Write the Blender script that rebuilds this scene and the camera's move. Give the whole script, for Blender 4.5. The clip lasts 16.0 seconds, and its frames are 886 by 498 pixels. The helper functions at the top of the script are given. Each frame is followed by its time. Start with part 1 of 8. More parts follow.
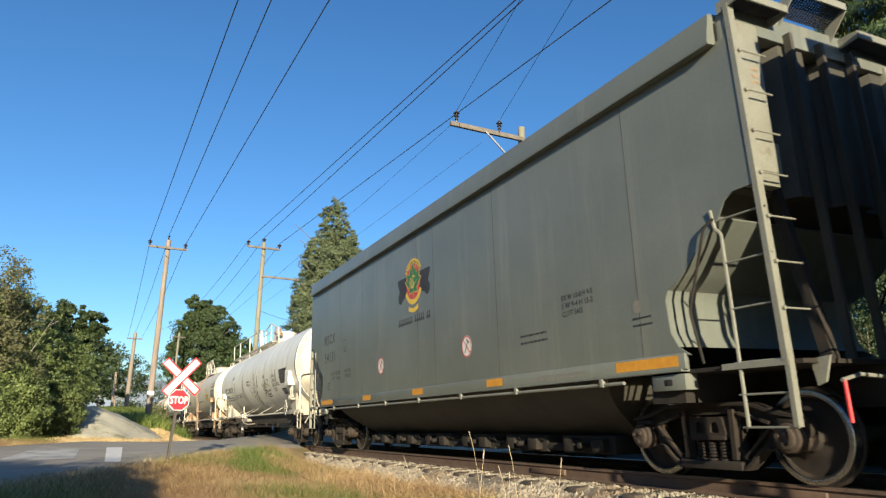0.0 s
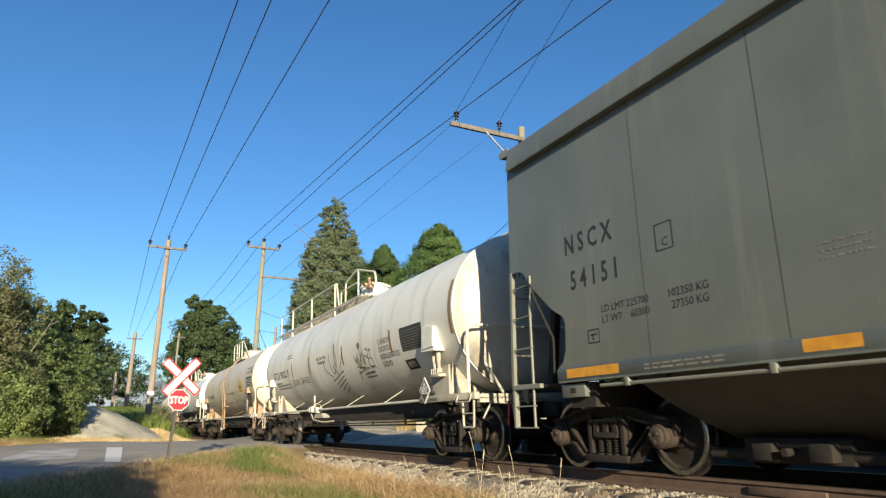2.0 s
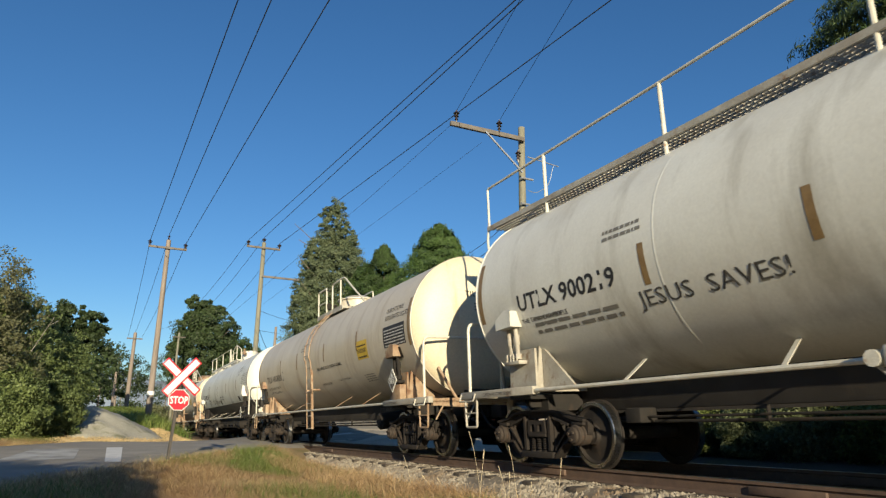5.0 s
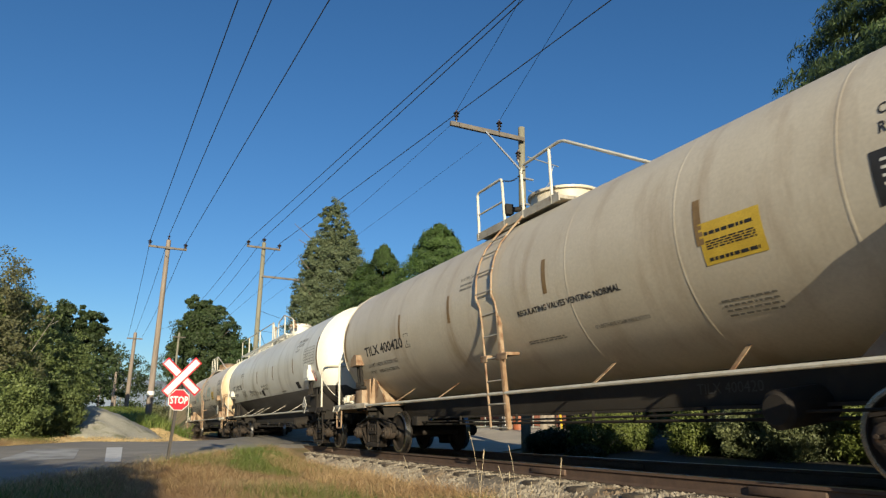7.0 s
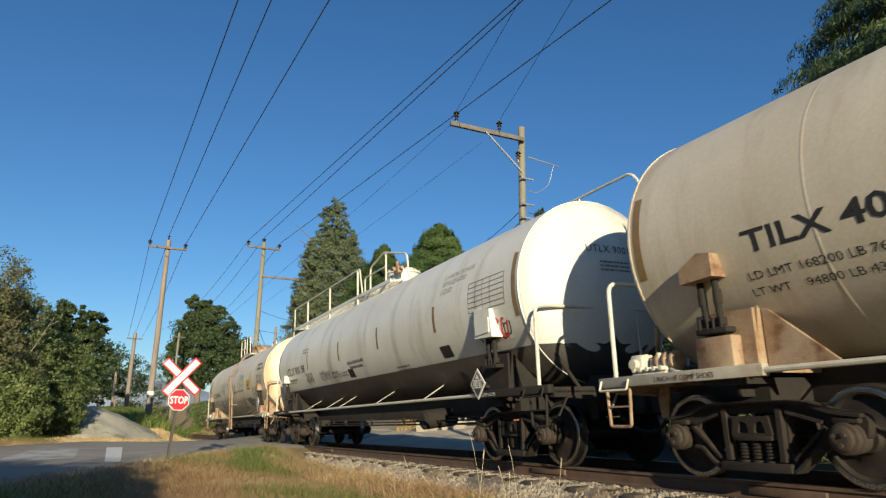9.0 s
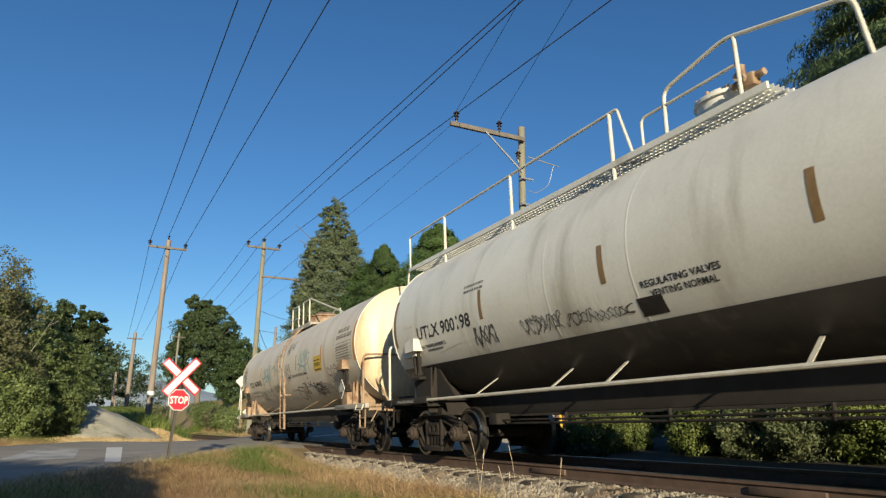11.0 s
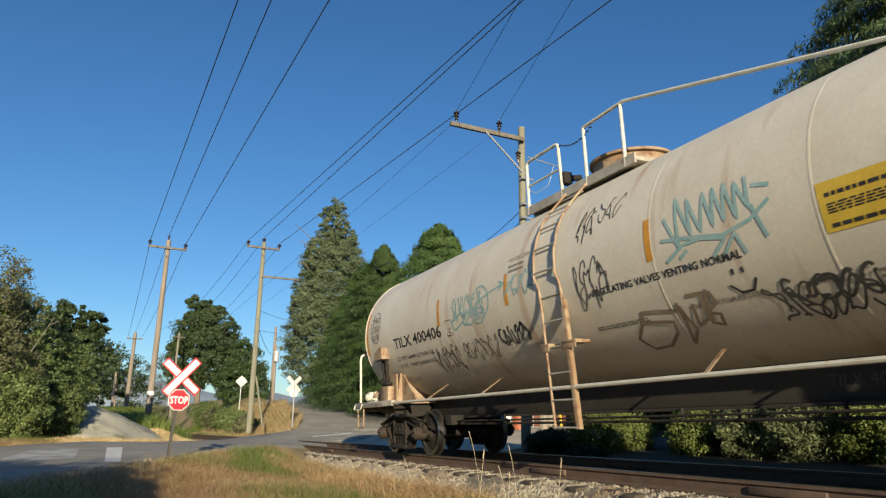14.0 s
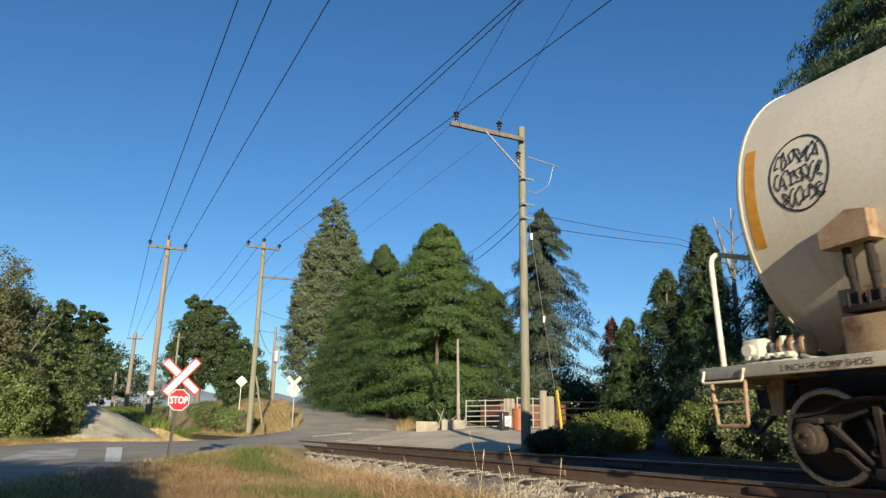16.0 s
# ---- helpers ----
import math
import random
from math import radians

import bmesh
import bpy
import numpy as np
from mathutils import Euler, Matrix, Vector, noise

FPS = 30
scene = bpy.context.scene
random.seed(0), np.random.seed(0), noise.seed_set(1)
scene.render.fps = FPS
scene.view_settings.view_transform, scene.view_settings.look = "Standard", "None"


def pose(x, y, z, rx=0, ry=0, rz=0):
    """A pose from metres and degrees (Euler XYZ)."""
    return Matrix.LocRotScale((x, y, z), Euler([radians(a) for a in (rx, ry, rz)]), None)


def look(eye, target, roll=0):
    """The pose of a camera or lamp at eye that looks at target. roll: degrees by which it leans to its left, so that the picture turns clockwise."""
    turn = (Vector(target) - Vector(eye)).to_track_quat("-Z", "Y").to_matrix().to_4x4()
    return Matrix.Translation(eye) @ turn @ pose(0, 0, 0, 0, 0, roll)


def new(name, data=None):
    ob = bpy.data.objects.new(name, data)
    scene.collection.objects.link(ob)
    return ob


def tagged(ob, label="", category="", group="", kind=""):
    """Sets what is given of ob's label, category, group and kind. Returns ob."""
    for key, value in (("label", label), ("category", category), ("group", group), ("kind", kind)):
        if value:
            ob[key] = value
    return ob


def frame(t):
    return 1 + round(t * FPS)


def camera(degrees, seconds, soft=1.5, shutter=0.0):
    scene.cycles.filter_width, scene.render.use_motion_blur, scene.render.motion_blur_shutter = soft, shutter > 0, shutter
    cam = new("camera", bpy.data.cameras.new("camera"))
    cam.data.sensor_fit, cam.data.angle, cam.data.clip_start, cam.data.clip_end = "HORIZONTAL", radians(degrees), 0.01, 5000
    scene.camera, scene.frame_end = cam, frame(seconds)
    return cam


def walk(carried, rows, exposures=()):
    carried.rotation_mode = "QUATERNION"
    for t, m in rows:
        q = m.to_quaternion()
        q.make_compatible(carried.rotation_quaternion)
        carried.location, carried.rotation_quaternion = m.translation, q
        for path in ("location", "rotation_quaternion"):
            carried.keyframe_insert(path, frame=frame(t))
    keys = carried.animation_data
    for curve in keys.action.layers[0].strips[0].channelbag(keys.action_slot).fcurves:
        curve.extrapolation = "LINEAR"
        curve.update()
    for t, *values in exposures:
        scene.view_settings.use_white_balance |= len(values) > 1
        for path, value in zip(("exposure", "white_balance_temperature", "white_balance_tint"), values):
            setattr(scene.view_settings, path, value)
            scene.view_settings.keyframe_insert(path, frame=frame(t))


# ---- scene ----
cam = camera(66.26, 16.0, 1.3, 0.1)


def camera_pose(x, y, z, yaw, pitch, roll):
    """Eye, heading to the right of the track's line, upward tilt and lean, in degrees."""
    way = Vector((math.sin(radians(yaw)) * math.cos(radians(pitch)), math.cos(radians(yaw)) * math.cos(radians(pitch)), math.sin(radians(pitch))))
    return look((x, y, z), Vector((x, y, z)) + way * 10, roll)


# The track runs close to y, 7 m to the right; the tripod stands beside it.
VIEW = camera_pose(0, 0, 0.67, 25.918, 14.353, 0.865)
walk(cam, [(0.0, VIEW), (16.0, VIEW)], [(t, s + 0.13, 6040, 10) for t, s in ((0.0, 1.02), (1.5, 0.98), (2.4, 0.94), (3.0, 0.76), (4.2, 0.56), (6.5, 0.44), (8.0, 0.50), (9.0, 0.47), (12.5, 0.50), (15.0, 0.62), (16.0, 0.68))])

# Low morning sun from behind the camera, clear sky
SUN_EL, SUN_AZ = 13.6, 195.8
world = bpy.data.worlds.new("sky")
scene.world = world
world.use_nodes = True
sky = world.node_tree.nodes.new("ShaderNodeTexSky")
sky.sky_type = "NISHITA"
sky.sun_disc = False
sky.sun_elevation, sky.sun_rotation = radians(SUN_EL), radians(SUN_AZ)
sky.altitude, sky.air_density, sky.dust_density, sky.ozone_density = 0, 1.0, 0.2, 4.0
bg = world.node_tree.nodes["Background"]
tone = world.node_tree.nodes.new("ShaderNodeHueSaturation")
tone.inputs["Saturation"].default_value = 1.10
world.node_tree.links.new(sky.outputs[0], tone.inputs["Color"])
world.node_tree.links.new(tone.outputs[0], bg.inputs[0])
bg.inputs[1].default_value = 0.076
sun = new("sun", bpy.data.lights.new("sun", "SUN"))
sun.data.energy, sun.data.angle, sun.data.color = 5.0, radians(0.5), (1, 0.83, 0.545)
SUN_WAY = Vector((math.sin(radians(SUN_AZ)) * math.cos(radians(SUN_EL)), math.cos(radians(SUN_AZ)) * math.cos(radians(SUN_EL)), math.sin(radians(SUN_EL))))
sun.matrix_world = look(SUN_WAY * 50, (0, 0, 0))


# ---- materials ----
def surf(name, a, b, size=3.0, rough=0.8, bump=0.2, fine=60.0, metal=0.0, c=None, stretch=(1, 1, 1), c_size=1.2, c_edge=(0.55, 0.72), c_stretch=(1, 1, 1), vary=0.0, fine_mix=0.18, coat=0.0):
    """Two colours in broad patches, fine grain over them, an optional third colour in stains, and fine relief."""
    m = bpy.data.materials.new(name)
    m.use_nodes = True
    nt = m.node_tree
    bsdf = nt.nodes["Principled BSDF"]
    tc = nt.nodes.new("ShaderNodeTexCoord")

    def noise_at(scale, s, detail):
        mp = nt.nodes.new("ShaderNodeMapping")
        mp.inputs["Scale"].default_value = s
        nt.links.new(tc.outputs["Object"], mp.inputs["Vector"])
        n = nt.nodes.new("ShaderNodeTexNoise")
        n.inputs["Scale"].default_value, n.inputs["Detail"].default_value, n.inputs["Roughness"].default_value = scale, detail, 0.62
        nt.links.new(mp.outputs[0], n.inputs["Vector"])
        return n.outputs["Fac"]

    def ramp(fac, lo, hi):
        r = nt.nodes.new("ShaderNodeMapRange")
        r.inputs["From Min"].default_value, r.inputs["From Max"].default_value = lo, hi
        nt.links.new(fac, r.inputs["Value"])
        return r.outputs["Result"]

    def mix(fac, x, y, kind="MIX"):
        n = nt.nodes.new("ShaderNodeMix")
        n.data_type, n.blend_type = "RGBA", kind
        for i, val in ((0, fac), (6, x), (7, y)):
            if isinstance(val, (tuple, float, int)):
                n.inputs[i].default_value = (*val, 1) if isinstance(val, tuple) else val
            else:
                nt.links.new(val, n.inputs[i])
        return n.outputs[2]

    col = mix(ramp(noise_at(size, stretch, 6), 0.35, 0.65), a, b)
    if c:
        col = mix(ramp(noise_at(c_size, c_stretch, 5), *c_edge), col, c)
    grain = noise_at(fine, stretch, 3)
    col = mix(fine_mix, col, mix(ramp(grain, 0.3, 0.7), (0.25, 0.25, 0.25), (1.6, 1.6, 1.6)), "MULTIPLY")
    if vary:
        info = nt.nodes.new("ShaderNodeObjectInfo")
        geo = nt.nodes.new("ShaderNodeNewGeometry")
        add = nt.nodes.new("ShaderNodeMath")
        add.operation = "ADD"
        nt.links.new(info.outputs["Random"], add.inputs[0])
        nt.links.new(geo.outputs["Random Per Island"], add.inputs[1])
        hsv = nt.nodes.new("ShaderNodeHueSaturation")
        r = nt.nodes.new("ShaderNodeMapRange")
        r.inputs["From Max"].default_value = 2.0
        r.inputs["To Min"].default_value, r.inputs["To Max"].default_value = 1 - vary, 1 + vary
        nt.links.new(add.outputs[0], r.inputs["Value"])
        nt.links.new(r.outputs[0], hsv.inputs["Value"])
        nt.links.new(col, hsv.inputs["Color"])
        col = hsv.outputs[0]
    nt.links.new(col, bsdf.inputs["Base Color"])
    nt.links.new(ramp(grain, -0.6, 1.6), bsdf.inputs["Roughness"])
    rr = bsdf.inputs["Roughness"].links[0].from_node
    rr.inputs["To Min"].default_value, rr.inputs["To Max"].default_value = max(0.05, rough - 0.18), min(1, rough + 0.18)
    bsdf.inputs["Metallic"].default_value = metal
    bsdf.inputs["Coat Weight"].default_value = coat
    if bump:
        bp = nt.nodes.new("ShaderNodeBump")
        bp.inputs["Strength"].default_value, bp.inputs["Distance"].default_value = bump, 0.01
        nt.links.new(grain, bp.inputs["Height"])
        nt.links.new(bp.outputs[0], bsdf.inputs["Normal"])
    return m


def leafy(name, a, b, through_light=0.25, vary=0.35):
    m = surf(name, a, b, size=0.8, rough=0.6, bump=0, fine=9, vary=vary)
    nt = m.node_tree
    bsdf, out = nt.nodes["Principled BSDF"], nt.nodes["Material Output"]
    tr = nt.nodes.new("ShaderNodeBsdfTranslucent")
    nt.links.new(bsdf.inputs["Base Color"].links[0].from_socket, tr.inputs["Color"])
    ms = nt.nodes.new("ShaderNodeMixShader")
    ms.inputs[0].default_value = through_light
    nt.links.new(bsdf.outputs[0], ms.inputs[1])
    nt.links.new(tr.outputs[0], ms.inputs[2])
    nt.links.new(ms.outputs[0], out.inputs["Surface"])
    return m


STREAK = (3.0, 3.0, 0.25)
M_HOPPER = surf("hopper_paint", (0.142, 0.155, 0.138), (0.112, 0.123, 0.110), size=0.5, rough=0.36, bump=0.03, fine=30, c=(0.165, 0.172, 0.148), c_size=1.2, c_stretch=STREAK, fine_mix=0.08)
# Grimy grey; on the hopper ends it also carries their shade in colour.
M_HOPPER_LOW = surf("grimy_shaded_grey_paint", (0.060, 0.057, 0.048), (0.036, 0.034, 0.028), size=1.2, rough=0.65, bump=0.08, fine=40, c=(0.045, 0.038, 0.03), c_stretch=STREAK)
# Pale trim paint; it also colours the sunlit strip of the hopper ends.
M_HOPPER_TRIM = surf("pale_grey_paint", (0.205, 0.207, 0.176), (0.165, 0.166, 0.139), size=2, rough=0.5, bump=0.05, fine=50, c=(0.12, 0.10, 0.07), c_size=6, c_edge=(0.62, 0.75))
M_UTANK = surf("white_tank_paint", (0.70, 0.70, 0.64), (0.60, 0.59, 0.53), size=0.55, rough=0.42, bump=0.03, fine=25, c=(0.36, 0.34, 0.28), c_size=0.8, c_stretch=(0.8, 1.8, 0.35), c_edge=(0.52, 0.78), fine_mix=0.08)
M_TTANK = surf("cream_tank_paint", (0.58, 0.525, 0.42), (0.50, 0.445, 0.345), size=0.6, rough=0.45, bump=0.04, fine=25, c=(0.34, 0.26, 0.17), c_size=0.9, c_stretch=(0.8, 1.8, 0.3), c_edge=(0.52, 0.8), fine_mix=0.1)
M_TTANK_RUST = surf("cream_paint_rust_streaks", (0.66, 0.61, 0.51), (0.57, 0.51, 0.41), size=0.7, rough=0.5, bump=0.05, fine=25, c=(0.36, 0.19, 0.08), c_size=1.1, c_stretch=(0.7, 2.6, 0.18), c_edge=(0.56, 0.8), fine_mix=0.1)
M_HEADCREAM = surf("cream_head_paint", (0.68, 0.60, 0.43), (0.60, 0.52, 0.36), size=0.7, rough=0.5, bump=0.05, fine=25, c=(0.40, 0.23, 0.11), c_size=0.9, c_stretch=(2.2, 1, 0.35), c_edge=(0.56, 0.8), fine_mix=0.12)
M_HEADRUST = surf("cream_head_rust_streaks", (0.70, 0.61, 0.42), (0.63, 0.53, 0.34), size=0.7, rough=0.5, bump=0.05, fine=25, c=(0.40, 0.20, 0.08), c_size=0.8, c_stretch=(2.2, 1, 0.35), c_edge=(0.5, 0.74), fine_mix=0.12)
# Dark blotches: soot, and the shaded head's darkness put into the colour.
M_HEADSOOTSHADE = surf("white_head_soot_and_shade", (0.58, 0.53, 0.43), (0.48, 0.44, 0.36), size=0.7, rough=0.55, bump=0.05, fine=25, c=(0.13, 0.115, 0.095), c_size=0.7, c_stretch=(1.4, 1, 0.6), c_edge=(0.48, 0.68), fine_mix=0.15)
M_BLACKPAINT = surf("black_tank_paint", (0.035, 0.034, 0.033), (0.06, 0.055, 0.05), size=1, rough=0.5, bump=0.04, fine=30, c=(0.10, 0.09, 0.075), c_stretch=STREAK)
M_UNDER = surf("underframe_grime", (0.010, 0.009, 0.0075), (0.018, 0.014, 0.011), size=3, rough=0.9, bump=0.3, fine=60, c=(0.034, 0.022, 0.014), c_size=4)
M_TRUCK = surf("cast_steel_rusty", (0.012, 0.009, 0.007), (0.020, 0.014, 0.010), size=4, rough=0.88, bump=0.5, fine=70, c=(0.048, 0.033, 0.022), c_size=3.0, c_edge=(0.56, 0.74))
M_SILL = surf("dusty_sill_steel", (0.036, 0.031, 0.025), (0.024, 0.020, 0.016), size=2, rough=0.85, bump=0.2, fine=50, c=(0.055, 0.042, 0.030), c_size=1.5)
M_UFRAME = surf("dirty_white_steel", (0.42, 0.40, 0.34), (0.30, 0.27, 0.22), size=3, rough=0.6, bump=0.15, fine=50, c=(0.18, 0.11, 0.06), c_size=5, c_edge=(0.58, 0.72))
M_TFRAME = surf("rust_stained_cream_steel", (0.36, 0.275, 0.185), (0.25, 0.155, 0.085), size=3, rough=0.65, bump=0.2, fine=50, c=(0.15, 0.07, 0.032), c_size=4, c_edge=(0.5, 0.68))
M_RAILING = surf("white_painted_pipe", (0.62, 0.60, 0.52), (0.5, 0.47, 0.38), size=4, rough=0.5, bump=0.05, fine=60, c=(0.35, 0.2, 0.1), c_size=7, c_edge=(0.62, 0.74))
M_BEARING = surf("dusty_bearing_steel", (0.046, 0.034, 0.025), (0.026, 0.019, 0.014), size=6, rough=0.8, bump=0.25, fine=60, c=(0.095, 0.048, 0.026), c_size=5)
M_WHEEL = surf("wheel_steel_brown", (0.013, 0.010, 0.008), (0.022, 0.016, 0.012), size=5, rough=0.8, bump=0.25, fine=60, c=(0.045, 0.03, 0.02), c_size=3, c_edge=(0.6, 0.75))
M_TREAD = surf("polished_steel", (0.40, 0.40, 0.40), (0.30, 0.30, 0.30), size=8, rough=0.28, bump=0.03, fine=80, metal=1.0)
M_ORANGE = surf("amber_reflector", (0.62, 0.30, 0.03), (0.5, 0.22, 0.02), size=8, rough=0.45, bump=0, fine=90)
M_BROWN = surf("brown_reflector", (0.26, 0.17, 0.07), (0.2, 0.125, 0.05), size=8, rough=0.5, bump=0, fine=90)
M_YELLOW = surf("yellow_sticker", (0.66, 0.46, 0.05), (0.58, 0.39, 0.04), size=5, rough=0.5, bump=0, fine=60)
M_INK = surf("black_lettering", (0.02, 0.02, 0.022), (0.035, 0.034, 0.034), size=6, rough=0.6, bump=0, fine=60)
M_INKGREY = surf("faded_grey_lettering", (0.16, 0.15, 0.13), (0.2, 0.19, 0.16), size=6, rough=0.6, bump=0, fine=60)
M_WHITE = surf("white_sticker", (0.68, 0.67, 0.62), (0.6, 0.59, 0.54), size=6, rough=0.5, bump=0, fine=60)
M_RED = surf("red_paint", (0.55, 0.03, 0.035), (0.46, 0.025, 0.03), size=6, rough=0.45, bump=0, fine=60)
M_GREEN = surf("green_paint", (0.03, 0.16, 0.05), (0.025, 0.12, 0.04), size=6, rough=0.5, bump=0, fine=60)
M_TEAL = surf("teal_spray", (0.22, 0.38, 0.38), (0.33, 0.44, 0.42), size=3, rough=0.7, bump=0, fine=25)
M_SPRAY = surf("black_spray", (0.04, 0.038, 0.036), (0.09, 0.085, 0.075), size=3, rough=0.7, bump=0, fine=25)
M_SPRAYBROWN = surf("brown_spray", (0.20, 0.14, 0.09), (0.30, 0.24, 0.17), size=3, rough=0.7, bump=0, fine=25)
M_SPRAYGREEN = surf("olive_spray", (0.115, 0.135, 0.06), (0.18, 0.195, 0.11), size=3, rough=0.7, bump=0, fine=25)


# ---- shape helpers ----
def box(bm, x0, y0, z0, x1, y1, z1):
    m = Matrix.Translation(((x0 + x1) / 2, (y0 + y1) / 2, (z0 + z1) / 2)) @ Matrix.Diagonal((abs(x1 - x0), abs(y1 - y0), abs(z1 - z0), 1))
    return bmesh.ops.create_cube(bm, size=1, matrix=m)["verts"]


def rbox(bm, x0, y0, z0, x1, y1, z1, r=0.01):
    vs = box(bm, x0, y0, z0, x1, y1, z1)
    es = {e for v in vs for e in v.link_edges}
    bmesh.ops.bevel(bm, geom=list(es), offset=r, segments=2, affect="EDGES", profile=0.5)


def cyl(bm, a, b, r0, r1=None, n=14, caps=True):
    a, b = Vector(a), Vector(b)
    q = (b - a).to_track_quat("Z", "Y").to_matrix().to_4x4()
    bmesh.ops.create_cone(bm, cap_ends=caps, segments=n, radius1=r0, radius2=r0 if r1 is None else r1, depth=(b - a).length, matrix=Matrix.Translation((a + b) / 2) @ q)


def beam(bm, a, b, w, h, up=(0, 0, 1)):
    """A straight bar of section w by h from a to b."""
    a, b = Vector(a), Vector(b)
    d = (b - a).normalized()
    s = d.cross(Vector(up))
    s = s.normalized() if s.length > 1e-4 else Vector((1, 0, 0))
    u = s.cross(d)
    vs = [bm.verts.new(p + s * i * w / 2 + u * j * h / 2) for p in (a, b) for i, j in ((-1, -1), (1, -1), (1, 1), (-1, 1))]
    for f in ((0, 1, 2, 3), (7, 6, 5, 4), (0, 4, 5, 1), (1, 5, 6, 2), (2, 6, 7, 3), (3, 7, 4, 0)):
        bm.faces.new([vs[i] for i in f])


def pipe(bm, pts, r, n=8, bend=0.0):
    """A round tube along points, corners rounded by bend."""
    pts = [Vector(p) for p in pts]
    if bend:
        out = [pts[0]]
        for i in range(1, len(pts) - 1):
            p, a, b = pts[i], (pts[i - 1] - pts[i]), (pts[i + 1] - pts[i])
            k = min(bend, a.length / 2.1, b.length / 2.1)
            p0, p2 = p + a.normalized() * k, p + b.normalized() * k
            for j in range(5):
                s = j / 4
                out.append(p0 * (1 - s) ** 2 + p * 2 * s * (1 - s) + p2 * s * s)
        pts = out + [pts[-1]]
    rings, side = [], None
    for i, p in enumerate(pts):
        d = (pts[min(i + 1, len(pts) - 1)] - pts[max(i - 1, 0)]).normalized()
        if side is None:
            side = d.orthogonal().normalized()
        side = (side - d * side.dot(d)).normalized()
        other = d.cross(side)
        rings.append([bm.verts.new(p + (side * math.cos(2 * math.pi * k / n) + other * math.sin(2 * math.pi * k / n)) * r) for k in range(n)])
    for a, b in zip(rings, rings[1:]):
        for k in range(n):
            bm.faces.new((a[k], a[(k + 1) % n], b[(k + 1) % n], b[k]))
    bm.faces.new(rings[0][::-1]), bm.faces.new(rings[-1])


def slab(bm, outline, x0, x1):
    """A plate whose outline is given in (y, z), from x0 to x1."""
    a = [bm.verts.new((x0, y, z)) for y, z in outline]
    b = [bm.verts.new((x1, y, z)) for y, z in outline]
    bm.faces.new(a), bm.faces.new(b[::-1])
    for i in range(len(a)):
        j = (i + 1) % len(a)
        bm.faces.new((a[i], b[i], b[j], a[j]))


def lathe_y(bm, profile, x=0.0, z=0.0, n=48):
    """Turns (y, radius) round the axis through x, z along y."""
    rings = []
    for y, r in profile:
        if r < 1e-4:
            rings.append([bm.verts.new((x, y, z))])
        else:
            rings.append([bm.verts.new((x + r * math.cos(2 * math.pi * k / n), y, z + r * math.sin(2 * math.pi * k / n))) for k in range(n)])
    for a, b in zip(rings, rings[1:]):
        for k in range(n):
            j = (k + 1) % n
            if len(a) == 1 and len(b) == 1:
                continue
            f = (a[0], b[j], b[k]) if len(a) == 1 else (a[k], a[j], b[0]) if len(b) == 1 else (a[k], a[j], b[j], b[k])
            bm.faces.new(f)


def mesh_of(name, bm, material, flat=False):
    me = bpy.data.meshes.new(name)
    if not flat:
        bmesh.ops.recalc_face_normals(bm, faces=bm.faces)
    for f in bm.faces:
        f.smooth = True
    for e in bm.edges:
        if len(e.link_faces) == 2 and e.calc_face_angle(0) > 0.6:
            e.smooth = False
    bm.to_mesh(me)
    bm.free()
    me.materials.append(material)
    return me


def part(name, bm, material, parent=None, label="", at=None):
    ob = new(name, mesh_of(name, bm, material))
    ob.parent = parent
    if at is not None:
        ob.matrix_basis = at
    return tagged(ob, label)


def pieces(name, sub, bm, material, parent=None, label=""):
    """Each loose piece of bm as a part: the first under parent, the others under the first (or beside it, without sub)."""
    seen, first = set(), None
    for v0 in bm.verts:
        if v0 in seen:
            continue
        stack, isle = [v0], []
        seen.add(v0)
        while stack:
            v = stack.pop()
            isle.append(v)
            for e in v.link_edges:
                w = e.other_vert(v)
                if w not in seen:
                    seen.add(w)
                    stack.append(w)
        one = bmesh.new()
        twin = {v: one.verts.new(v.co) for v in isle}
        for f in {f for v in isle for f in v.link_faces}:
            one.faces.new([twin[v] for v in f.verts])
        if first is None:
            first = part(name, one, material, parent, label)
        else:
            part(sub or name, one, material, first if sub else parent)
    bm.free()
    return first


def same(name, me, parent, at, label=""):
    """Another object on a mesh that is there already."""
    ob = new(name, me)
    ob.parent = parent
    ob.matrix_basis = at
    return tagged(ob, label)


def thing(name, label, category, group="", at=None):
    ob = new(name)
    if at is not None:
        ob.matrix_basis = at
    return tagged(ob, label, category, group)


def letters(text, height, space=1.0, wide=1.0, bold=0.0):
    """Vertices and faces of a line of block letters, its lower left corner at 0, 0."""
    cu = bpy.data.curves.new("letters", "FONT")
    cu.body, cu.size, cu.resolution_u, cu.space_character, cu.offset = text, height / 0.7, 2, space, bold * height / 0.7
    ob = bpy.data.objects.new("letters", cu)
    scene.collection.objects.link(ob)
    bpy.context.view_layer.update()
    me = bpy.data.meshes.new_from_object(ob.evaluated_get(bpy.context.evaluated_depsgraph_get()))
    vs, fs = [(v.co.x * wide, v.co.y) for v in me.vertices], [tuple(p.vertices) for p in me.polygons]
    bpy.data.objects.remove(ob), bpy.data.curves.remove(cu), bpy.data.meshes.remove(me)
    return vs, fs


def fit_text(text, height, length, bold=0.0):
    """Block letters drawn out or drawn in to a given length."""
    v, f = letters(text, height, 1.0, 1.0, bold)
    k = length / max(x for x, y in v)
    return [(x * k, y) for x, y in v], f


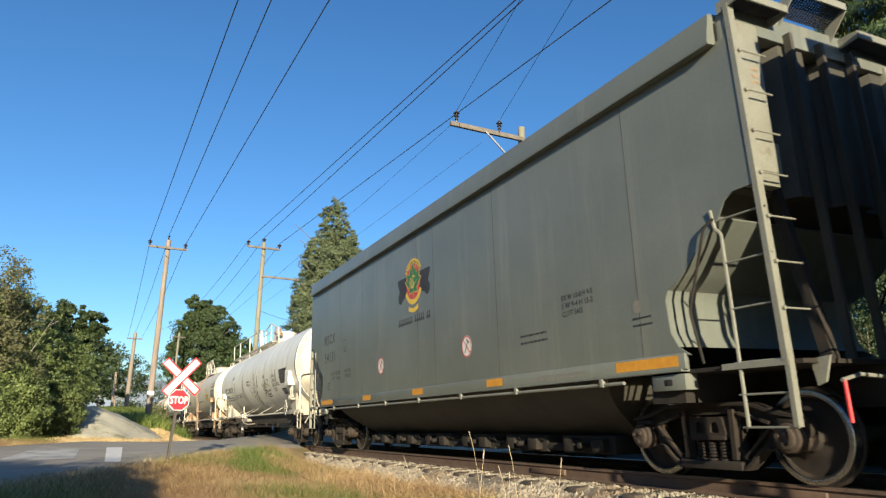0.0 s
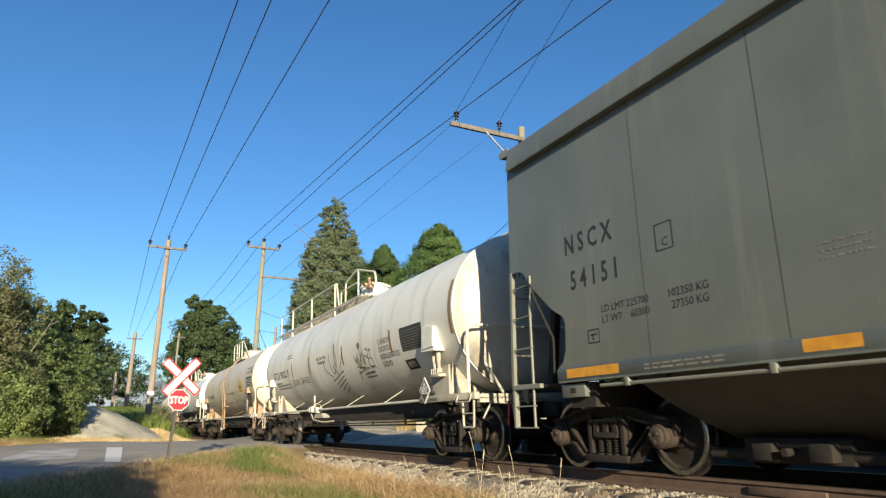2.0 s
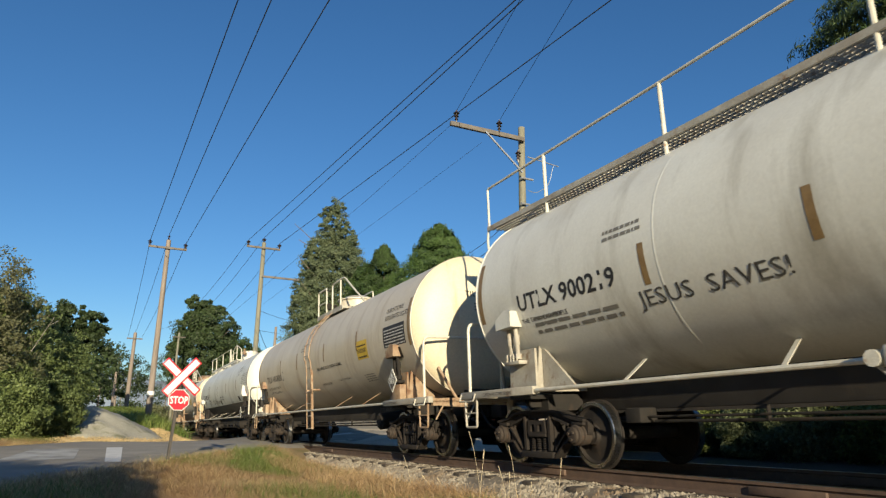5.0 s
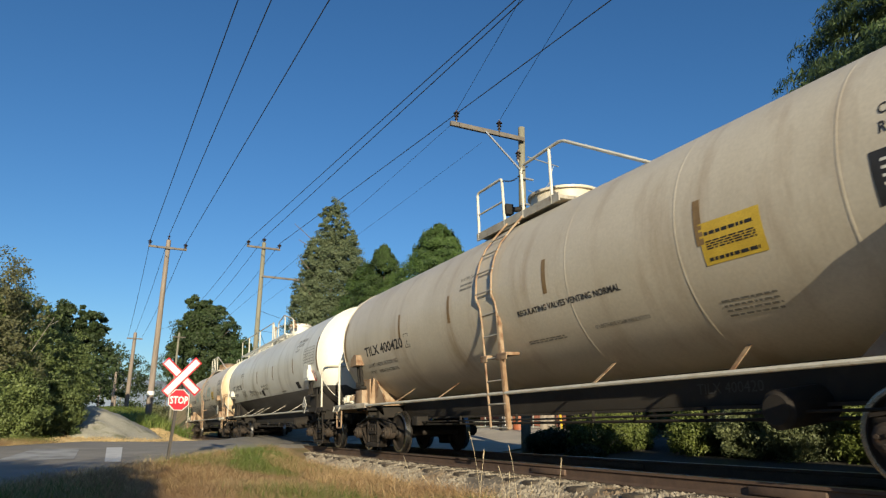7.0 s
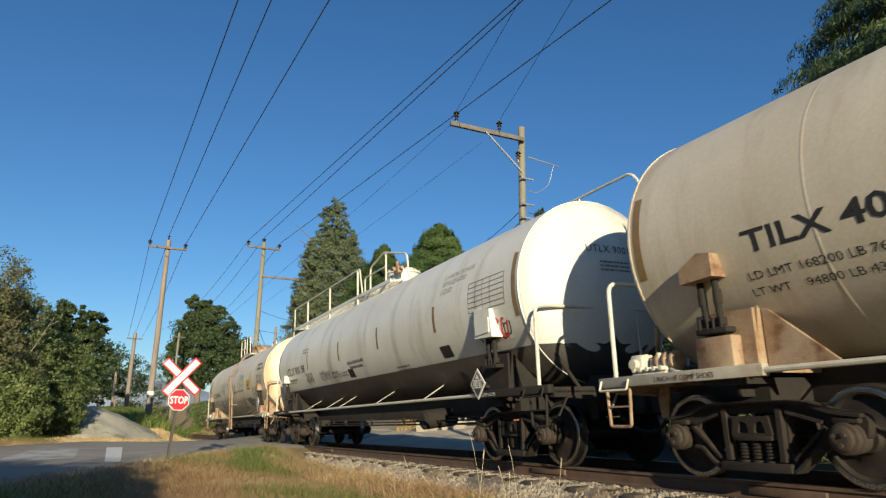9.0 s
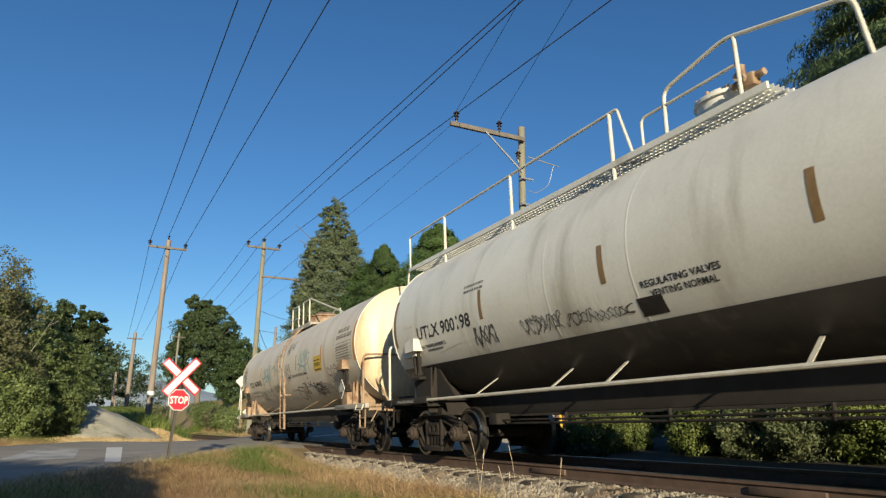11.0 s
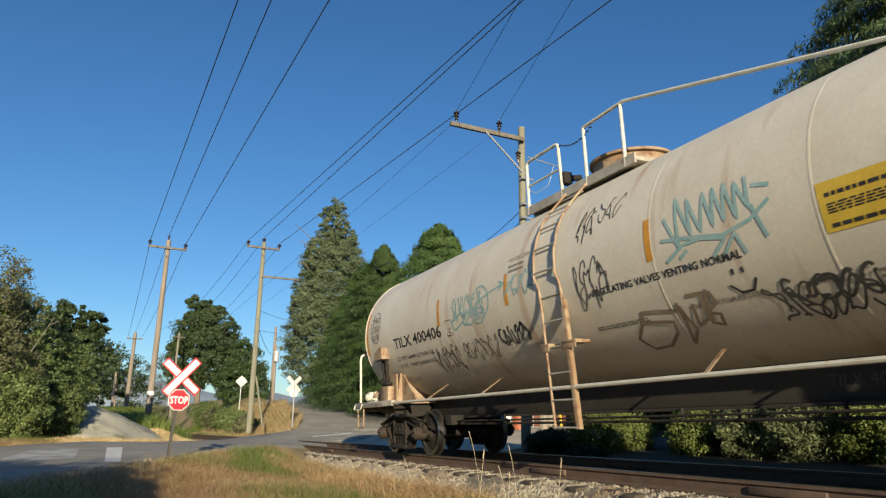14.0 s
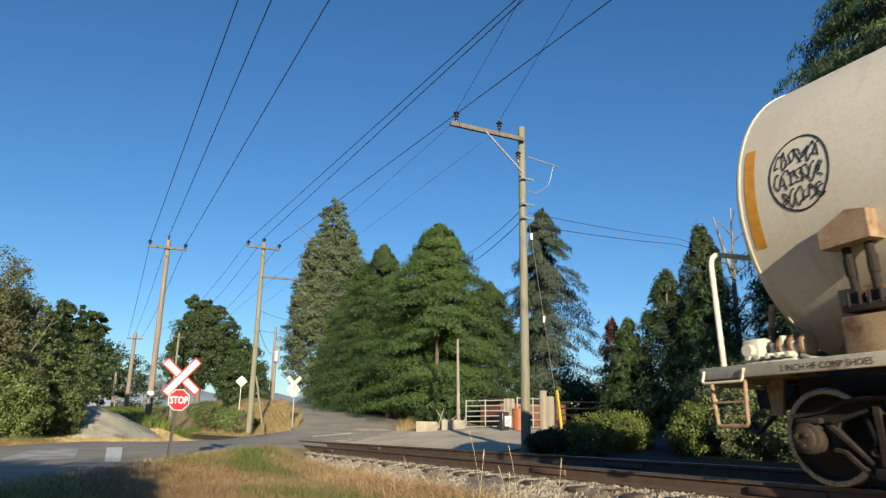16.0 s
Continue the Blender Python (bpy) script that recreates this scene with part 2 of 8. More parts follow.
def ribbon(paths, w):
    """Flat strokes of width w along lines of (x, y)."""
    vs, fs = [], []
    for path in paths:
        k = len(vs)
        for i, p in enumerate(path):
            q0, q1 = path[max(i - 1, 0)], path[min(i + 1, len(path) - 1)]
            dx, dy = q1[0] - q0[0], q1[1] - q0[1]
            l = math.hypot(dx, dy) or 1
            vs += [(p[0] - dy / l * w / 2, p[1] + dx / l * w / 2), (p[0] + dy / l * w / 2, p[1] - dx / l * w / 2)]
        fs += [(k + 2 * i, k + 2 * i + 1, k + 2 * i + 3, k + 2 * i + 2) for i in range(len(path) - 1)]
    return vs, fs


def fine(paths, step=0.04):
    """Lines cut into short steps, so that they follow a curved face."""
    out = []
    for path in paths:
        line = []
        for (ax, ay), (bx, by) in zip(path, path[1:]):
            n = max(1, int(math.hypot(bx - ax, by - ay) / step))
            line += [(ax + (bx - ax) * k / n, ay + (by - ay) * k / n) for k in range(n)]
        out.append(line + [path[-1]])
    return out


def scrawl(seed, w, h, strokes=6):
    """Loose looping hand strokes that fill w by h and spell nothing."""
    rnd = random.Random(seed)
    out = []
    for s in range(strokes):
        cx = w * (s + 0.5) / strokes
        a, b, ph, fr = rnd.uniform(0.5, 1.1) * w / strokes, rnd.uniform(0.3, 0.5) * h, rnd.uniform(0, 6), rnd.choice((1, 1.5, 2))
        lean = rnd.uniform(-0.3, 0.4)
        path = []
        for i in range(26):
            t = i / 25 * 2 * math.pi * rnd.choice((1, 1)) * 0.85
            y = h / 2 + b * math.sin(t + ph) + 0.12 * h * math.sin(3 * t)
            path.append((cx + a * 0.6 * math.cos(fr * t + ph * 0.7) + lean * (y - h / 2), y))
        out.append(path)
    return out


def bars(w, h, rows, gap=0.45, seed=1, words=True):
    """Rows of plain bars in place of writing too small to read."""
    rnd = random.Random(seed)
    vs, fs = [], []
    step = h / rows
    for r in range(rows):
        x, y = 0.0, h - (r + 1) * step
        while x < w * 0.98:
            l = rnd.uniform(0.05, 0.16) * w if words else w
            l = min(l, w - x)
            k = len(vs)
            n = max(1, int(l / 0.12))
            for i in range(n + 1):
                vs += [(x + l * i / n, y), (x + l * i / n, y + step * (1 - gap))]
            fs += [(k + 2 * i, k + 2 * i + 2, k + 2 * i + 3, k + 2 * i + 1) for i in range(n)]
            x += l + 0.03 * w
    return vs, fs


def patch(w, h, nx=6, ny=8):
    vs = [(w * i / nx, h * j / ny) for j in range(ny + 1) for i in range(nx + 1)]
    fs = [(j * (nx + 1) + i, j * (nx + 1) + i + 1, (j + 1) * (nx + 1) + i + 1, (j + 1) * (nx + 1) + i) for j in range(ny) for i in range(nx)]
    return vs, fs


def decal(name, shape, place, material, parent, label=""):
    """Flat shape laid on a surface by place(x, y)."""
    me = bpy.data.meshes.new(name)
    me.from_pydata([place(x, y) for x, y in shape[0]], [], shape[1])
    me.materials.append(material)
    ob = new(name, me)
    ob.parent = parent
    if name in ("lettering", "graffiti", "data_table", "symbol"):
        tagged(ob, kind="stuff")
    return tagged(ob, label)


# ---- the train ----
# The rails' own frame: x = 7 is the track's middle, z = 0 the rail tops; the line falls gently away and is canted towards its near side.
TX = 7.0
RAILS = pose(0.03075, -0.01057, -0.0624, -0.813, -2.409, -0.315)


def rail_plane(x, y):
    """Distance from the track's middle and height of the rail tops at x, y."""
    u = x - 7.024 - 0.0061 * y
    return u, 0.232 - 0.01418 * y + 0.042 * u


cars = []
R_WHEEL, AXLE = 0.457, 1.0


def wheel_mesh():
    bm = bmesh.new()
    # rim, plate and hub, turned round the axle along x
    prof = [(0.11, 0.0), (0.11, 0.13), (0.06, 0.15), (0.015, 0.26), (0.02, 0.36), (0.065, 0.385), (0.07, 0.445)]
    prof2 = [(-0.085, 0.47), (-0.085, 0.385), (-0.03, 0.37), (-0.02, 0.24), (-0.05, 0.14), (-0.08, 0.12), (-0.08, 0.0)]
    lathe_y(bm, prof + [(0.06, 0.453), (-0.045, R_WHEEL), (-0.055, 0.482), (-0.075, 0.482)] + prof2, n=40)
    bmesh.ops.rotate(bm, verts=bm.verts, cent=(0, 0, 0), matrix=Matrix.Rotation(radians(90), 3, "Z"))
    return mesh_of("wheel", bm, M_WHEEL)


def tread_mesh():
    bm = bmesh.new()
    lathe_y(bm, [(0.071, 0.40), (0.0745, 0.43), (0.071, 0.447), (0.061, 0.4555), (-0.044, 0.4595)], n=40)
    bmesh.ops.rotate(bm, verts=bm.verts, cent=(0, 0, 0), matrix=Matrix.Rotation(radians(90), 3, "Z"))
    return mesh_of("tread", bm, M_TREAD)


def plate_with_holes(bm, outer, holes, x0, x1):
    """A cast plate of outline outer in (y, z), pierced by holes, from x0 to x1."""
    edges = []
    for loop in (outer, *holes):
        vs = [bm.verts.new((x0, y, z)) for y, z in loop]
        edges += [bm.edges.new((vs[i], vs[(i + 1) % len(vs)])) for i in range(len(vs))]
    made = bmesh.ops.triangle_fill(bm, use_beauty=True, use_dissolve=False, edges=edges)
    faces = [f for f in made["geom"] if isinstance(f, bmesh.types.BMFace)]
    up = bmesh.ops.extrude_face_region(bm, geom=faces, use_keep_orig=True)
    bmesh.ops.translate(bm, vec=(x1 - x0, 0, 0), verts=[v for v in up["geom"] if isinstance(v, bmesh.types.BMVert)])


def rounded(pts, r=0.03, n=3):
    """An outline with its corners rounded."""
    out = []
    for i, p in enumerate(pts):
        p, a, b = Vector(p), Vector(pts[i - 1]), Vector(pts[(i + 1) % len(pts)])
        k = min(r, (a - p).length * 0.45, (b - p).length * 0.45)
        p0, p2 = p + (a - p).normalized() * k, p + (b - p).normalized() * k
        for j in range(n + 1):
            t = j / n
            q = p0 * (1 - t) ** 2 + p * 2 * t * (1 - t) + p2 * t * t
            out.append((q.x, q.y))
    return out


def sideframe_mesh():
    """Cast side frame: arched top member, pedestal jaws, pierced legs, spring seat, raised flanges."""
    bm = bmesh.new()
    half = [(0.46, 0.815), (0.66, 0.79), (0.88, 0.72), (1.06, 0.69), (1.20, 0.675), (1.23, 0.60), (1.21, 0.47), (1.15, 0.43), (1.12, 0.56), (1.04, 0.62), (0.94, 0.61), (0.875, 0.53), (0.86, 0.40), (0.80, 0.345), (0.70, 0.33), (0.56, 0.20), (0.45, 0.125)]
    outer = rounded([(-y, z) for y, z in half[::-1]] + half, 0.04)
    window = rounded([(-0.29, 0.245), (0.29, 0.245), (0.27, 0.47), (0.31, 0.69), (-0.31, 0.69), (-0.27, 0.47)], 0.04)
    side = [(0.40, 0.655), (0.56, 0.69), (0.74, 0.625), (0.79, 0.52), (0.71, 0.42), (0.56, 0.31), (0.44, 0.27), (0.385, 0.36)]
    plate_with_holes(bm, outer, [window, rounded(side, 0.07), rounded([(-y, z) for y, z in side[::-1]], 0.07)], -0.045, 0.05)
    # flanges that stand out from the web
    top = [(0.0, 0.80)] + [(y, z - 0.02) for y, z in half[:5]]
    for k in (-1, 1):
        for (ya, za), (yb, zb) in zip(top, top[1:]):
            beam(bm, (-0.05, k * ya, za), (-0.05, k * yb, zb), 0.13, 0.035, (0, 0, 1))
        for (ya, za), (yb, zb) in zip(half[-4:], half[-3:]):
            beam(bm, (-0.05, k * ya, za + 0.015), (-0.05, k * yb, zb + 0.015), 0.13, 0.03, (0, 0, 1))
        beam(bm, (-0.06, k * 0.335, 0.23), (-0.06, k * 0.345, 0.74), 0.10, 0.06, (0, 1, 0))
        beam(bm, (-0.05, k * 0.42, 0.70), (-0.05, k * 0.80, 0.60), 0.09, 0.03, (0, 0, 1))
        beam(bm, (-0.05, k * 0.82, 0.56), (-0.05, k * 0.46, 0.25), 0.09, 0.03, (0, 0, 1))
        rbox(bm, -0.10, k * 1.04 - 0.13, 0.585, 0.08, k * 1.04 + 0.13, 0.64, 0.012)
        slab(bm, [(k * 0.17, 0.67), (k * 0.285, 0.67), (k * 0.285, 0.45), (k * 0.235, 0.43)], -0.09, 0.05)
    rbox(bm, -0.14, -0.44, 0.125, 0.12, 0.44, 0.215, 0.02)
    for y in (-0.165, 0.0, 0.165):
        cyl(bm, (-0.03, y, 0.20), (-0.03, y, 0.235), 0.08, n=12)
    bmesh.ops.scale(bm, vec=(1, AXLE / 1.04, 1), verts=bm.verts)
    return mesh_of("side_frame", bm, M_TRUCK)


def bolster_end_mesh():
    """The bolster's end as it shows in the side frame's window, with its two pockets."""
    bm = bmesh.new()
    rbox(bm, -0.10, -0.235, 0.425, 0.10, 0.235, 0.475, 0.012)
    plate_with_holes(bm, rounded([(-0.25, 0.47), (0.25, 0.47), (0.21, 0.665), (-0.21, 0.665)], 0.03), [rounded([(-0.17, 0.50), (-0.03, 0.50), (-0.05, 0.60), (-0.14, 0.62)], 0.03), rounded([(0.03, 0.50), (0.17, 0.50), (0.14, 0.62), (0.05, 0.60)], 0.03)], -0.095, -0.055)
    rbox(bm, -0.05, -0.21, 0.47, 0.10, 0.21, 0.66, 0.01)
    return mesh_of("bolster_end", bm, M_TRUCK)


def spring_mesh():
    bm = bmesh.new()
    turns, n = 5.5, 66
    pipe(bm, [(0.056 * math.cos(2 * math.pi * turns * k / n), 0.056 * math.sin(2 * math.pi * turns * k / n), 0.245 + 0.175 * k / n) for k in range(n + 1)], 0.0145, n=6)
    cyl(bm, (0, 0, 0.235), (0, 0, 0.43), 0.032, n=8)
    return mesh_of("spring", bm, M_TRUCK)


def bearing_mesh():
    bm = bmesh.new()
    lathe_y(bm, [(-0.08, 0.0), (-0.08, 0.135), (0.04, 0.145), (0.05, 0.125), (0.09, 0.125), (0.10, 0.142), (0.125, 0.138), (0.135, 0.11), (0.165, 0.105), (0.175, 0.085), (0.178, 0.05), (0.17, 0.0)], n=24)
    for k in range(3):
        a = 2 * math.pi * k / 3 + 0.4
        cyl(bm, (0.058 * math.cos(a), 0.16, 0.058 * math.sin(a)), (0.058 * math.cos(a), 0.20, 0.058 * math.sin(a)), 0.022, n=6)
    bmesh.ops.rotate(bm, verts=bm.verts, cent=(0, 0, 0), matrix=Matrix.Rotation(radians(90), 3, "Z"))
    return mesh_of("bearing_cap", bm, M_BEARING)


WHEEL, TREAD, SIDEFRAME, SPRING, BEARING, BOLSTER_END = wheel_mesh(), tread_mesh(), sideframe_mesh(), spring_mesh(), bearing_mesh(), bolster_end_mesh()


def truck(car, y):
    """A two-axle truck of a freight car, centred at y."""
    bm = bmesh.new()
    rbox(bm, -0.94, -0.2, 0.45, 0.94, 0.2, 0.66, 0.03)
    cyl(bm, (0, 0, 0.6), (0, 0, 0.8), 0.22)
    for k in (-1, 1):
        beam(bm, (-0.8, k * 0.5, 0.36), (0.8, k * 0.5, 0.36), 0.12, 0.1)
        for x in (-0.76, 0.76):
            slab(bm, [(k * 0.40, 0.52), (k * 0.47, 0.52), (k * 0.45, 0.3), (k * 0.40, 0.3)], x - 0.05, x + 0.05)
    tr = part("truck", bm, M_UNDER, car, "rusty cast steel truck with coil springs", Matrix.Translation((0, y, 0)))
    for s in (-1, 1):
        flip = Matrix.Identity(4) if s < 0 else Matrix.Rotation(math.pi, 4, "Z")
        same("side_frame", SIDEFRAME, tr, Matrix.Translation((s * 1.0, 0, 0)) @ flip)
        same("bolster_end", BOLSTER_END, tr, Matrix.Translation((s * 1.02, 0, 0)) @ flip)
        for d in (-0.155, 0.0, 0.155):
            same("spring", SPRING, tr, Matrix.Translation((s * 1.03, d, 0)))
        for a in (-AXLE, AXLE):
            same("bearing_cap", BEARING, tr, Matrix.Translation((s * 1.03, a, R_WHEEL)) @ (Matrix.Rotation(math.pi, 4, "Z") if s > 0 else Matrix.Identity(4)))
    for a in (-AXLE, AXLE):
        bm = bmesh.new()
        cyl(bm, (-0.98, 0, 0), (0.98, 0, 0), 0.085, n=14)
        ws = part("wheelset", bm, M_WHEEL, car, "", Matrix.Translation((0, y + a, R_WHEEL)))
        for s in (-1, 1):
            at = Matrix.Translation((s * 0.755, 0, 0)) @ (Matrix.Rotation(math.pi, 4, "Z") if s > 0 else Matrix.Identity(4))
            same("wheel", WHEEL, ws, at)
            same("tread", TREAD, ws, at, "bright worn steel tread")


def coupler(car, y, s):
    bm = bmesh.new()
    rbox(bm, -0.09, y - 0.35 * s if s > 0 else y, 0.76, 0.09, y if s > 0 else y + 0.35, 0.96, 0.02)
    rbox(bm, -0.13, min(y, y + s * 0.42), 0.72, 0.13, max(y, y + s * 0.42), 1.0, 0.05)
    slab(bm, [(y + s * 0.4, 0.72), (y + s * 0.62, 0.74), (y + s * 0.66, 0.98), (y + s * 0.4, 1.0)], 0.0, 0.16)
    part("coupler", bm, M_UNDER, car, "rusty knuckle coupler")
    bm = bmesh.new()
    pipe(bm, [(-0.3, y - s * 0.1, 0.9), (-0.32, y + s * 0.2, 0.62), (-0.22, y + s * 0.5, 0.46), (-0.1, y + s * 0.66, 0.5)], 0.025, bend=0.15)
    part("air_hose", bm, M_UNDER, car, "black rubber air hose")


R_T, Z_T = 1.503, 2.666


def tank_car(name, label, centre, hl, ht, tr, style, mark, seed, slide):
    """A tank car: hl, ht, tr are the half length, the half length of the shell and half the truck spacing; slide moves what is painted on the flank."""
    car = thing(name, label, "tank car", "cars of the train", Matrix.Translation((TX, centre, 0)))
    cars.append((car, centre))
    cream = style == "cream"
    m_tank = {"cream": M_TTANK_RUST if seed > 3 else M_TTANK, "white": M_UTANK, "black_belly": M_UTANK}[style]
    m_frame = M_TFRAME if cream else M_UFRAME if style == "white" else M_UNDER

    def on(y0, a0, r=0.007):
        """Places (x, y) on the flank, from the point y0 along the car and the angle a0 over the axle line."""
        def place(x, y):
            a = radians(0.95 * a0 + 3.0) + y / R_T
            return (-(R_T + 0.55 * r) * math.cos(a), y0 + slide - x, Z_T + (R_T + 0.55 * r) * math.sin(a))
        return place

    # shell with dished heads
    bm = bmesh.new()
    head = [(ht + 0.40 * math.sqrt(1 - (k / 8) ** 2), R_T * k / 8) for k in range(8)] + [(ht + 0.06, R_T * 0.985), (ht + 0.012, R_T)]
    lathe_y(bm, [(-ht, R_T)] + [(ht * k / 5, R_T) for k in range(-4, 5)] + [(ht, R_T)], z=Z_T, n=128)
    part("tank", bm, m_tank, car)
    for e in (-1, 1):
        bm = bmesh.new()
        lathe_y(bm, [(e * y, r) for y, r in head] + [(e * ht, R_T)], z=Z_T, n=128)
        part("tank_head", bm, M_HEADRUST if seed > 3 else M_HEADCREAM if cream else M_HEADSOOTSHADE if style == "white" else m_tank, car)
    if style == "black_belly":
        bm = bmesh.new()
        a0, a1, n = radians(180 + 41), radians(360 - 41), 40
        prof2 = [(-y, r + 0.003) for y, r in head[1:]] + [(-ht, R_T + 0.009), (ht, R_T + 0.009)] + [(y, r + 0.003) for y, r in head[:0:-1]]
        rows = []
        zcut = -R_T * math.sin(radians(36))
        for y, r in prof2:
            a = math.asin(max(-1, min(1, zcut / r))) if r > abs(zcut) else -math.pi / 2
            rows.append([bm.verts.new((r * math.cos(-math.pi - a + (math.pi + 2 * a) * k / n), y, Z_T + r * math.sin(-math.pi - a + (math.pi + 2 * a) * k / n))) for k in range(n + 1)])
        for p, q in zip(rows, rows[1:]):
            for k in range(n):
                bm.faces.new((p[k], p[k + 1], q[k + 1], q[k]))
        bmesh.ops.remove_doubles(bm, verts=bm.verts, dist=0.0005)
        part("tank_belly", bm, M_BLACKPAINT, car, "black painted lower half of the tank")
    seams = (-5.75, -3.82, -1.76, 1.74, 3.76, 5.72) if cream else (-4.0, -1.95, 0.1, 3.9)
    if style == "black_belly":
        seams = (-4.2, 0.55, 2.33, 4.37)
    for y in [k + slide for k in seams]:
        bm = bmesh.new()
        lathe_y(bm, [(y - 0.045, R_T - 0.006), (y - 0.012, R_T + 0.0025), (y + 0.012, R_T + 0.0025), (y + 0.045, R_T - 0.006)], z=Z_T, n=96)
        part("seam_band", bm, m_tank, car)
    for e in (-1, 1):
        bm = bmesh.new()
        lathe_y(bm, [(e * (ht - 0.006), R_T - 0.01), (e * (ht - 0.004), R_T + 0.010), (e * (ht + 0.018), R_T + 0.010), (e * (ht + 0.03), R_T - 0.02)], z=Z_T, n=96)
        part("head_rim", bm, m_tank, car)
    # reflectors on the flank
    m_ref = (M_ORANGE if seed > 3 else M_BROWN) if cream else M_BROWN
    for y in ((-4.62, -1.67, 1.52, 3.99) if seed > 3 else (-4.1, -1.2, 1.90, 4.27)) if cream else ((-4.75, -1.3, 2.0, 4.17) if style == "white" else (-4.97, -1.87, 1.1, 4.28)):
        decal("reflector", patch(0.1, 0.5), on(y, -13 if cream else -17 if style == "black_belly" else -23), m_ref, car, "vertical amber reflector strip")
    for e in (-1, 1):
        decal("reflector", patch(0.12, 1.02, 4, 16), on(e * (ht - 0.12) + 0.06 - slide, -21), m_ref, car, "vertical amber reflector strip")
    # centre sill, bolsters, end platforms
    bm = bmesh.new()
    rbox(bm, -0.36, -hl + 0.25, 0.78, 0.36, hl - 0.25, 1.3, 0.02)
    box(bm, -0.48, -hl + 0.4, 0.74, 0.48, hl - 0.4, 0.78)
    sill = part("centre_sill", bm, M_SILL, car)
    if cream:
        decal("lettering", letters(mark, 0.13), lambda x, y: (-0.364, -3.0 - x, 0.93 + y), M_BLACKPAINT, sill)
    for e in (-1, 1):
        ys = e * tr
        bm = bmesh.new()
        for d in (-0.32, 0.32):
            pts = [(-1.28, 1.08), (-1.18, Z_T - R_T * math.sin(radians(33)))]
            pts += [(-R_T * math.cos(radians(t)) * 0.99, Z_T + R_T * math.sin(radians(t)) * 0.99) for t in range(-36, -145, -9)]
            pts += [(1.18, Z_T - R_T * math.sin(radians(33))), (1.28, 1.08)]
            a_ = [bm.verts.new((x, ys + d - 0.02, z)) for x, z in pts]
            b_ = [bm.verts.new((x, ys + d + 0.02, z)) for x, z in pts]
            bm.faces.new(a_), bm.faces.new(b_[::-1])
            for i in range(len(pts)):
                j = (i + 1) % len(pts)
                bm.faces.new((a_[i], b_[i], b_[j], a_[j]))
        for s in (-1, 1):
            box(bm, s * 1.30, ys - 0.36, 1.06, s * 1.26, ys + 0.36, 1.72)
            slab(bm, [(ys - e * 0.36, 1.10), (ys - e * 0.36, 1.75), (ys - e * 1.15, 1.10)], s * 1.12, s * 1.16)
            slab(bm, [(ys + e * 0.3, 1.10), (ys + e * 0.3, 1.6), (ys + e * 0.6, 1.10)], s * 1.12, s * 1.16)
        pieces("tank_saddle", "saddle_plate", bm, m_frame, car, "rust-stained steel saddle under the tank" if cream else "steel saddle under the tank")
        bm = bmesh.new()
        box(bm, -1.0, ys - 0.2, 0.80, 1.0, ys + 0.2, 1.04)
        for s in (-1, 1):
            slab(bm, [(ys - 0.2, 1.04), (ys + 0.2, 1.04), (ys + 0.2, 0.98), (ys - 0.2, 0.98)], s * 1.42, s * 1.0)
            slab(bm, [(ys - 0.015, 1.0), (ys + 0.015, 1.0), (ys + 0.015, 0.86), (ys - 0.015, 0.86)], s * 1.2, s * 1.0)
        part("bolster", bm, M_UNDER, car)
        # platform
        yo, yi = e * hl, e * (tr - 0.55)
        bm = bmesh.new()
        box(bm, -1.40, min(yo, e * (ht + 0.15)), 1.04, 1.40, max(yo, e * (ht + 0.15)), 1.07)
        for k in range(9):
            y = e * (ht + 0.2) + (yo - e * (ht + 0.25)) * k / 8
            box(bm, -1.38, y - 0.012, 1.07, 1.38, y + 0.012, 1.085)
        box(bm, -1.40, yo - e * 0.10, 0.98, 1.40, yo, 1.12)
        plat = pieces("end_platform", "grating_bar", bm, m_frame, car, "steel end platform with grating")
        for s in (-1, 1):
            bm = bmesh.new()
            rbox(bm, s * 1.50, min(yo, yi), 1.035, s * 1.40, max(yo, yi), 1.155, 0.01)
            part("side_sill", bm, M_UFRAME if cream else M_UFRAME if style == "white" else M_UNDER, car)
        decal("lettering", letters("2 INCH HF COMP SHOES", 0.055), lambda x, y: (-1.504, e * (tr + 0.15) + 0.75 - x, 1.06 + y), M_INK if cream or style == "white" else M_WHITE, plat)
        # hand rail across the end
        yr = e * (hl - 0.28)
        bm = bmesh.new()
        pipe(bm, [(-1.45, yr, 1.1), (-1.45, yr, 2.32), (1.45, yr, 2.32), (1.45, yr, 1.1)], 0.028, bend=0.14)
        part("end_handrail", bm, M_TFRAME if cream and seed > 3 and e < 0 else M_RAILING, car, "bent pipe handrail across the end")
        bm = bmesh.new()
        for k in (-1, 1):
            pipe(bm, [(k * 0.75, yr + e * 0.02, 1.1), (k * 1.0, yr - e * 0.3, 1.75)], 0.03)
        pieces("end_brace", "", bm, m_frame, car)
        # corner steps
        for s in (-1, 1):
            bm = bmesh.new()
            y1, y2 = e * (hl - 0.10), e * (hl - 0.52)
            pipe(bm, [(s * 1.46, y1, 1.06), (s * 1.46, y1 - e * 0.03, 0.58), (s * 1.46, y2 + e * 0.03, 0.58), (s * 1.46, y2, 1.06)], 0.02, bend=0.04)
            box(bm, s * 1.44, min(y1, y2) + 0.02, 0.80, s * 1.48, max(y1, y2) - 0.02, 0.82)
            part("sill_step", bm, M_TFRAME if cream else m_frame, car, "hanging corner step")
            bm = bmesh.new()
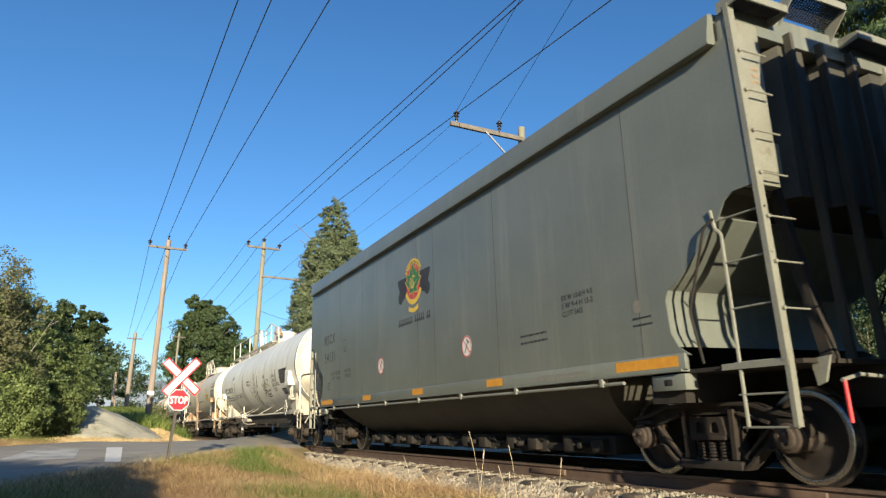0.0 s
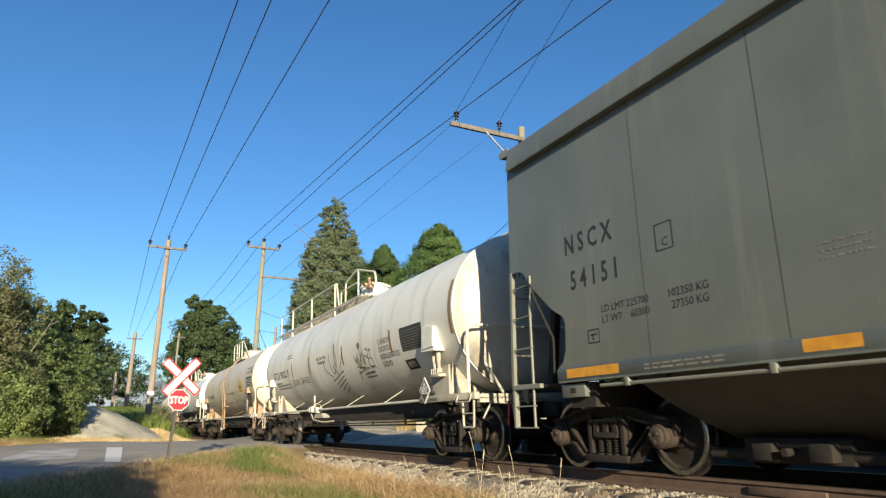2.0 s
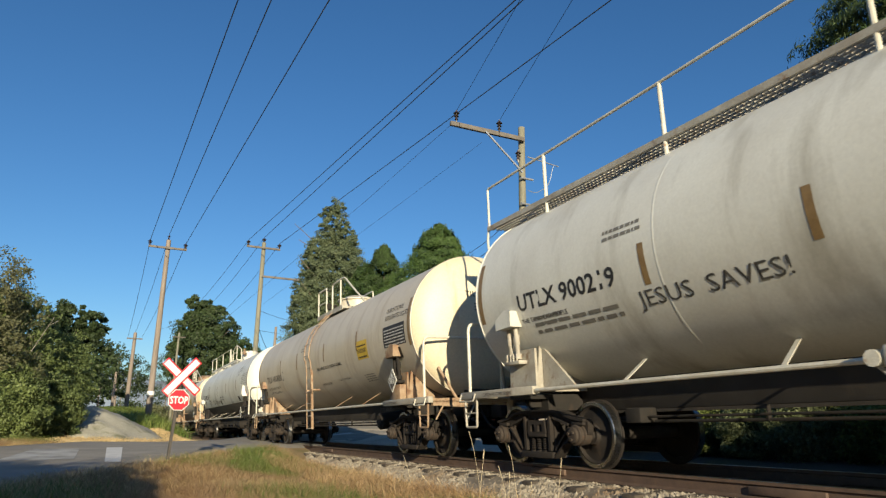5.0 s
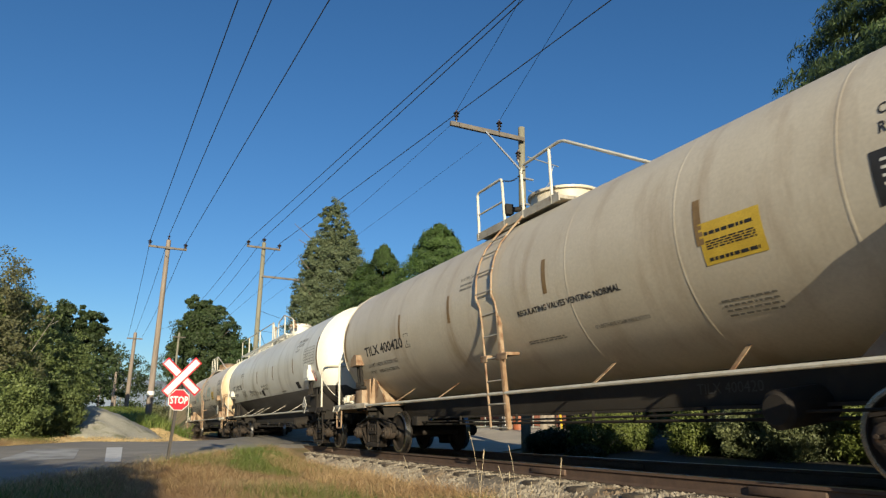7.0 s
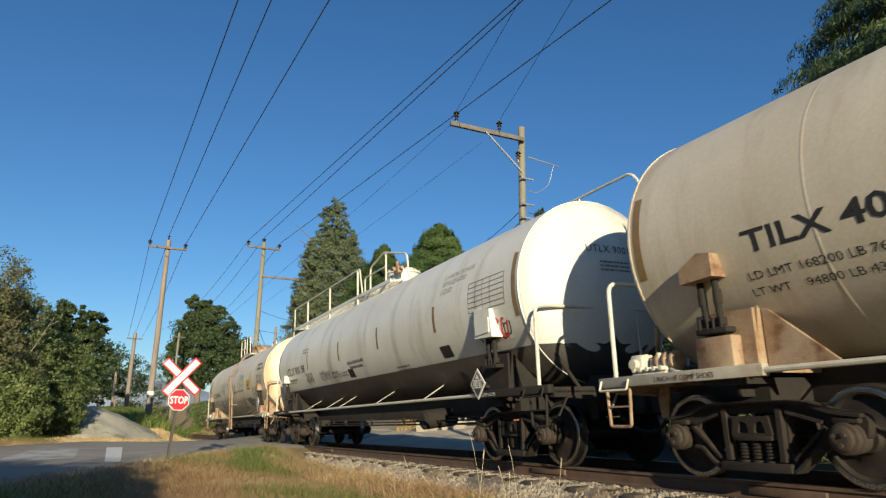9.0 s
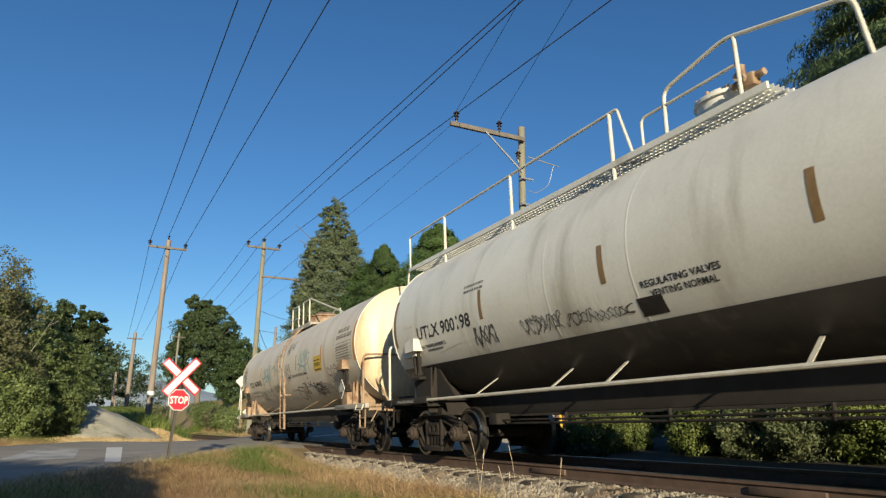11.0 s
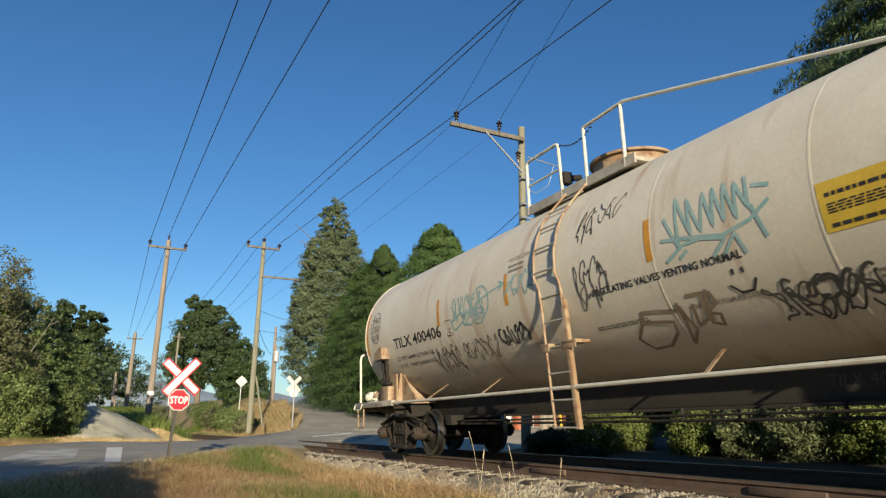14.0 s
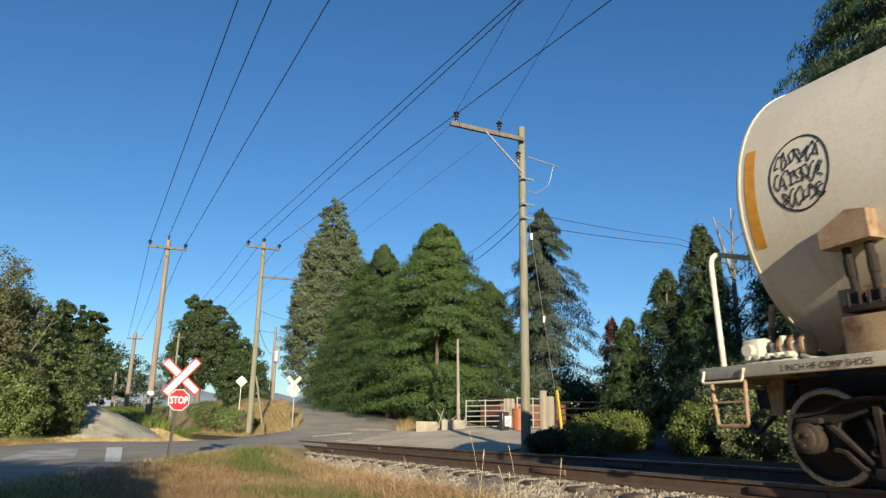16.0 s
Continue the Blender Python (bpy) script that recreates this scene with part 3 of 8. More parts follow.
            pipe(bm, [(s * 1.52, y1 + e * 0.02, 1.12), (s * 1.56, y1 + e * 0.02, 1.0), (s * 1.56, y2 - e * 0.05, 1.0), (s * 1.52, y2 - e * 0.05, 1.12)], 0.014, bend=0.03)
            part("grab_iron", bm, M_RAILING if cream else m_frame, car)
        bm = bmesh.new()
        slab(bm, [(e * (hl - 0.05), 1.1), (e * (hl - 0.30), 1.1), (e * (hl - 0.22), 0.66), (e * (hl - 0.1), 0.66)], -0.62, -0.58)
        pipe(bm, [(-0.6, e * (hl - 0.02), 0.95), (-1.2, e * (hl + 0.02), 0.98), (-1.36, e * (hl + 0.02), 0.72)], 0.018)
        part("cut_lever", bm, m_frame, car)
        coupler(car, e * (hl - 0.05), e)
        truck(car, ys)
        # hooded valve box with pipes over each saddle
        bm = bmesh.new()
        yb = ys + e * 0.05
        slab(bm, [(yb - 0.22, 2.06), (yb + 0.22, 2.04), (yb + 0.22, 2.20), (yb - 0.05, 2.33), (yb - 0.22, 2.30)], -1.58, -1.28)
        part("valve_hood", bm, M_TFRAME if cream else m_tank, car, "steel hood over the valve pipes")
        bm = bmesh.new()
        for d in (-0.10, 0.10):
            cyl(bm, (-1.42, yb + d, 2.1), (-1.38, yb + d * 0.9, 1.62), 0.036, n=10)
            cyl(bm, (-1.40, yb + d, 1.95), (-1.395, yb + d * 0.97, 1.80), 0.046, n=10)
            cyl(bm, (-1.38, yb + d * 0.9, 1.66), (-1.38, yb + d * 0.9, 1.58), 0.06, n=10)
            for q in (-0.05, 0.05):
                cyl(bm, (-1.44, yb + d * 0.9 + q, 1.66), (-1.44, yb + d * 0.9 + q, 1.54), 0.016, n=6)
        rbox(bm, -1.45, yb - 0.2, 1.50, -1.3, yb + 0.2, 1.56, 0.01)
        part("valve_pipe", bm, M_UNDER if cream else m_frame, car, "dark valve pipes with flanges")
        if cream:
            bm = bmesh.new()
            rbox(bm, -1.44, yb - 0.24, 1.14, -1.16, yb + 0.24, 1.47, 0.02)
            part("valve_box", bm, M_TFRAME, car, "rust-stained box under the valve")
    # pipes along both flanks, on flat brackets
    for s in (-1, 1):
        bm = bmesh.new()
        pipe(bm, [(s * 1.46, -tr + 0.5, 1.09), (s * 1.46, tr - 0.5, 1.09)], 0.028)
        part("running_rail", bm, M_RAILING, car, "pipe handrail along the side")
        for y in (((-4.5, -2.4, 2.45, 4.6) if seed > 3 else (-4.5, -2.3, 2.35, 4.5)) if cream else (-4.3, -1.6, 1.2, 2.4, 4.6)):
            bm = bmesh.new()
            a = radians(-57)
            beam(bm, (s * 1.46, y, 1.08), (s * R_T * math.cos(a), y + 0.25, Z_T + R_T * math.sin(a)), 0.012, 0.055, (0, 1, 0))
            part("rail_bracket", bm, M_TFRAME if cream else M_RAILING, car, "flat steel bracket")
    # gear under the tank
    if style != "white":
        yc = -4.6 if cream else -3.3
        bm = bmesh.new()
        cyl(bm, (-0.95, yc, 0.72), (-0.25, yc, 0.78), 0.2, n=20)
        cyl(bm, (-1.0, yc, 0.72), (-0.95, yc, 0.72), 0.15, 0.2, n=20)
        part("air_reservoir", bm, M_UNDER, car)
    bm = bmesh.new()
    pipe(bm, [(-0.5, -tr + 0.9, 0.62), (-0.5, tr - 0.9, 0.62)], 0.02)
    pipe(bm, [(-0.85, -tr + 0.9, 0.70), (-0.62, 0, 0.68), (-0.62, tr - 1, 0.68)], 0.016)
    for k in range(6):
        y = -tr + 1.4 + k * (2 * tr - 2.8) / 5
        beam(bm, (-0.5, y, 0.78), (-0.5, y, 0.6), 0.05, 0.02)
    rbox(bm, -0.75, tr - 1.9, 0.6, -0.45, tr - 1.6, 0.8, 0.03)
    part("brake_rigging", bm, M_UNDER, car)
    # hazard placards
    for yp in (-tr - 0.05,) if cream else (-tr + 0.27,):
        zp = 1.56 if cream else 1.27
        bm = bmesh.new()
        slab(bm, [(yp - 0.25, zp), (yp, zp + 0.25), (yp + 0.25, zp), (yp, zp - 0.25)], -1.515, -1.50)
        pl = part("placard", bm, M_WHITE, car, "white diamond hazard placard")
        k = 0.21
        decal("border", ([(k, 0), (0, k), (-k, 0), (0, -k)], [(0, 1, 2, 3)]), lambda x, y: (-1.519, yp - x, zp + y), M_SPRAY, pl)
        decal("number_panel", patch(0.29, 0.135, 1, 1), lambda x, y: (-1.5215, yp + 0.145 - x, zp - 0.067 + y), M_WHITE, pl)
        v, f = letters("2187", 0.10)
        w = max(x for x, y in v)
        decal("lettering", (v, f), lambda x, y: (-1.524, yp + w / 2 - x, zp - 0.05 + y), M_INK, pl)
        decal("symbol", ([(0.07, 0.08), (-0.07, 0.08), (0.0, 0.17)], [(0, 1, 2)]), lambda x, y: (-1.5215, yp - x, zp + y), M_WHITE, pl)
        bm = bmesh.new()
        beam(bm, (-1.5, yp, zp), (-1.30, yp, zp - 0.05), 0.05, 0.05)
        part("placard_holder", bm, M_UNDER, car)
    # reporting mark, load limits
    mk_y = (6.26 if seed > 3 else 6.48) if cream else 6.9
    decal("lettering", fit_text(mark, 0.215 if cream else 0.24, 2.34 if cream else 2.26, 0.02), on(mk_y, -21 if cream else -19), M_INK, car, "black reporting mark")
    if cream:
        decal("lettering", fit_text("LD LMT 168400 LB 76400 KG" if seed > 3 else "LD LMT 168200 LB 76300 KG", 0.085, 1.86), on(mk_y + 0.08, -32), M_INK, car)
        decal("lettering", fit_text("LT WT    94600 LB 42900 KG" if seed > 3 else "LT WT    94800 LB 43000 KG", 0.085, 1.80), on(mk_y + 0.12, -39), M_INK, car)
    else:
        decal("lettering", fit_text("THE TANK CAR PEOPLE", 0.07, 1.15, 0.01), on(mk_y, -27), M_INK, car, "row of small black lettering")
        if style == "white":
            decal("lettering", bars(1.9, 0.22, 2, 0.5, seed + 3), on(mk_y - 0.3, -35), M_INKGREY, car, "rows of small grey lettering")
    if cream:
        decal("lettering", fit_text("REGULATING VALVES VENTING NORMAL", 0.085, 2.36, 0.02), on(-0.58 if seed > 3 else -0.42, -22), M_INK, car, "black stencilled lettering")
        decal("lettering", letters("WATER CAPY", 0.07), on(1.42, 14), M_INKGREY, car)
        decal("lettering", bars(0.45, 0.16, 2, 0.55, seed + 5), on(1.40, 7), M_INKGREY, car)
        decal("lettering", fit_text("CARBON DIOXIDE", 0.105, 1.0, 0.015), on(-6.12, 13), M_INK, car)
        decal("lettering", fit_text("REFRIGERATED LIQUID", 0.105, 1.3, 0.015), on(-6.12, 6), M_INK, car)
        bar_m = M_INKGREY if seed > 3 else M_INK
        if seed > 3:
            decal("data_table", ribbon([[(i * 1.2 / 12, 0.48 * j / 6) for i in range(13)] for j in range(7)] + [[(x, 0.48 * i / 8) for i in range(9)] for x in (0, 0.36, 0.6, 0.85, 1.2)], 0.012), on(-6.2, -18), M_INKGREY, car, "printed data table")
        else:
            decal("data_table", patch(1.25, 0.46, 8, 8), on(-6.02, -18), M_INK, car, "black printed data table")
        decal("lettering", bars(1.12, 0.40, 6, 0.62, seed + 9), on(-6.1, -17, 0.0105), M_WHITE if seed <= 3 else M_INKGREY, car)
        st = decal("sticker", patch(0.77, 0.45, 6, 6), on(-3.85 if seed > 3 else -4.15, -22), M_YELLOW, car, "yellow emergency sticker with dark lettering")
        for k, (dy, h, n) in enumerate(((9, 0.06, 1), (-2, 0.06, 1), (3, 0.10, 4))):
            decal("lettering", bars(0.62, h, n, 0.4, seed + k), on(-3.92 if seed > 3 else -4.22, -18.5 + dy, 0.0105), M_INK, car)
        decal("lettering", bars(0.68, 0.24, 4, 0.6, seed + 20), on(-4.12, -46), M_INKGREY, car)
        decal("lettering", fit_text("6\" URETHANE FOAM INSULATION", 0.055, 1.02, 0.01), on(-2.03, -39), M_INKGREY, car)
        decal("lettering", bars(0.95, 0.07, 2, 0.5, seed + 22), on(-0.4, -40.5), M_INKGREY, car)
        pc = decal("plate_mark", ribbon([[(0, 0), (0.22, 0), (0.22, 0.28), (0, 0.28), (0, 0)]], 0.016), on(3.68 if seed > 3 else 4.02, -22), M_INK, car)
        decal("lettering", letters("C", 0.1), on((3.68 if seed > 3 else 4.02) - 0.08, -20.5), M_INK, pc)
        bm = bmesh.new()
        for dx in (0.0, 0.33):
            rows = [[Vector(on(-6.32 - dx - 0.29 * i, -20 - j * 2.4, 0.03)(0, 0)) for j in range(5)] for i in range(2)]
            vv = [[bm.verts.new(p) for p in r] for r in rows]
            for j in range(4):
                bm.faces.new((vv[0][j], vv[1][j], vv[1][j + 1], vv[0][j + 1]))
        part("document_holder", bm, M_UNDER, car, "dark card holder")
    else:
        wy = -4.05 if style == "white" else -5.3
        if style == "white":
            for k, wd in enumerate(("CARBON", "DIOXIDE", "REFRIGERATED", "LIQUID")):
                decal("lettering", letters(wd, 0.12), on(wy, -13 - 7 * k), M_INK, car)
            decal("data_table", patch(1.15, 0.5, 8, 8), on(-5.38, -25), M_INK, car, "black printed data table")
            decal("lettering", bars(1.05, 0.44, 8, 0.7, seed + 9), on(-5.43, -24, 0.0105), M_INKGREY, car)
            bx = decal("document_holder", patch(0.56, 0.24, 4, 4), on(-5.3, -42), M_UNDER, car, "dark framed card holder")
            decal("lettering", patch(0.4, 0.14, 4, 4), on(-5.38, -40, 0.0105), M_INKGREY, bx)
        else:
            for k, wd in enumerate(("CARBON DIOXIDE", "REFRIGERATED", "LIQUID")):
                decal("lettering", letters(wd, 0.10), on(wy, 22 - 6 * k), M_INKGREY, car)
            decal("data_table", ribbon([[(i * 1.2 / 12, 0.52 * j / 6) for i in range(13)] for j in range(7)] + [[(x, 0.52 * i / 8) for i in range(9)] for x in (0, 0.25, 0.5, 0.75, 1.2)], 0.014), on(-6.45, -11), M_INKGREY, car, "printed data table")
            decal("spray_patch", patch(1.2, 0.34, 8, 5), on(-6.45, -34), M_WHITE, car, "white painted patch")
            decal("graffiti", ribbon(scrawl(41, 1.15, 0.3, 6), 0.03), on(-6.48, -33, 0.0105), M_INK, car, "sprayed graffiti strokes")
            decal("graffiti", ribbon(scrawl(43, 0.35, 0.3, 2), 0.05), on(-7.2, -32, 0.013), M_RED, car, "sprayed graffiti strokes")
            for y in (-5.0, 0.6):
                decal("document_holder", patch(0.42, 0.24, 4, 4), on(y, -38), M_UNDER, car, "dark framed card holder")
            # riveted patches near the rear
            decal("repair_patch", patch(0.5, 0.45, 4, 6), on(7.55, -7, 0.012), M_UTANK, car)
            bm = bmesh.new()
            slab(bm, [(7.0, 1.98), (7.6, 1.96), (7.55, 2.3), (7.03, 2.36)], -1.46, -1.28)
            part("valve_cover", bm, M_UTANK, car, "white steel cover plate")
            decal("graffiti", ribbon(scrawl(44, 0.75, 0.34, 8), 0.022), on(4.66, -35, 0.009), M_SPRAY, car, "sprayed graffiti strokes")
            for sd, y, w, h, n in ((45, 3.14, 1.0, 0.28, 11), (46, 2.03, 0.6, 0.2, 7), (47, 1.4, 0.7, 0.14, 6)):
                decal("graffiti", ribbon(scrawl(sd, w, h, n), 0.014), on(y, -35, 0.009), M_SPRAY, car, "thin sprayed graffiti strokes")
            decal("graffiti", ribbon(fine([[(0, 0), (1.0, 0.1), (1.0, -0.25), (0, -0.35), (0, 0)]]), 0.012), on(6.05, -32, 0.013), M_WHITE, car, "faint white outline")
        vy = 0.45 if style == "black_belly" else 1.1
        decal("lettering", fit_text("REGULATING VALVES", 0.08, 1.2 if style == "black_belly" else 0.92, 0.02), on(vy, -24 if style == "black_belly" else -10), M_INK, car)
        decal("lettering", fit_text("VENTING NORMAL", 0.08, 1.0 if style == "black_belly" else 0.76, 0.02), on(vy - 0.12, -29 if style == "black_belly" else -15), M_INK, car)
        for k in range(3):
            decal("lettering", bars(0.7, 0.18, 2, 0.5, seed + 30 + k), on((4.8, -2.6, 6.6)[k], (4, -42, -30)[k]), M_INKGREY, car)
        bm = bmesh.new()
        slab(bm, [(-6.76, 2.0), (-7.34, 1.98), (-7.28, 2.44), (-6.78, 2.50)], -1.56, -1.28)
        vc = part("valve_cover", bm, m_tank, car, "white steel valve cover box")
        decal("label_plate", patch(0.3, 0.14, 2, 2), lambda x, y: (-1.565, -6.92 - x, 2.12 + y), M_BROWN, vc)
    # graffiti
    if style == "white":
        tag = [[(0.53, 0.80), (0.55, 0.61), (0.55, 0.45), (0.32, 0.34)], [(0.08, 0.64), (0.21, 0.45), (0.24, 0.63), (0.31, 0.40), (0.35, 0.71), (0.44, 0.46), (0.70, 0.69), (0.27, 0.33), (0.67, 0.30)], [(0.78, 0.74), (0.73, 0.55), (0.78, 0.37), (0.84, 0.62), (1.02, 0.56)], [(0.97, 0.74), (1.14, 0.76), (1.08, 0.55), (0.97, 0.54)], [(1.19, 0.70), (1.35, 0.71)], [(1.28, 0.75), (1.25, 0.56)], [(0.12, 0.38), (0.45, 0.35), (0.73, 0.31), (0.43, 0.24), (0.20, 0.21), (0.00, 0.00)], [(0.24, 0.28), (0.07, 0.18)], [(1.35, 0.38), (1.29, 0.32), (1.20, 0.30), (1.09, 0.33), (1.03, 0.39), (1.04, 0.47), (1.12, 0.52), (1.23, 0.53), (1.32, 0.49), (1.36, 0.42), (1.35, 0.38)], [(0.52, 0.94), (0.43, 0.91), (0.46, 0.84), (0.56, 0.82), (0.60, 0.89), (0.52, 0.92), (0.49, 0.87)]]
        decal("graffiti", ribbon(fine(tag), 0.034), on(-2.17, -43.3, 0.009), M_SPRAYGREEN, car, "olive sprayed graffiti strokes")
        decal("graffiti", ([(0.52 + 0.10 * math.cos(k / 3), 0.88 + 0.08 * math.sin(k / 3)) for k in range(19)], [tuple(range(19))]), on(-2.17, -43.3, 0.009), M_SPRAYGREEN, car, "olive sprayed dot")
        for k, wd in enumerate(("EXTERIOR COATING", "SYSTEM P589A", "PRE  06-2019")):
            decal("lettering", letters(wd, 0.058, 1.0, 1.0, 0.01), on(-2.78 - 0.04 * k, -33 - 4.6 * k), M_INK, car, "small black lettering")
        hand_drawn = [[(0.00, 1.39), (0.03, 1.20), (0.23, 1.08), (0.45, 0.97), (0.52, 0.85)], [(0.56, 1.59), (0.55, 1.34), (0.67, 1.09), (0.81, 1.01), (0.92, 1.10), (0.85, 1.24)], [(1.06, 1.85), (1.04, 1.45), (1.08, 1.16), (1.23, 1.41), (1.11, 1.62), (1.06, 1.83)], [(0.87, 1.26), (0.93, 1.12), (1.04, 1.08), (1.04, 0.94)], [(1.78, 1.52), (1.63, 1.33), (1.42, 1.18), (1.36, 1.09), (1.37, 1.00)], [(0.35, 0.80), (1.59, 1.04)], [(0.47, 0.69), (1.48, 0.91)], [(0.49, 0.59), (1.45, 0.80)], [(0.59, 0.48), (1.41, 0.69)], [(0.77, 0.36), (1.34, 0.58)], [(1.09, 0.50), (1.23, 0.21), (1.34, 0.09)], [(1.02, 0.33), (0.87, 0.00), (1.24, 0.19)]]
        decal("graffiti", ribbon(fine(hand_drawn), 0.028), on(0.41, -70.4, 0.009), M_SPRAY, car, "black sprayed drawing of a torch")
        # valve and lever gear on the side rail
        bm = bmesh.new()
        rbox(bm, -1.52, 0.80, 1.0, -1.36, 1.10, 1.16, 0.02)
        rbox(bm, -1.56, 1.22, 1.02, -1.42, 1.42, 1.20, 0.03)
        cyl(bm, (-1.56, 1.5, 1.1), (-1.38, 1.5, 1.1), 0.07, n=12)
        beam(bm, (-1.50, 1.10, 1.12), (-1.50, 1.05, 1.30), 0.03, 0.05)
        gear = part("side_valve", bm, M_RAILING, car, "cream cast valve gear on the side rail")
        bm = bmesh.new()
        rbox(bm, -1.53, 0.99, 1.27, -1.50, 1.12, 1.50, 0.01)
        part("lever", bm, M_RAILING, gear, "cream lever paddle")
        bm = bmesh.new()
        slab(bm, [(0.20, 0.86), (1.15, 0.86), (1.0, 0.98), (0.32, 0.98)], -1.50, -1.30)
        pipe(bm, [(-1.5, 1.5, 1.05), (-1.48, 1.3, 0.82), (-1.44, 0.95, 0.78), (-1.4, 0.6, 0.74), (-1.2, 0.2, 0.76)], 0.02, bend=0.08)
        pipe(bm, [(-1.52, 0.85, 1.16), (-1.52, 0.7, 1.26), (-1.5, 0.45, 1.2), (-1.46, 0.35, 1.06)], 0.014, bend=0.06)
        part("step_plate", bm, M_UFRAME, gear, "dirty steel plate with bent pipe")
        decal("graffiti", fit_text("JESUS  SAVES!", 0.20, 2.05), on(4.35, -33, 0.009), M_SPRAY, car, "black hand-sprayed words")
    if cream and seed > 3:
        for sd, y, a, w, h, n, mm, lw in ((61, 3.34, -14, 1.15, 0.42, 8, M_TEAL, 0.03), (74, 3.36, -19, 1.2, 0.26, 3, M_TEAL, 0.035), (62, 1.45, -9, 0.8, 0.36, 5, M_TEAL, 0.03), 
                                          (64, 1.95, -38, 0.85, 0.30, 6, M_INK, 0.03), (65, 3.30, -44, 1.2, 0.36, 8, M_SPRAY, 0.016), (66, 4.57, -50, 1.05, 0.50, 9, M_SPRAY, 0.02),
                                          (67, -0.28, -26, 0.65, 0.55, 6, M_SPRAY, 0.018), (68, -3.02, -53, 1.2, 0.40, 8, M_SPRAY, 0.026), (76, -3.2, -46, 0.9, 0.26, 5, M_SPRAY, 0.036), (69, -5.1, -40, 1.4, 0.5, 6, M_SPRAYBROWN, 0.035),
                                          (71, 7.56, 6, 0.46, 0.17, 7, M_INK, 0.014), (77, 7.58, -2, 0.5, 0.17, 7, M_INK, 0.014), (78, 7.52, -9, 0.42, 0.15, 6, M_INK, 0.014), (72, -0.35, 8, 0.35, 0.5, 3, M_SPRAY, 0.022), (73, -0.75, 16, 0.5, 0.32, 3, M_SPRAY, 0.018)):
            decal("graffiti", ribbon(fine(scrawl(sd, w, h, n)), lw), on(y, a, 0.009), mm, car, "sprayed graffiti strokes")
        teal = [[(0.06, 0.63), (0.26, 0.24), (0.24, 0.82), (0.45, 0.35), (0.41, 0.76), (0.59, 0.35), (0.64, 0.76), (0.76, 0.36), (0.77, 0.77), (0.91, 0.37), (0.91, 0.78), (1.06, 0.36), (1.05, 0.74), (1.21, 0.43), (1.18, 0.77)], [(1.26, 0.64), (1.46, 0.59)], [(0.00, 0.38), (0.42, 0.32), (0.84, 0.24), (1.20, 0.31), (1.44, 0.45)], [(0.03, 0.13), (0.32, 0.27), (0.55, 0.28), (0.87, 0.21), (0.67, 0.05)], [(0.82, 0.05), (0.99, 0.23), (1.07, 0.00)], [(0.23, 0.13), (0.35, 0.20)], [(1.23, 0.45), (1.35, 0.10)]]
        decal("graffiti", ribbon(fine(teal), 0.042), on(-1.94, -21.0, 0.009), M_TEAL, car, "teal sprayed graffiti strokes")
        brown = [[(0.88, 0.48), (0.59, 0.52), (0.30, 0.55), (0.25, 0.42), (0.70, 0.36), (0.65, 0.21), (0.41, 0.03), (0.12, 0.01), (0.00, 0.20), (0.21, 0.40)], [(0.88, 0.58), (0.88, 0.33), (0.75, 0.00), (0.95, 0.21), (0.90, 0.53)], [(1.10, 0.53), (1.02, 0.25), (1.20, 0.32), (1.27, 0.63), (1.06, 0.63)], [(1.35, 0.66), (1.21, 0.26), (1.34, 0.21), (1.38, 0.35), (1.22, 0.39), (1.41, 0.49), (1.38, 0.63)]]
        decal("graffiti", ribbon(fine(brown), 0.045), on(-0.98, -57.6, 0.009), M_SPRAYBROWN, car, "brown sprayed graffiti strokes")
        ring = [[(0.33 + 0.3 * math.cos(k / 5), 0.4 + 0.36 * math.sin(k / 5)) for k in range(33)]]
        decal("graffiti", ribbon(ring, 0.018), on(7.66, -13, 0.009), M_INK, car)
        decal("graffiti", ribbon([[(0.28 * math.cos(k / 5), 0.26 * math.sin(k / 5)) for k in range(33)], *fine([[(-0.6, -0.3), (-0.1, 0.0), (0.35, 0.1), (0.75, 0.16)], [(0.6, 0.08), (0.78, 0.16), (0.62, 0.22)]])], 0.035), on(2.3, -5, 0.009), M_TEAL, car, "teal sprayed ring and arrow")
        decal("graffiti", ribbon([[(0.0, 0.1), (0.1, 0.0), (0.25, 0.0), (0.33, 0.12)], [(0.1, 0.2), (0.1, 0.26)], [(0.22, 0.2), (0.22, 0.26)]], 0.03), on(-2.66, -36, 0.009), M_INK, car, "sprayed smiling face")
    # fittings on top
    zt = Z_T + R_T
    if cream:
        bm = bmesh.new()
        bmesh.ops.create_cone(bm, cap_ends=True, segments=32, radius1=0.60, radius2=0.58, depth=0.40, matrix=Matrix.Translation((0, -0.1, zt + 0.10)))
        bmesh.ops.create_cone(bm, cap_ends=True, segments=32, radius1=0.64, radius2=0.64, depth=0.04, matrix=Matrix.Translation((0, -0.1, zt + 0.30)))
        bmesh.ops.create_cone(bm, cap_ends=True, segments=32, radius1=0.60, radius2=0.3, depth=0.12, matrix=Matrix.Translation((0, -0.1, zt + 0.38)))
        dome = part("manway_dome", bm, M_TFRAME if seed > 3 else m_tank, car, "cream steel protective dome")
        bm = bmesh.new()
        cyl(bm, (-0.5, 0.5, zt + 0.2), (-0.72, 0.62, zt + 0.2), 0.05)
        rbox(bm, -0.8, 0.55, zt + 0.1, -0.64, 0.7, zt + 0.3, 0.02)
        part("dome_latch", bm, M_UNDER, dome)
        bm = bmesh.new()
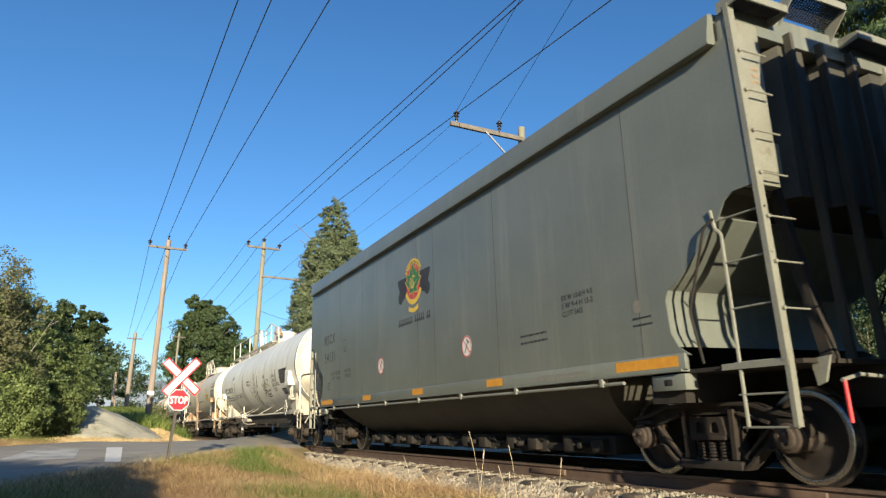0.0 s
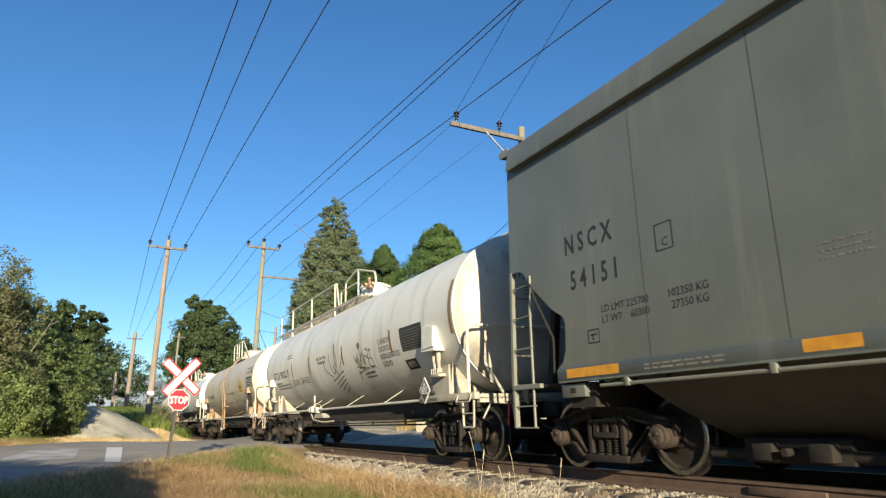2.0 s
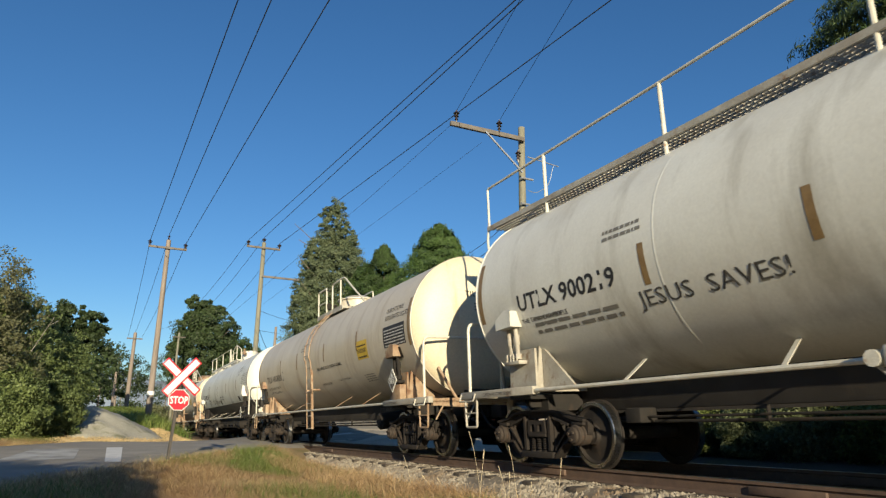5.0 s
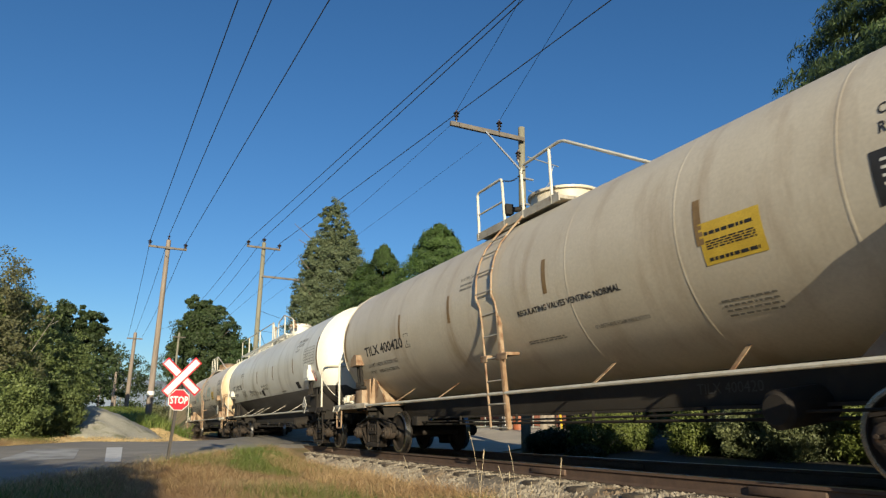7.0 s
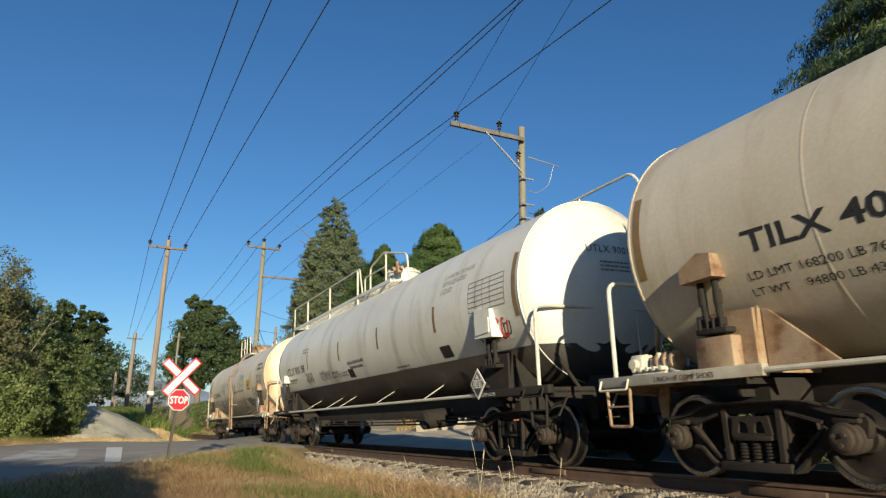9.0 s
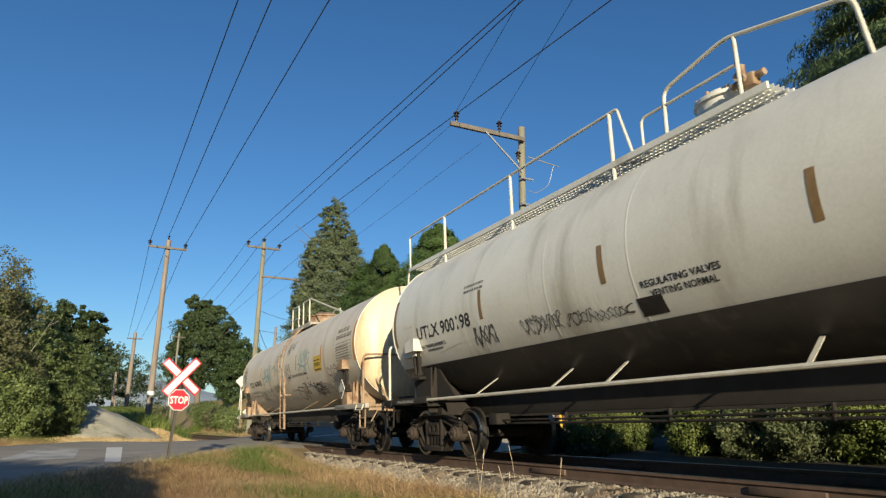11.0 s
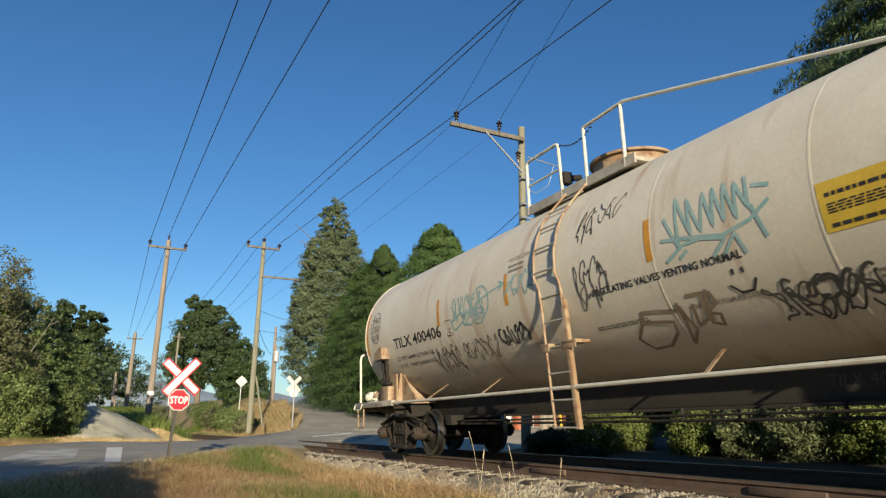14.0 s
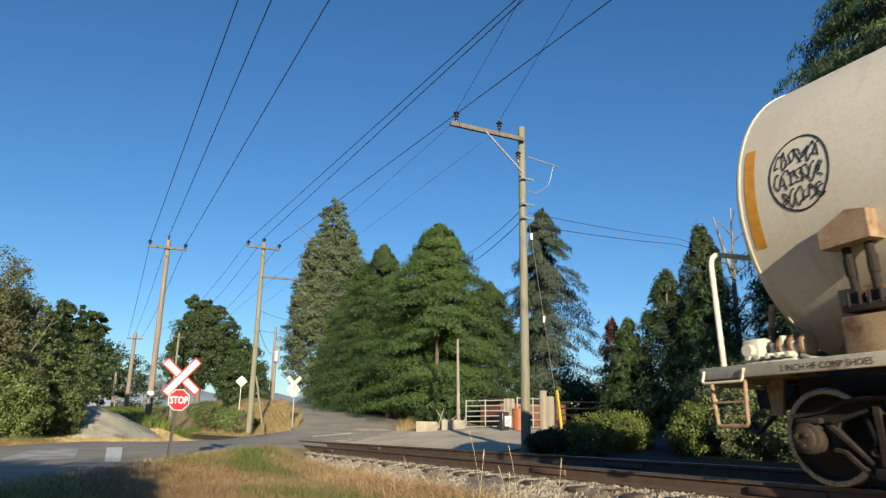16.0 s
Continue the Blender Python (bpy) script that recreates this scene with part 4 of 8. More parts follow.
        for s in (-1, 1):
            rbox(bm, s * 0.80, -1.05, zt - 0.10, s * 0.5, 1.65, zt - 0.04, 0.01)
            box(bm, s * 0.82, -1.05, zt - 0.14, s * 0.79, 1.65, zt + 0.0)
        for k in range(14):
            y = -1.0 + 2.6 * k / 13
            box(bm, -0.79, y - 0.01, zt - 0.04, 0.79, y + 0.01, zt - 0.02)
        part("top_walkway", bm, M_UFRAME, car, "steel grating walkway round the dome")
        for s in (-1, 1):
            bm = bmesh.new()
            zb, zu = zt - 0.14, zt + 0.80
            pipe(bm, [(s * 0.8, 1.58, zb), (s * 0.8, 1.58, zu), (s * 0.8, 0.66, zu), (s * 0.8, 0.62, zb)], 0.026, bend=0.08)
            pipe(bm, [(s * 0.8, 1.58, zt + 0.36), (s * 0.8, 0.64, zt + 0.36)], 0.018)
            if s < 0:
                near, far = (-0.86, -4.8) if seed > 3 else (-1.15, -3.1)
                pipe(bm, [(-0.8, 0.0, zb), (-0.8, 0.0, zu), (-0.8, -0.85, zu + 0.02), (-0.8, near - 0.05, zu + 0.02), (-0.8, far, zt - 0.26)], 0.026, bend=0.12 if seed < 4 else 0.02)
                pipe(bm, [(-0.8, -0.85, zb), (-0.8, -0.85, zu)], 0.026)
            part("top_railing", bm, M_RAILING, car, "bent pipe railing on the tank top")
            if s < 0:
                bm = bmesh.new()
                for k in range(10):
                    y0 = 0.62 - 0.76 * k / 9
                    z0 = zt + 0.74 - 0.10 * math.sin(math.pi * k / 9)
                    cyl(bm, (s * 0.8, y0, z0), (s * 0.8, y0 - 0.06, z0 - 0.01), 0.012, n=6)
                part("safety_chain", bm, M_UNDER, car)
            # side ladder bent round the shell
            bm = bmesh.new()
            arc = [(s * (R_T + 0.055) * math.cos(radians(a)), Z_T + (R_T + 0.055) * math.sin(radians(a))) for a in (0, 12, 24, 35, 46)]
            stile = [(s * 1.48, 2.2), (s * 1.495, 2.5)] + arc + [(s * 0.82, zt - 0.10)]
            sway = lambda z: 0.03 + 0.24 * min(1.0, (z - 0.55) / 3.0)
            pipe(bm, [(s * 1.47, 0.255 + sway(0.55), 0.55), (s * 1.475, 0.255 + sway(1.4), 1.4)] + [(x, 0.255 + sway(z), z) for x, z in stile], 0.019)
            pipe(bm, [(x, -0.255 + sway(z), z) for x, z in stile], 0.019)
            lad = part("side_ladder", bm, M_TFRAME, car, "rust-stained steel ladder up the side of the tank")
            bm = bmesh.new()
            beam(bm, (s * 1.475, -0.255 + sway(0.55), 0.55), (s * 1.485, -0.255 + sway(2.3), 2.3), 0.015, 0.055)
            beam(bm, (s * 1.445, -0.285 + sway(0.55), 0.55), (s * 1.455, -0.285 + sway(2.3), 2.3), 0.06, 0.012)
            part("ladder_channel", bm, M_TFRAME, lad, "rust-stained steel channel")
            for z in [0.57, 0.93, 1.29, 1.65, 2.01, 2.37, 2.73, 3.09, 3.42, 3.7, 3.93]:
                x = s * 1.475 if z < 2.4 else s * math.sqrt(max(0, (R_T + 0.055) ** 2 - (z - Z_T) ** 2))
                bm = bmesh.new()
                cyl(bm, (x, -0.275 + sway(z), z), (x, 0.275 + sway(z), z), 0.014, n=8)
                part("rung", bm, M_UFRAME, lad)
            for y, w in ((0.30, 0.14), (-0.26, 0.2)):
                bm = bmesh.new()
                rbox(bm, s * 1.50, y - w + sway(1.7), 1.66, s * 1.25, y + w * 0.6 + sway(1.7), 1.71, 0.008)
                rbox(bm, s * 1.50, y - w + sway(1.7), 1.60, s * 1.485, y + w * 0.6 + sway(1.7), 1.69, 0.004)
                part("ladder_bracket", bm, M_TFRAME, lad, "rust-stained step plate")
        # brake valve on the rear platform
        y = hl - 0.75
        bm = bmesh.new()
        rbox(bm, -1.38, y - 0.28, 1.09, -1.0, y + 0.28, 1.18, 0.02)
        for k in range(5):
            cyl(bm, (-1.28, y - 0.22 + k * 0.11, 1.15), (-1.28, y - 0.22 + k * 0.11, 1.34 + 0.06 * (k % 2)), 0.036, 0.03, n=10)
            cyl(bm, (-1.30, y - 0.22 + k * 0.11, 1.22), (-1.40, y - 0.22 + k * 0.11, 1.22), 0.026, n=8)
        valve = part("brake_valve", bm, M_RAILING, car, "cream cast valve block on the platform")
        bm = bmesh.new()
        cyl(bm, (-1.22, y - 0.36, 1.30), (-1.22, y - 0.02, 1.30), 0.085, n=14)
        for k in range(3):
            cyl(bm, (-1.22, y - 0.34 + 0.12 * k, 1.30), (-1.22, y - 0.31 + 0.12 * k, 1.30), 0.115, n=14)
        part("cylinder", bm, M_TFRAME, valve, "rusty ribbed cylinder")
        bm = bmesh.new()
        rbox(bm, -1.36, y + 0.10, 1.18, -1.14, y + 0.30, 1.40, 0.03)
        cyl(bm, (-1.36, y + 0.2, 1.29), (-1.42, y + 0.2, 1.29), 0.06, n=12)
        part("valve_body", bm, M_RAILING, valve)
        bm = bmesh.new()
        pipe(bm, [(-1.3, y - 0.3, 1.2), (-1.38, y - 0.45, 1.16), (-1.3, y - 0.7, 1.12)], 0.018, bend=0.04)
        part("air_line", bm, M_RAILING, valve)
    else:
        bm = bmesh.new()
        bmesh.ops.create_cone(bm, cap_ends=True, segments=32, radius1=0.43, radius2=0.43, depth=0.5, matrix=Matrix.Translation((0, -0.05, zt + 0.2)))
        bmesh.ops.create_cone(bm, cap_ends=True, segments=32, radius1=0.47, radius2=0.47, depth=0.05, matrix=Matrix.Translation((0, -0.05, zt + 0.42)))
        bmesh.ops.create_cone(bm, cap_ends=True, segments=32, radius1=0.40, radius2=0.36, depth=0.10, matrix=Matrix.Translation((0, -0.05, zt + 0.47)))
        dome = part("manway_dome", bm, m_tank, car, "white steel protective dome")
        bm = bmesh.new()
        for k in range(10):
            a = 2 * math.pi * k / 10
            cyl(bm, (0.43 * math.cos(a), -0.05 + 0.43 * math.sin(a), zt + 0.42), (0.43 * math.cos(a), -0.05 + 0.43 * math.sin(a), zt + 0.50), 0.025, n=8)
        pieces("dome_bolt", "", bm, M_TFRAME, dome)
        bm = bmesh.new()
        rbox(bm, -0.45, -0.75, zt + 0.28, -0.30, -0.50, zt + 0.46, 0.03)
        cyl(bm, (-0.38, -0.55, zt + 0.46), (-0.38, -0.55, zt + 0.62), 0.05, n=10)
        cyl(bm, (-0.5, -0.64, zt + 0.38), (-0.6, -0.66, zt + 0.38), 0.06, n=10)
        cyl(bm, (-0.38, -0.40, zt + 0.40), (-0.38, -0.86, zt + 0.40), 0.045, n=10)
        part("top_valve", bm, M_TFRAME, dome, "rusty valve beside the dome")
        bm = bmesh.new()
        for x in (-0.82, -0.74, -0.66, -0.58, -0.50, -0.42):
            box(bm, x - 0.004, -1.2, zt - 0.05, x + 0.004, 8.66, zt)
        box(bm, -0.85, -1.2, zt - 0.075, -0.82, 8.68, zt + 0.01)
        box(bm, -0.42, -1.2, zt - 0.075, -0.39, 8.68, zt + 0.01)
        rbox(bm, -0.40, -1.15, zt - 0.08, 0.6, 0.9, zt - 0.02, 0.01)
        for k in range(110):
            y = -1.1 + 9.72 * k / 109
            box(bm, -0.82, y - 0.005, zt - 0.03, -0.42, y + 0.005, zt - 0.01)
        part("top_walkway", bm, M_UFRAME if style == "white" else M_UTANK, car, "steel grating walkway along the tank top")
        zu = zt + 0.75
        bm = bmesh.new()
        posts = (8.65, 6.78, 4.1, 1.37)
        pipe(bm, [(-0.82, 8.65, zt - 0.05), (-0.82, 8.65, zu), (-0.82, 1.2, zu), (-0.82, 0.95, zt - 0.05)], 0.022, bend=0.05)
        for y in posts[1:]:
            cyl(bm, (-0.82, y, zt - 0.27), (-0.82, y, zu), 0.03, n=8)
        pipe(bm, [(-0.82, 0.75, zt - 0.05), (-0.82, 0.75, zt + 0.4), (-0.82, -0.85, zt + 0.4)], 0.02, bend=0.1)
        pipe(bm, [(-0.82, 0.32, zt - 0.05), (-0.82, 0.30, zt + 0.60), (-0.82, -0.72, zu + 0.04), (-0.82, -2.22, zt + 0.42), (-0.8, -2.30, zt - 0.25)], 0.025, bend=0.14)
        pipe(bm, [(-0.82, -0.85, zt - 0.05), (-0.82, -0.85, zu)], 0.025)
        part("top_railing", bm, M_RAILING, car, "white pipe railing along the tank top")
        bm = bmesh.new()
        pipe(bm, [(0.82, -4.9, zt - 0.25), (0.82, -5.0, zt + 0.56), (0.82, -8.25, zt + 0.58), (0.86, -8.42, zt + 0.35), (0.9, -8.45, 2.6)], 0.025, bend=0.12)
        for y in (-6.8,):
            cyl(bm, (0.82, y, zt - 0.2), (0.82, y, zt + 0.58), 0.022, n=8)
        part("top_railing", bm, M_RAILING, car, "white pipe railing along the tank top")
        # ladder over the rear head
        for e in (1, -1) if style == "black_belly" else (1,):
            bm = bmesh.new()
            for x in (-0.82, -0.42):
                pipe(bm, [(x, e * 8.66, zt + 0.02), (x, e * (ht + 0.72), zt - 0.25), (x, e * (hl - 0.3), 2.6), (x, e * (hl - 0.25), 1.1)] if e > 0 else [(x + 1.3, -7.6, zt - 0.05), (x + 1.3, -ht - 0.45, zt - 0.5), (x + 1.3, -hl + 0.3, 2.4), (x + 1.3, -hl + 0.25, 1.1)], 0.022, bend=0.2)
            for z in [1.4 + 0.32 * k for k in range(8)]:
                yy = e * (hl - 0.27) if z < 2.6 else e * (hl - 0.3 - 0.25 * (z - 2.6))
                if e > 0:
                    cyl(bm, (-0.82, yy, z), (-0.42, yy, z), 0.012, n=6)
            pieces("end_ladder", "rung", bm, M_RAILING, car, "white pipe ladder over the tank head")
    # mark on the head
    yh = -ht - 0.36
    for k, (txt, h) in enumerate(((mark, 0.12),)):
        v, f = letters(txt, h, 1.1)
        w = max(x for x, y in v)
        decal("lettering", (v, f), lambda x, y: (-w / 2 + x + 0.1, -ht - 0.40 * math.sqrt(max(0, 1 - ((x - w / 2 + 0.1) ** 2 + (0.55 + y) ** 2) / R_T ** 2)) - 0.012, Z_T + 0.55 + y), M_INK, car)
        v, f = bars(0.6, 0.2, 3, 0.6, seed)
        decal("lettering", (v, f), lambda x, y: (x - 0.2, -ht - 0.40 * math.sqrt(max(0, 1 - ((x - 0.2) ** 2 + (0.25 + y) ** 2) / R_T ** 2)) - 0.012, Z_T + 0.25 + y), M_INKGREY, car)
    return car


def hopper_car(centre):
    car = thing("covered_hopper_car", "grey covered grain hopper car with worn stencilled lettering", "hopper car", "cars of the train", Matrix.Translation((TX, centre, 0)))
    cars.append((car, centre))
    HX = 1.575
    H0, H1 = 1.30, 4.46
    edge = [(-7.06, H0), (-6.90, 1.40), (-6.81, 1.55), (-6.78, 1.92), (-6.83, 2.02), (-6.95, 2.08), (-7.10, 2.17), (-7.64, 2.62), (-7.74, 2.78), (-7.86, 2.84), (-8.09, 2.84), (-8.115, 2.90), (-8.05, H1)]
    outline = edge + [(-y, z) for y, z in edge[::-1]]
    for s in (-1, 1):
        bm = bmesh.new()
        slab(bm, outline, s * HX, s * (HX - 0.02))
        side = part("side_sheet", bm, M_HOPPER, car, "flat grey side sheet with weld seams")
        for e in (-1, 1):
            bm = bmesh.new()
            slab(bm, [(e * 8.118, 2.9), (e * 8.053, H1), (e * 8.02, H1), (e * 8.085, 2.9)], s * (HX - 0.003), s * (HX - 0.075))
            part("side_flange", bm, M_HOPPER_TRIM, side)
        for y in (-6.35, -3.1, -0.75, 0.04, 3.4, 5.2):
            bm = bmesh.new()
            slab(bm, [(y - 0.004, H0 + 0.03), (y + 0.004, H0 + 0.03), (y + 0.004, H1 - 0.02), (y - 0.004, H1 - 0.02)], s * (HX + 0.002), s * (HX - 0.005))
            part("weld_seam", bm, M_HOPPER_LOW, side)
        # top chord and side sill
        bm = bmesh.new()
        pts = [(HX + 0.105, H1 - 0.03), (HX + 0.115, H1 + 0.0), (HX + 0.05, 4.79), (HX - 0.10, 4.81), (HX - 0.06, H1 - 0.02)]
        a = [bm.verts.new((s * x, -7.90, z)) for x, z in pts]
        b = [bm.verts.new((s * x, 7.90, z)) for x, z in pts]
        bm.faces.new(a), bm.faces.new(b[::-1])
        for i in range(5):
            j = (i + 1) % 5
            bm.faces.new((a[i], b[i], b[j], a[j]))
        part("top_chord", bm, M_HOPPER, car)
        bm = bmesh.new()
        rbox(bm, s * (HX + 0.03), -7.0, 1.16, s * (HX - 0.03), 7.0, 1.33, 0.0105)
        box(bm, s * (HX + 0.05), -6.95, 1.14, s * (HX - 0.1), 6.95, 1.165)
        sl = part("side_sill", bm, M_HOPPER_TRIM if s > 0 else M_HOPPER, car)
        if s < 0:
            for y, w in ((-5.89, 1.02), (-2.72, 0.5), (0.3, 0.52), (3.28, 0.55), (6.78, 1.05)):
                decal("reflector", patch(w, 0.115, 1, 1), lambda x, z: (-HX - 0.032, y - x, 1.195 + z), M_ORANGE, sl, "amber reflector strip")
            decal("lettering", bars(1.2, 0.09, 2, 0.5, 3), lambda x, z: (-HX - 0.032, 5.3 - x, 1.2 + z), M_INKGREY, sl)
            decal("lettering", bars(1.2, 0.09, 2, 0.5, 4), lambda x, z: (-HX - 0.032, -4.1 - x, 1.2 + z), M_INKGREY, sl)
        bm = bmesh.new()
        pipe(bm, [(s * (HX + 0.02), -6.0, 1.07), (s * (HX + 0.02), 6.1, 1.07)], 0.022)
        for y in (-5.6, -3.6, -1.8, 0, 1.8, 3.6, 5.6):
            rbox(bm, s * (HX + 0.05), y - 0.04, 1.04, s * (HX - 0.03), y + 0.04, 1.15, 0.01)
        part("air_pipe", bm, M_HOPPER_TRIM, car)
    # roof and running board
    bm = bmesh.new()
    prof = [(-1.53, 4.78), (-1.1, 4.86), (-0.5, 4.90), (0.5, 4.90), (1.1, 4.86), (1.53, 4.78), (1.53, 4.60), (-1.53, 4.60)]
    a = [bm.verts.new((x, -8.02, z)) for x, z in prof]
    b = [bm.verts.new((x, 8.02, z)) for x, z in prof]
    bm.faces.new(a), bm.faces.new(b[::-1])
    for i in range(8):
        bm.faces.new((a[i], b[i], b[(i + 1) % 8], a[(i + 1) % 8]))
    part("roof", bm, M_HOPPER, car)
    for e in (-1, 1):
        # grating platforms over the end
        for x0, x1, tilt in ((-1.57, -0.84, 0.0), (-0.66, 0.20, 0.15), (0.34, 1.55, 0.0)):
            bm = bmesh.new()
            ya, yb = e * 7.98, e * 8.26
            for k in range(12):
                y = ya + (yb - ya) * k / 11
                z = 4.84 + tilt * (1 + k / 11)
                beam(bm, (x0, y, z), (x1, y, z), 0.010, 0.016)
            n = int((x1 - x0) / 0.04)
            for k in range(n + 1):
                x = x0 + (x1 - x0) * k / n
                beam(bm, (x, ya, 4.84 + tilt), (x, yb, 4.84 + tilt * 2), 0.010, 0.016)
            g = part("roof_grating", bm, M_UNDER, car, "dark steel grating step at the roof end")
            bm = bmesh.new()
            beam(bm, (x0, yb, 4.83 + tilt * 2), (x1, yb, 4.83 + tilt * 2), 0.02, 0.085)
            for x in (x0, x1):
                slab(bm, [(ya, 4.74 + tilt * 0.2), (yb, 4.785 + tilt * 2), (yb, 4.875 + tilt * 2), (ya, 4.875 + tilt)], x - 0.01, x + 0.01)
            part("grating_edge", bm, M_HOPPER_TRIM, g, "pale grey steel edge")
        # end wall with stepped vertical ribs, then the slope sheet
        bm = bmesh.new()
        steps = [(-1.57, 7.92), (-1.06, 7.92), (-1.04, 7.82), (-0.78, 7.82), (-0.70, 7.98), (-0.30, 7.98), (-0.22, 7.82), (0.02, 7.82), (0.10, 7.98), (0.50, 7.98), (0.58, 7.82), (0.82, 7.82), (0.90, 7.98), (1.57, 7.98)]
        top = [bm.verts.new((x, e * y, 4.70)) for x, y in steps]
        low = [bm.verts.new((x, e * y, 2.86)) for x, y in steps]
        inn = [bm.verts.new((x, e * 7.76, 2.86)) for x, y in steps]
        for k in range(len(steps) - 1):
            bm.faces.new((top[k], top[k + 1], low[k + 1], low[k]))
            bm.faces.new((low[k], low[k + 1], inn[k + 1], inn[k]))
        # Shade from the car ahead is put into the dark grey here.
        part("end_sheet", bm, M_HOPPER_LOW, car, "ribbed grey end sheet, darkened for its shade")
        # Sunlit strip of the end sheet, its light put into a paler colour.
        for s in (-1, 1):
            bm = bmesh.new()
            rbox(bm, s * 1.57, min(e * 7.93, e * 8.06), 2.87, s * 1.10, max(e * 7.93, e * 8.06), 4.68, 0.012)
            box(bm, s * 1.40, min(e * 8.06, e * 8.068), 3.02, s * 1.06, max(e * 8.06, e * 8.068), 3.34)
            pieces("corner_plate", "pad", bm, M_HOPPER_TRIM, car, "corner strip of the end, its sunlight put into a paler grey")
        pocket = edge[1:8] + [(-7.62, 2.645), (-7.36, 2.66), (-7.34, 2.92)]
        cut = [(e * (-y + t), z) for t, run in ((0.004, pocket), (-0.02, pocket[::-1])) for y, z in run]
        bm = bmesh.new()
        lo = [bm.verts.new((-HX + 0.004, y, z)) for y, z in cut]
        hi = [bm.verts.new((HX - 0.004, y, z)) for y, z in cut]
        for k in range(len(cut)):
            j = (k + 1) % len(cut)
            bm.faces.new((lo[k], lo[j], hi[j], hi[k]))
        part("recess_sheet", bm, M_HOPPER, car, "grey bent sheet closing the corner recess")
        bm = bmesh.new()
        for x in (-0.62, -0.1, 0.42):
            beam(bm, (x, e * 8.06, 4.7), (x + 0.1, e * 8.1, 1.15), 0.09, 0.05, (1, 0, 0))
        pieces("end_post", "post", bm, M_HOPPER_LOW, car, "vertical post on the end, darkened for its shade")
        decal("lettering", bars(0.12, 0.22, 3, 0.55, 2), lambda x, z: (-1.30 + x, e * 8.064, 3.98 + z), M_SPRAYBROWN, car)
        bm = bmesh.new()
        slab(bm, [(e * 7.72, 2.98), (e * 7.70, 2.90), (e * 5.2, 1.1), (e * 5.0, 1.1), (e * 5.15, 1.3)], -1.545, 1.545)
        part("slope_sheet", bm, M_HOPPER_LOW, car, "sloping end floor, darkened for its shade")
        for s in (-1, 1):
            # Dark rod modelled in place of the shadow that the ladder stile casts.
            bm = bmesh.new()
            pipe(bm, [(s * (HX + 0.03), e * 7.60, 2.62), (s * (HX + 0.05), e * 7.48, 2.55), (s * (HX + 0.05), e * 7.42, 2.38), (s * (HX - 0.02), e * 7.10, 1.75), (s * (HX - 0.05), e * 7.18, 1.2)], 0.016, n=6, bend=0.05)
            part("brake_rod", bm, M_UNDER, car, "thin dark rod standing in for the ladder stile's shadow")
        # deck, centre sill, posts
        bm = bmesh.new()
        box(bm, -1.5, min(e * 6.9, e * 8.3), 1.12, 1.5, max(e * 6.9, e * 8.3), 1.16)
        rbox(bm, -0.36, min(e * 5.0, e * 8.5), 0.72, 0.36, max(e * 5.0, e * 8.5), 1.12, 0.02)
        box(bm, -1.5, min(e * 6.35, e * 6.85), 0.82, 1.5, max(e * 6.35, e * 6.85), 1.12)
        for x in (-0.9, 0.9):
            beam(bm, (x, e * 8.15, 1.15), (x, e * 7.8, 3.0), 0.1, 0.12)
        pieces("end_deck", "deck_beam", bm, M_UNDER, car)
        for s in (-1, 1):
            bm = bmesh.new()
            rbox(bm, s * 1.58, min(e * 6.45, e * 6.95), 0.95, s * 1.40, max(e * 6.45, e * 6.95), 1.12, 0.01)
            jp = part("jacking_pad", bm, M_HOPPER, car)
            bm = bmesh.new()
            rbox(bm, s * 1.584, e * 6.7 - 0.07, 0.99, s * 1.5, e * 6.7 + 0.07, 1.08, 0.02)
            part("slot", bm, M_UNDER, jp, "dark jacking slot")
            # corner post ladder on the end and step ladder on the side
            yp = e * 8.20
            bm = bmesh.new()
            zp = 4.80 if e * s > 0 else 2.86
            slab(bm, [(yp, 1.15), (yp - e * 0.09, zp), (yp - e * 0.078, zp), (yp + e * 0.012, 1.15)], s * 1.585, s * 1.50)
            slab(bm, [(yp, 1.15), (yp - e * 0.09, zp), (yp - e * 0.14, zp), (yp - e * 0.05, 1.15)], s * 1.585, s * 1.573)
            beam(bm, (s * 1.54, yp - e * 0.01, 0.57), (s * 1.54, yp - e * 0.01, 1.2), 0.05, 0.07, (1, 0, 0))
            post = pieces("corner_post", "post_flange", bm, M_HOPPER_TRIM, car, "pale grey angle post at the car's corner")
            bm = bmesh.new()
            for k in range(7):
                z = 1.62 + 0.44 * k
                if z > zp:
                    break
                yr = yp + e * (0.03 - 0.09 * (z - 1.15) / 3.57)
                cyl(bm, (s * 1.53, yr, z), (s * 1.16, yr, z), 0.010, n=8)
                cyl(bm, (s * 1.53, yr + e * 0.01, z), (s * 1.53, yr - e * 0.03, z), 0.02, n=8)
            pieces("rung", "", bm, M_HOPPER_TRIM, post)
            bm = bmesh.new()
            y2 = e * 7.61
            pipe(bm, [(s * 1.56, y2 + e * 0.06, 0.57), (s * 1.56, y2 + e * 0.03, 2.46), (s * 1.57, y2 - e * 0.03, 2.52), (s * 1.585, y2 - e * 0.05, 2.72)], 0.019, n=6, bend=0.03)
            for z in (0.57, 0.87, 1.17, 1.69, 2.15, 2.60):
                cyl(bm, (s * 1.56, y2, z), (s * 1.55, yp, z), 0.011, n=8)
            beam(bm, (s * 1.56, y2 - e * 0.15, 1.14), (s * 1.55, yp, 1.14), 0.06, 0.06)
            pieces("side_ladder", "rung", bm, M_HOPPER_TRIM, car, "pale grey side ladder with rungs")
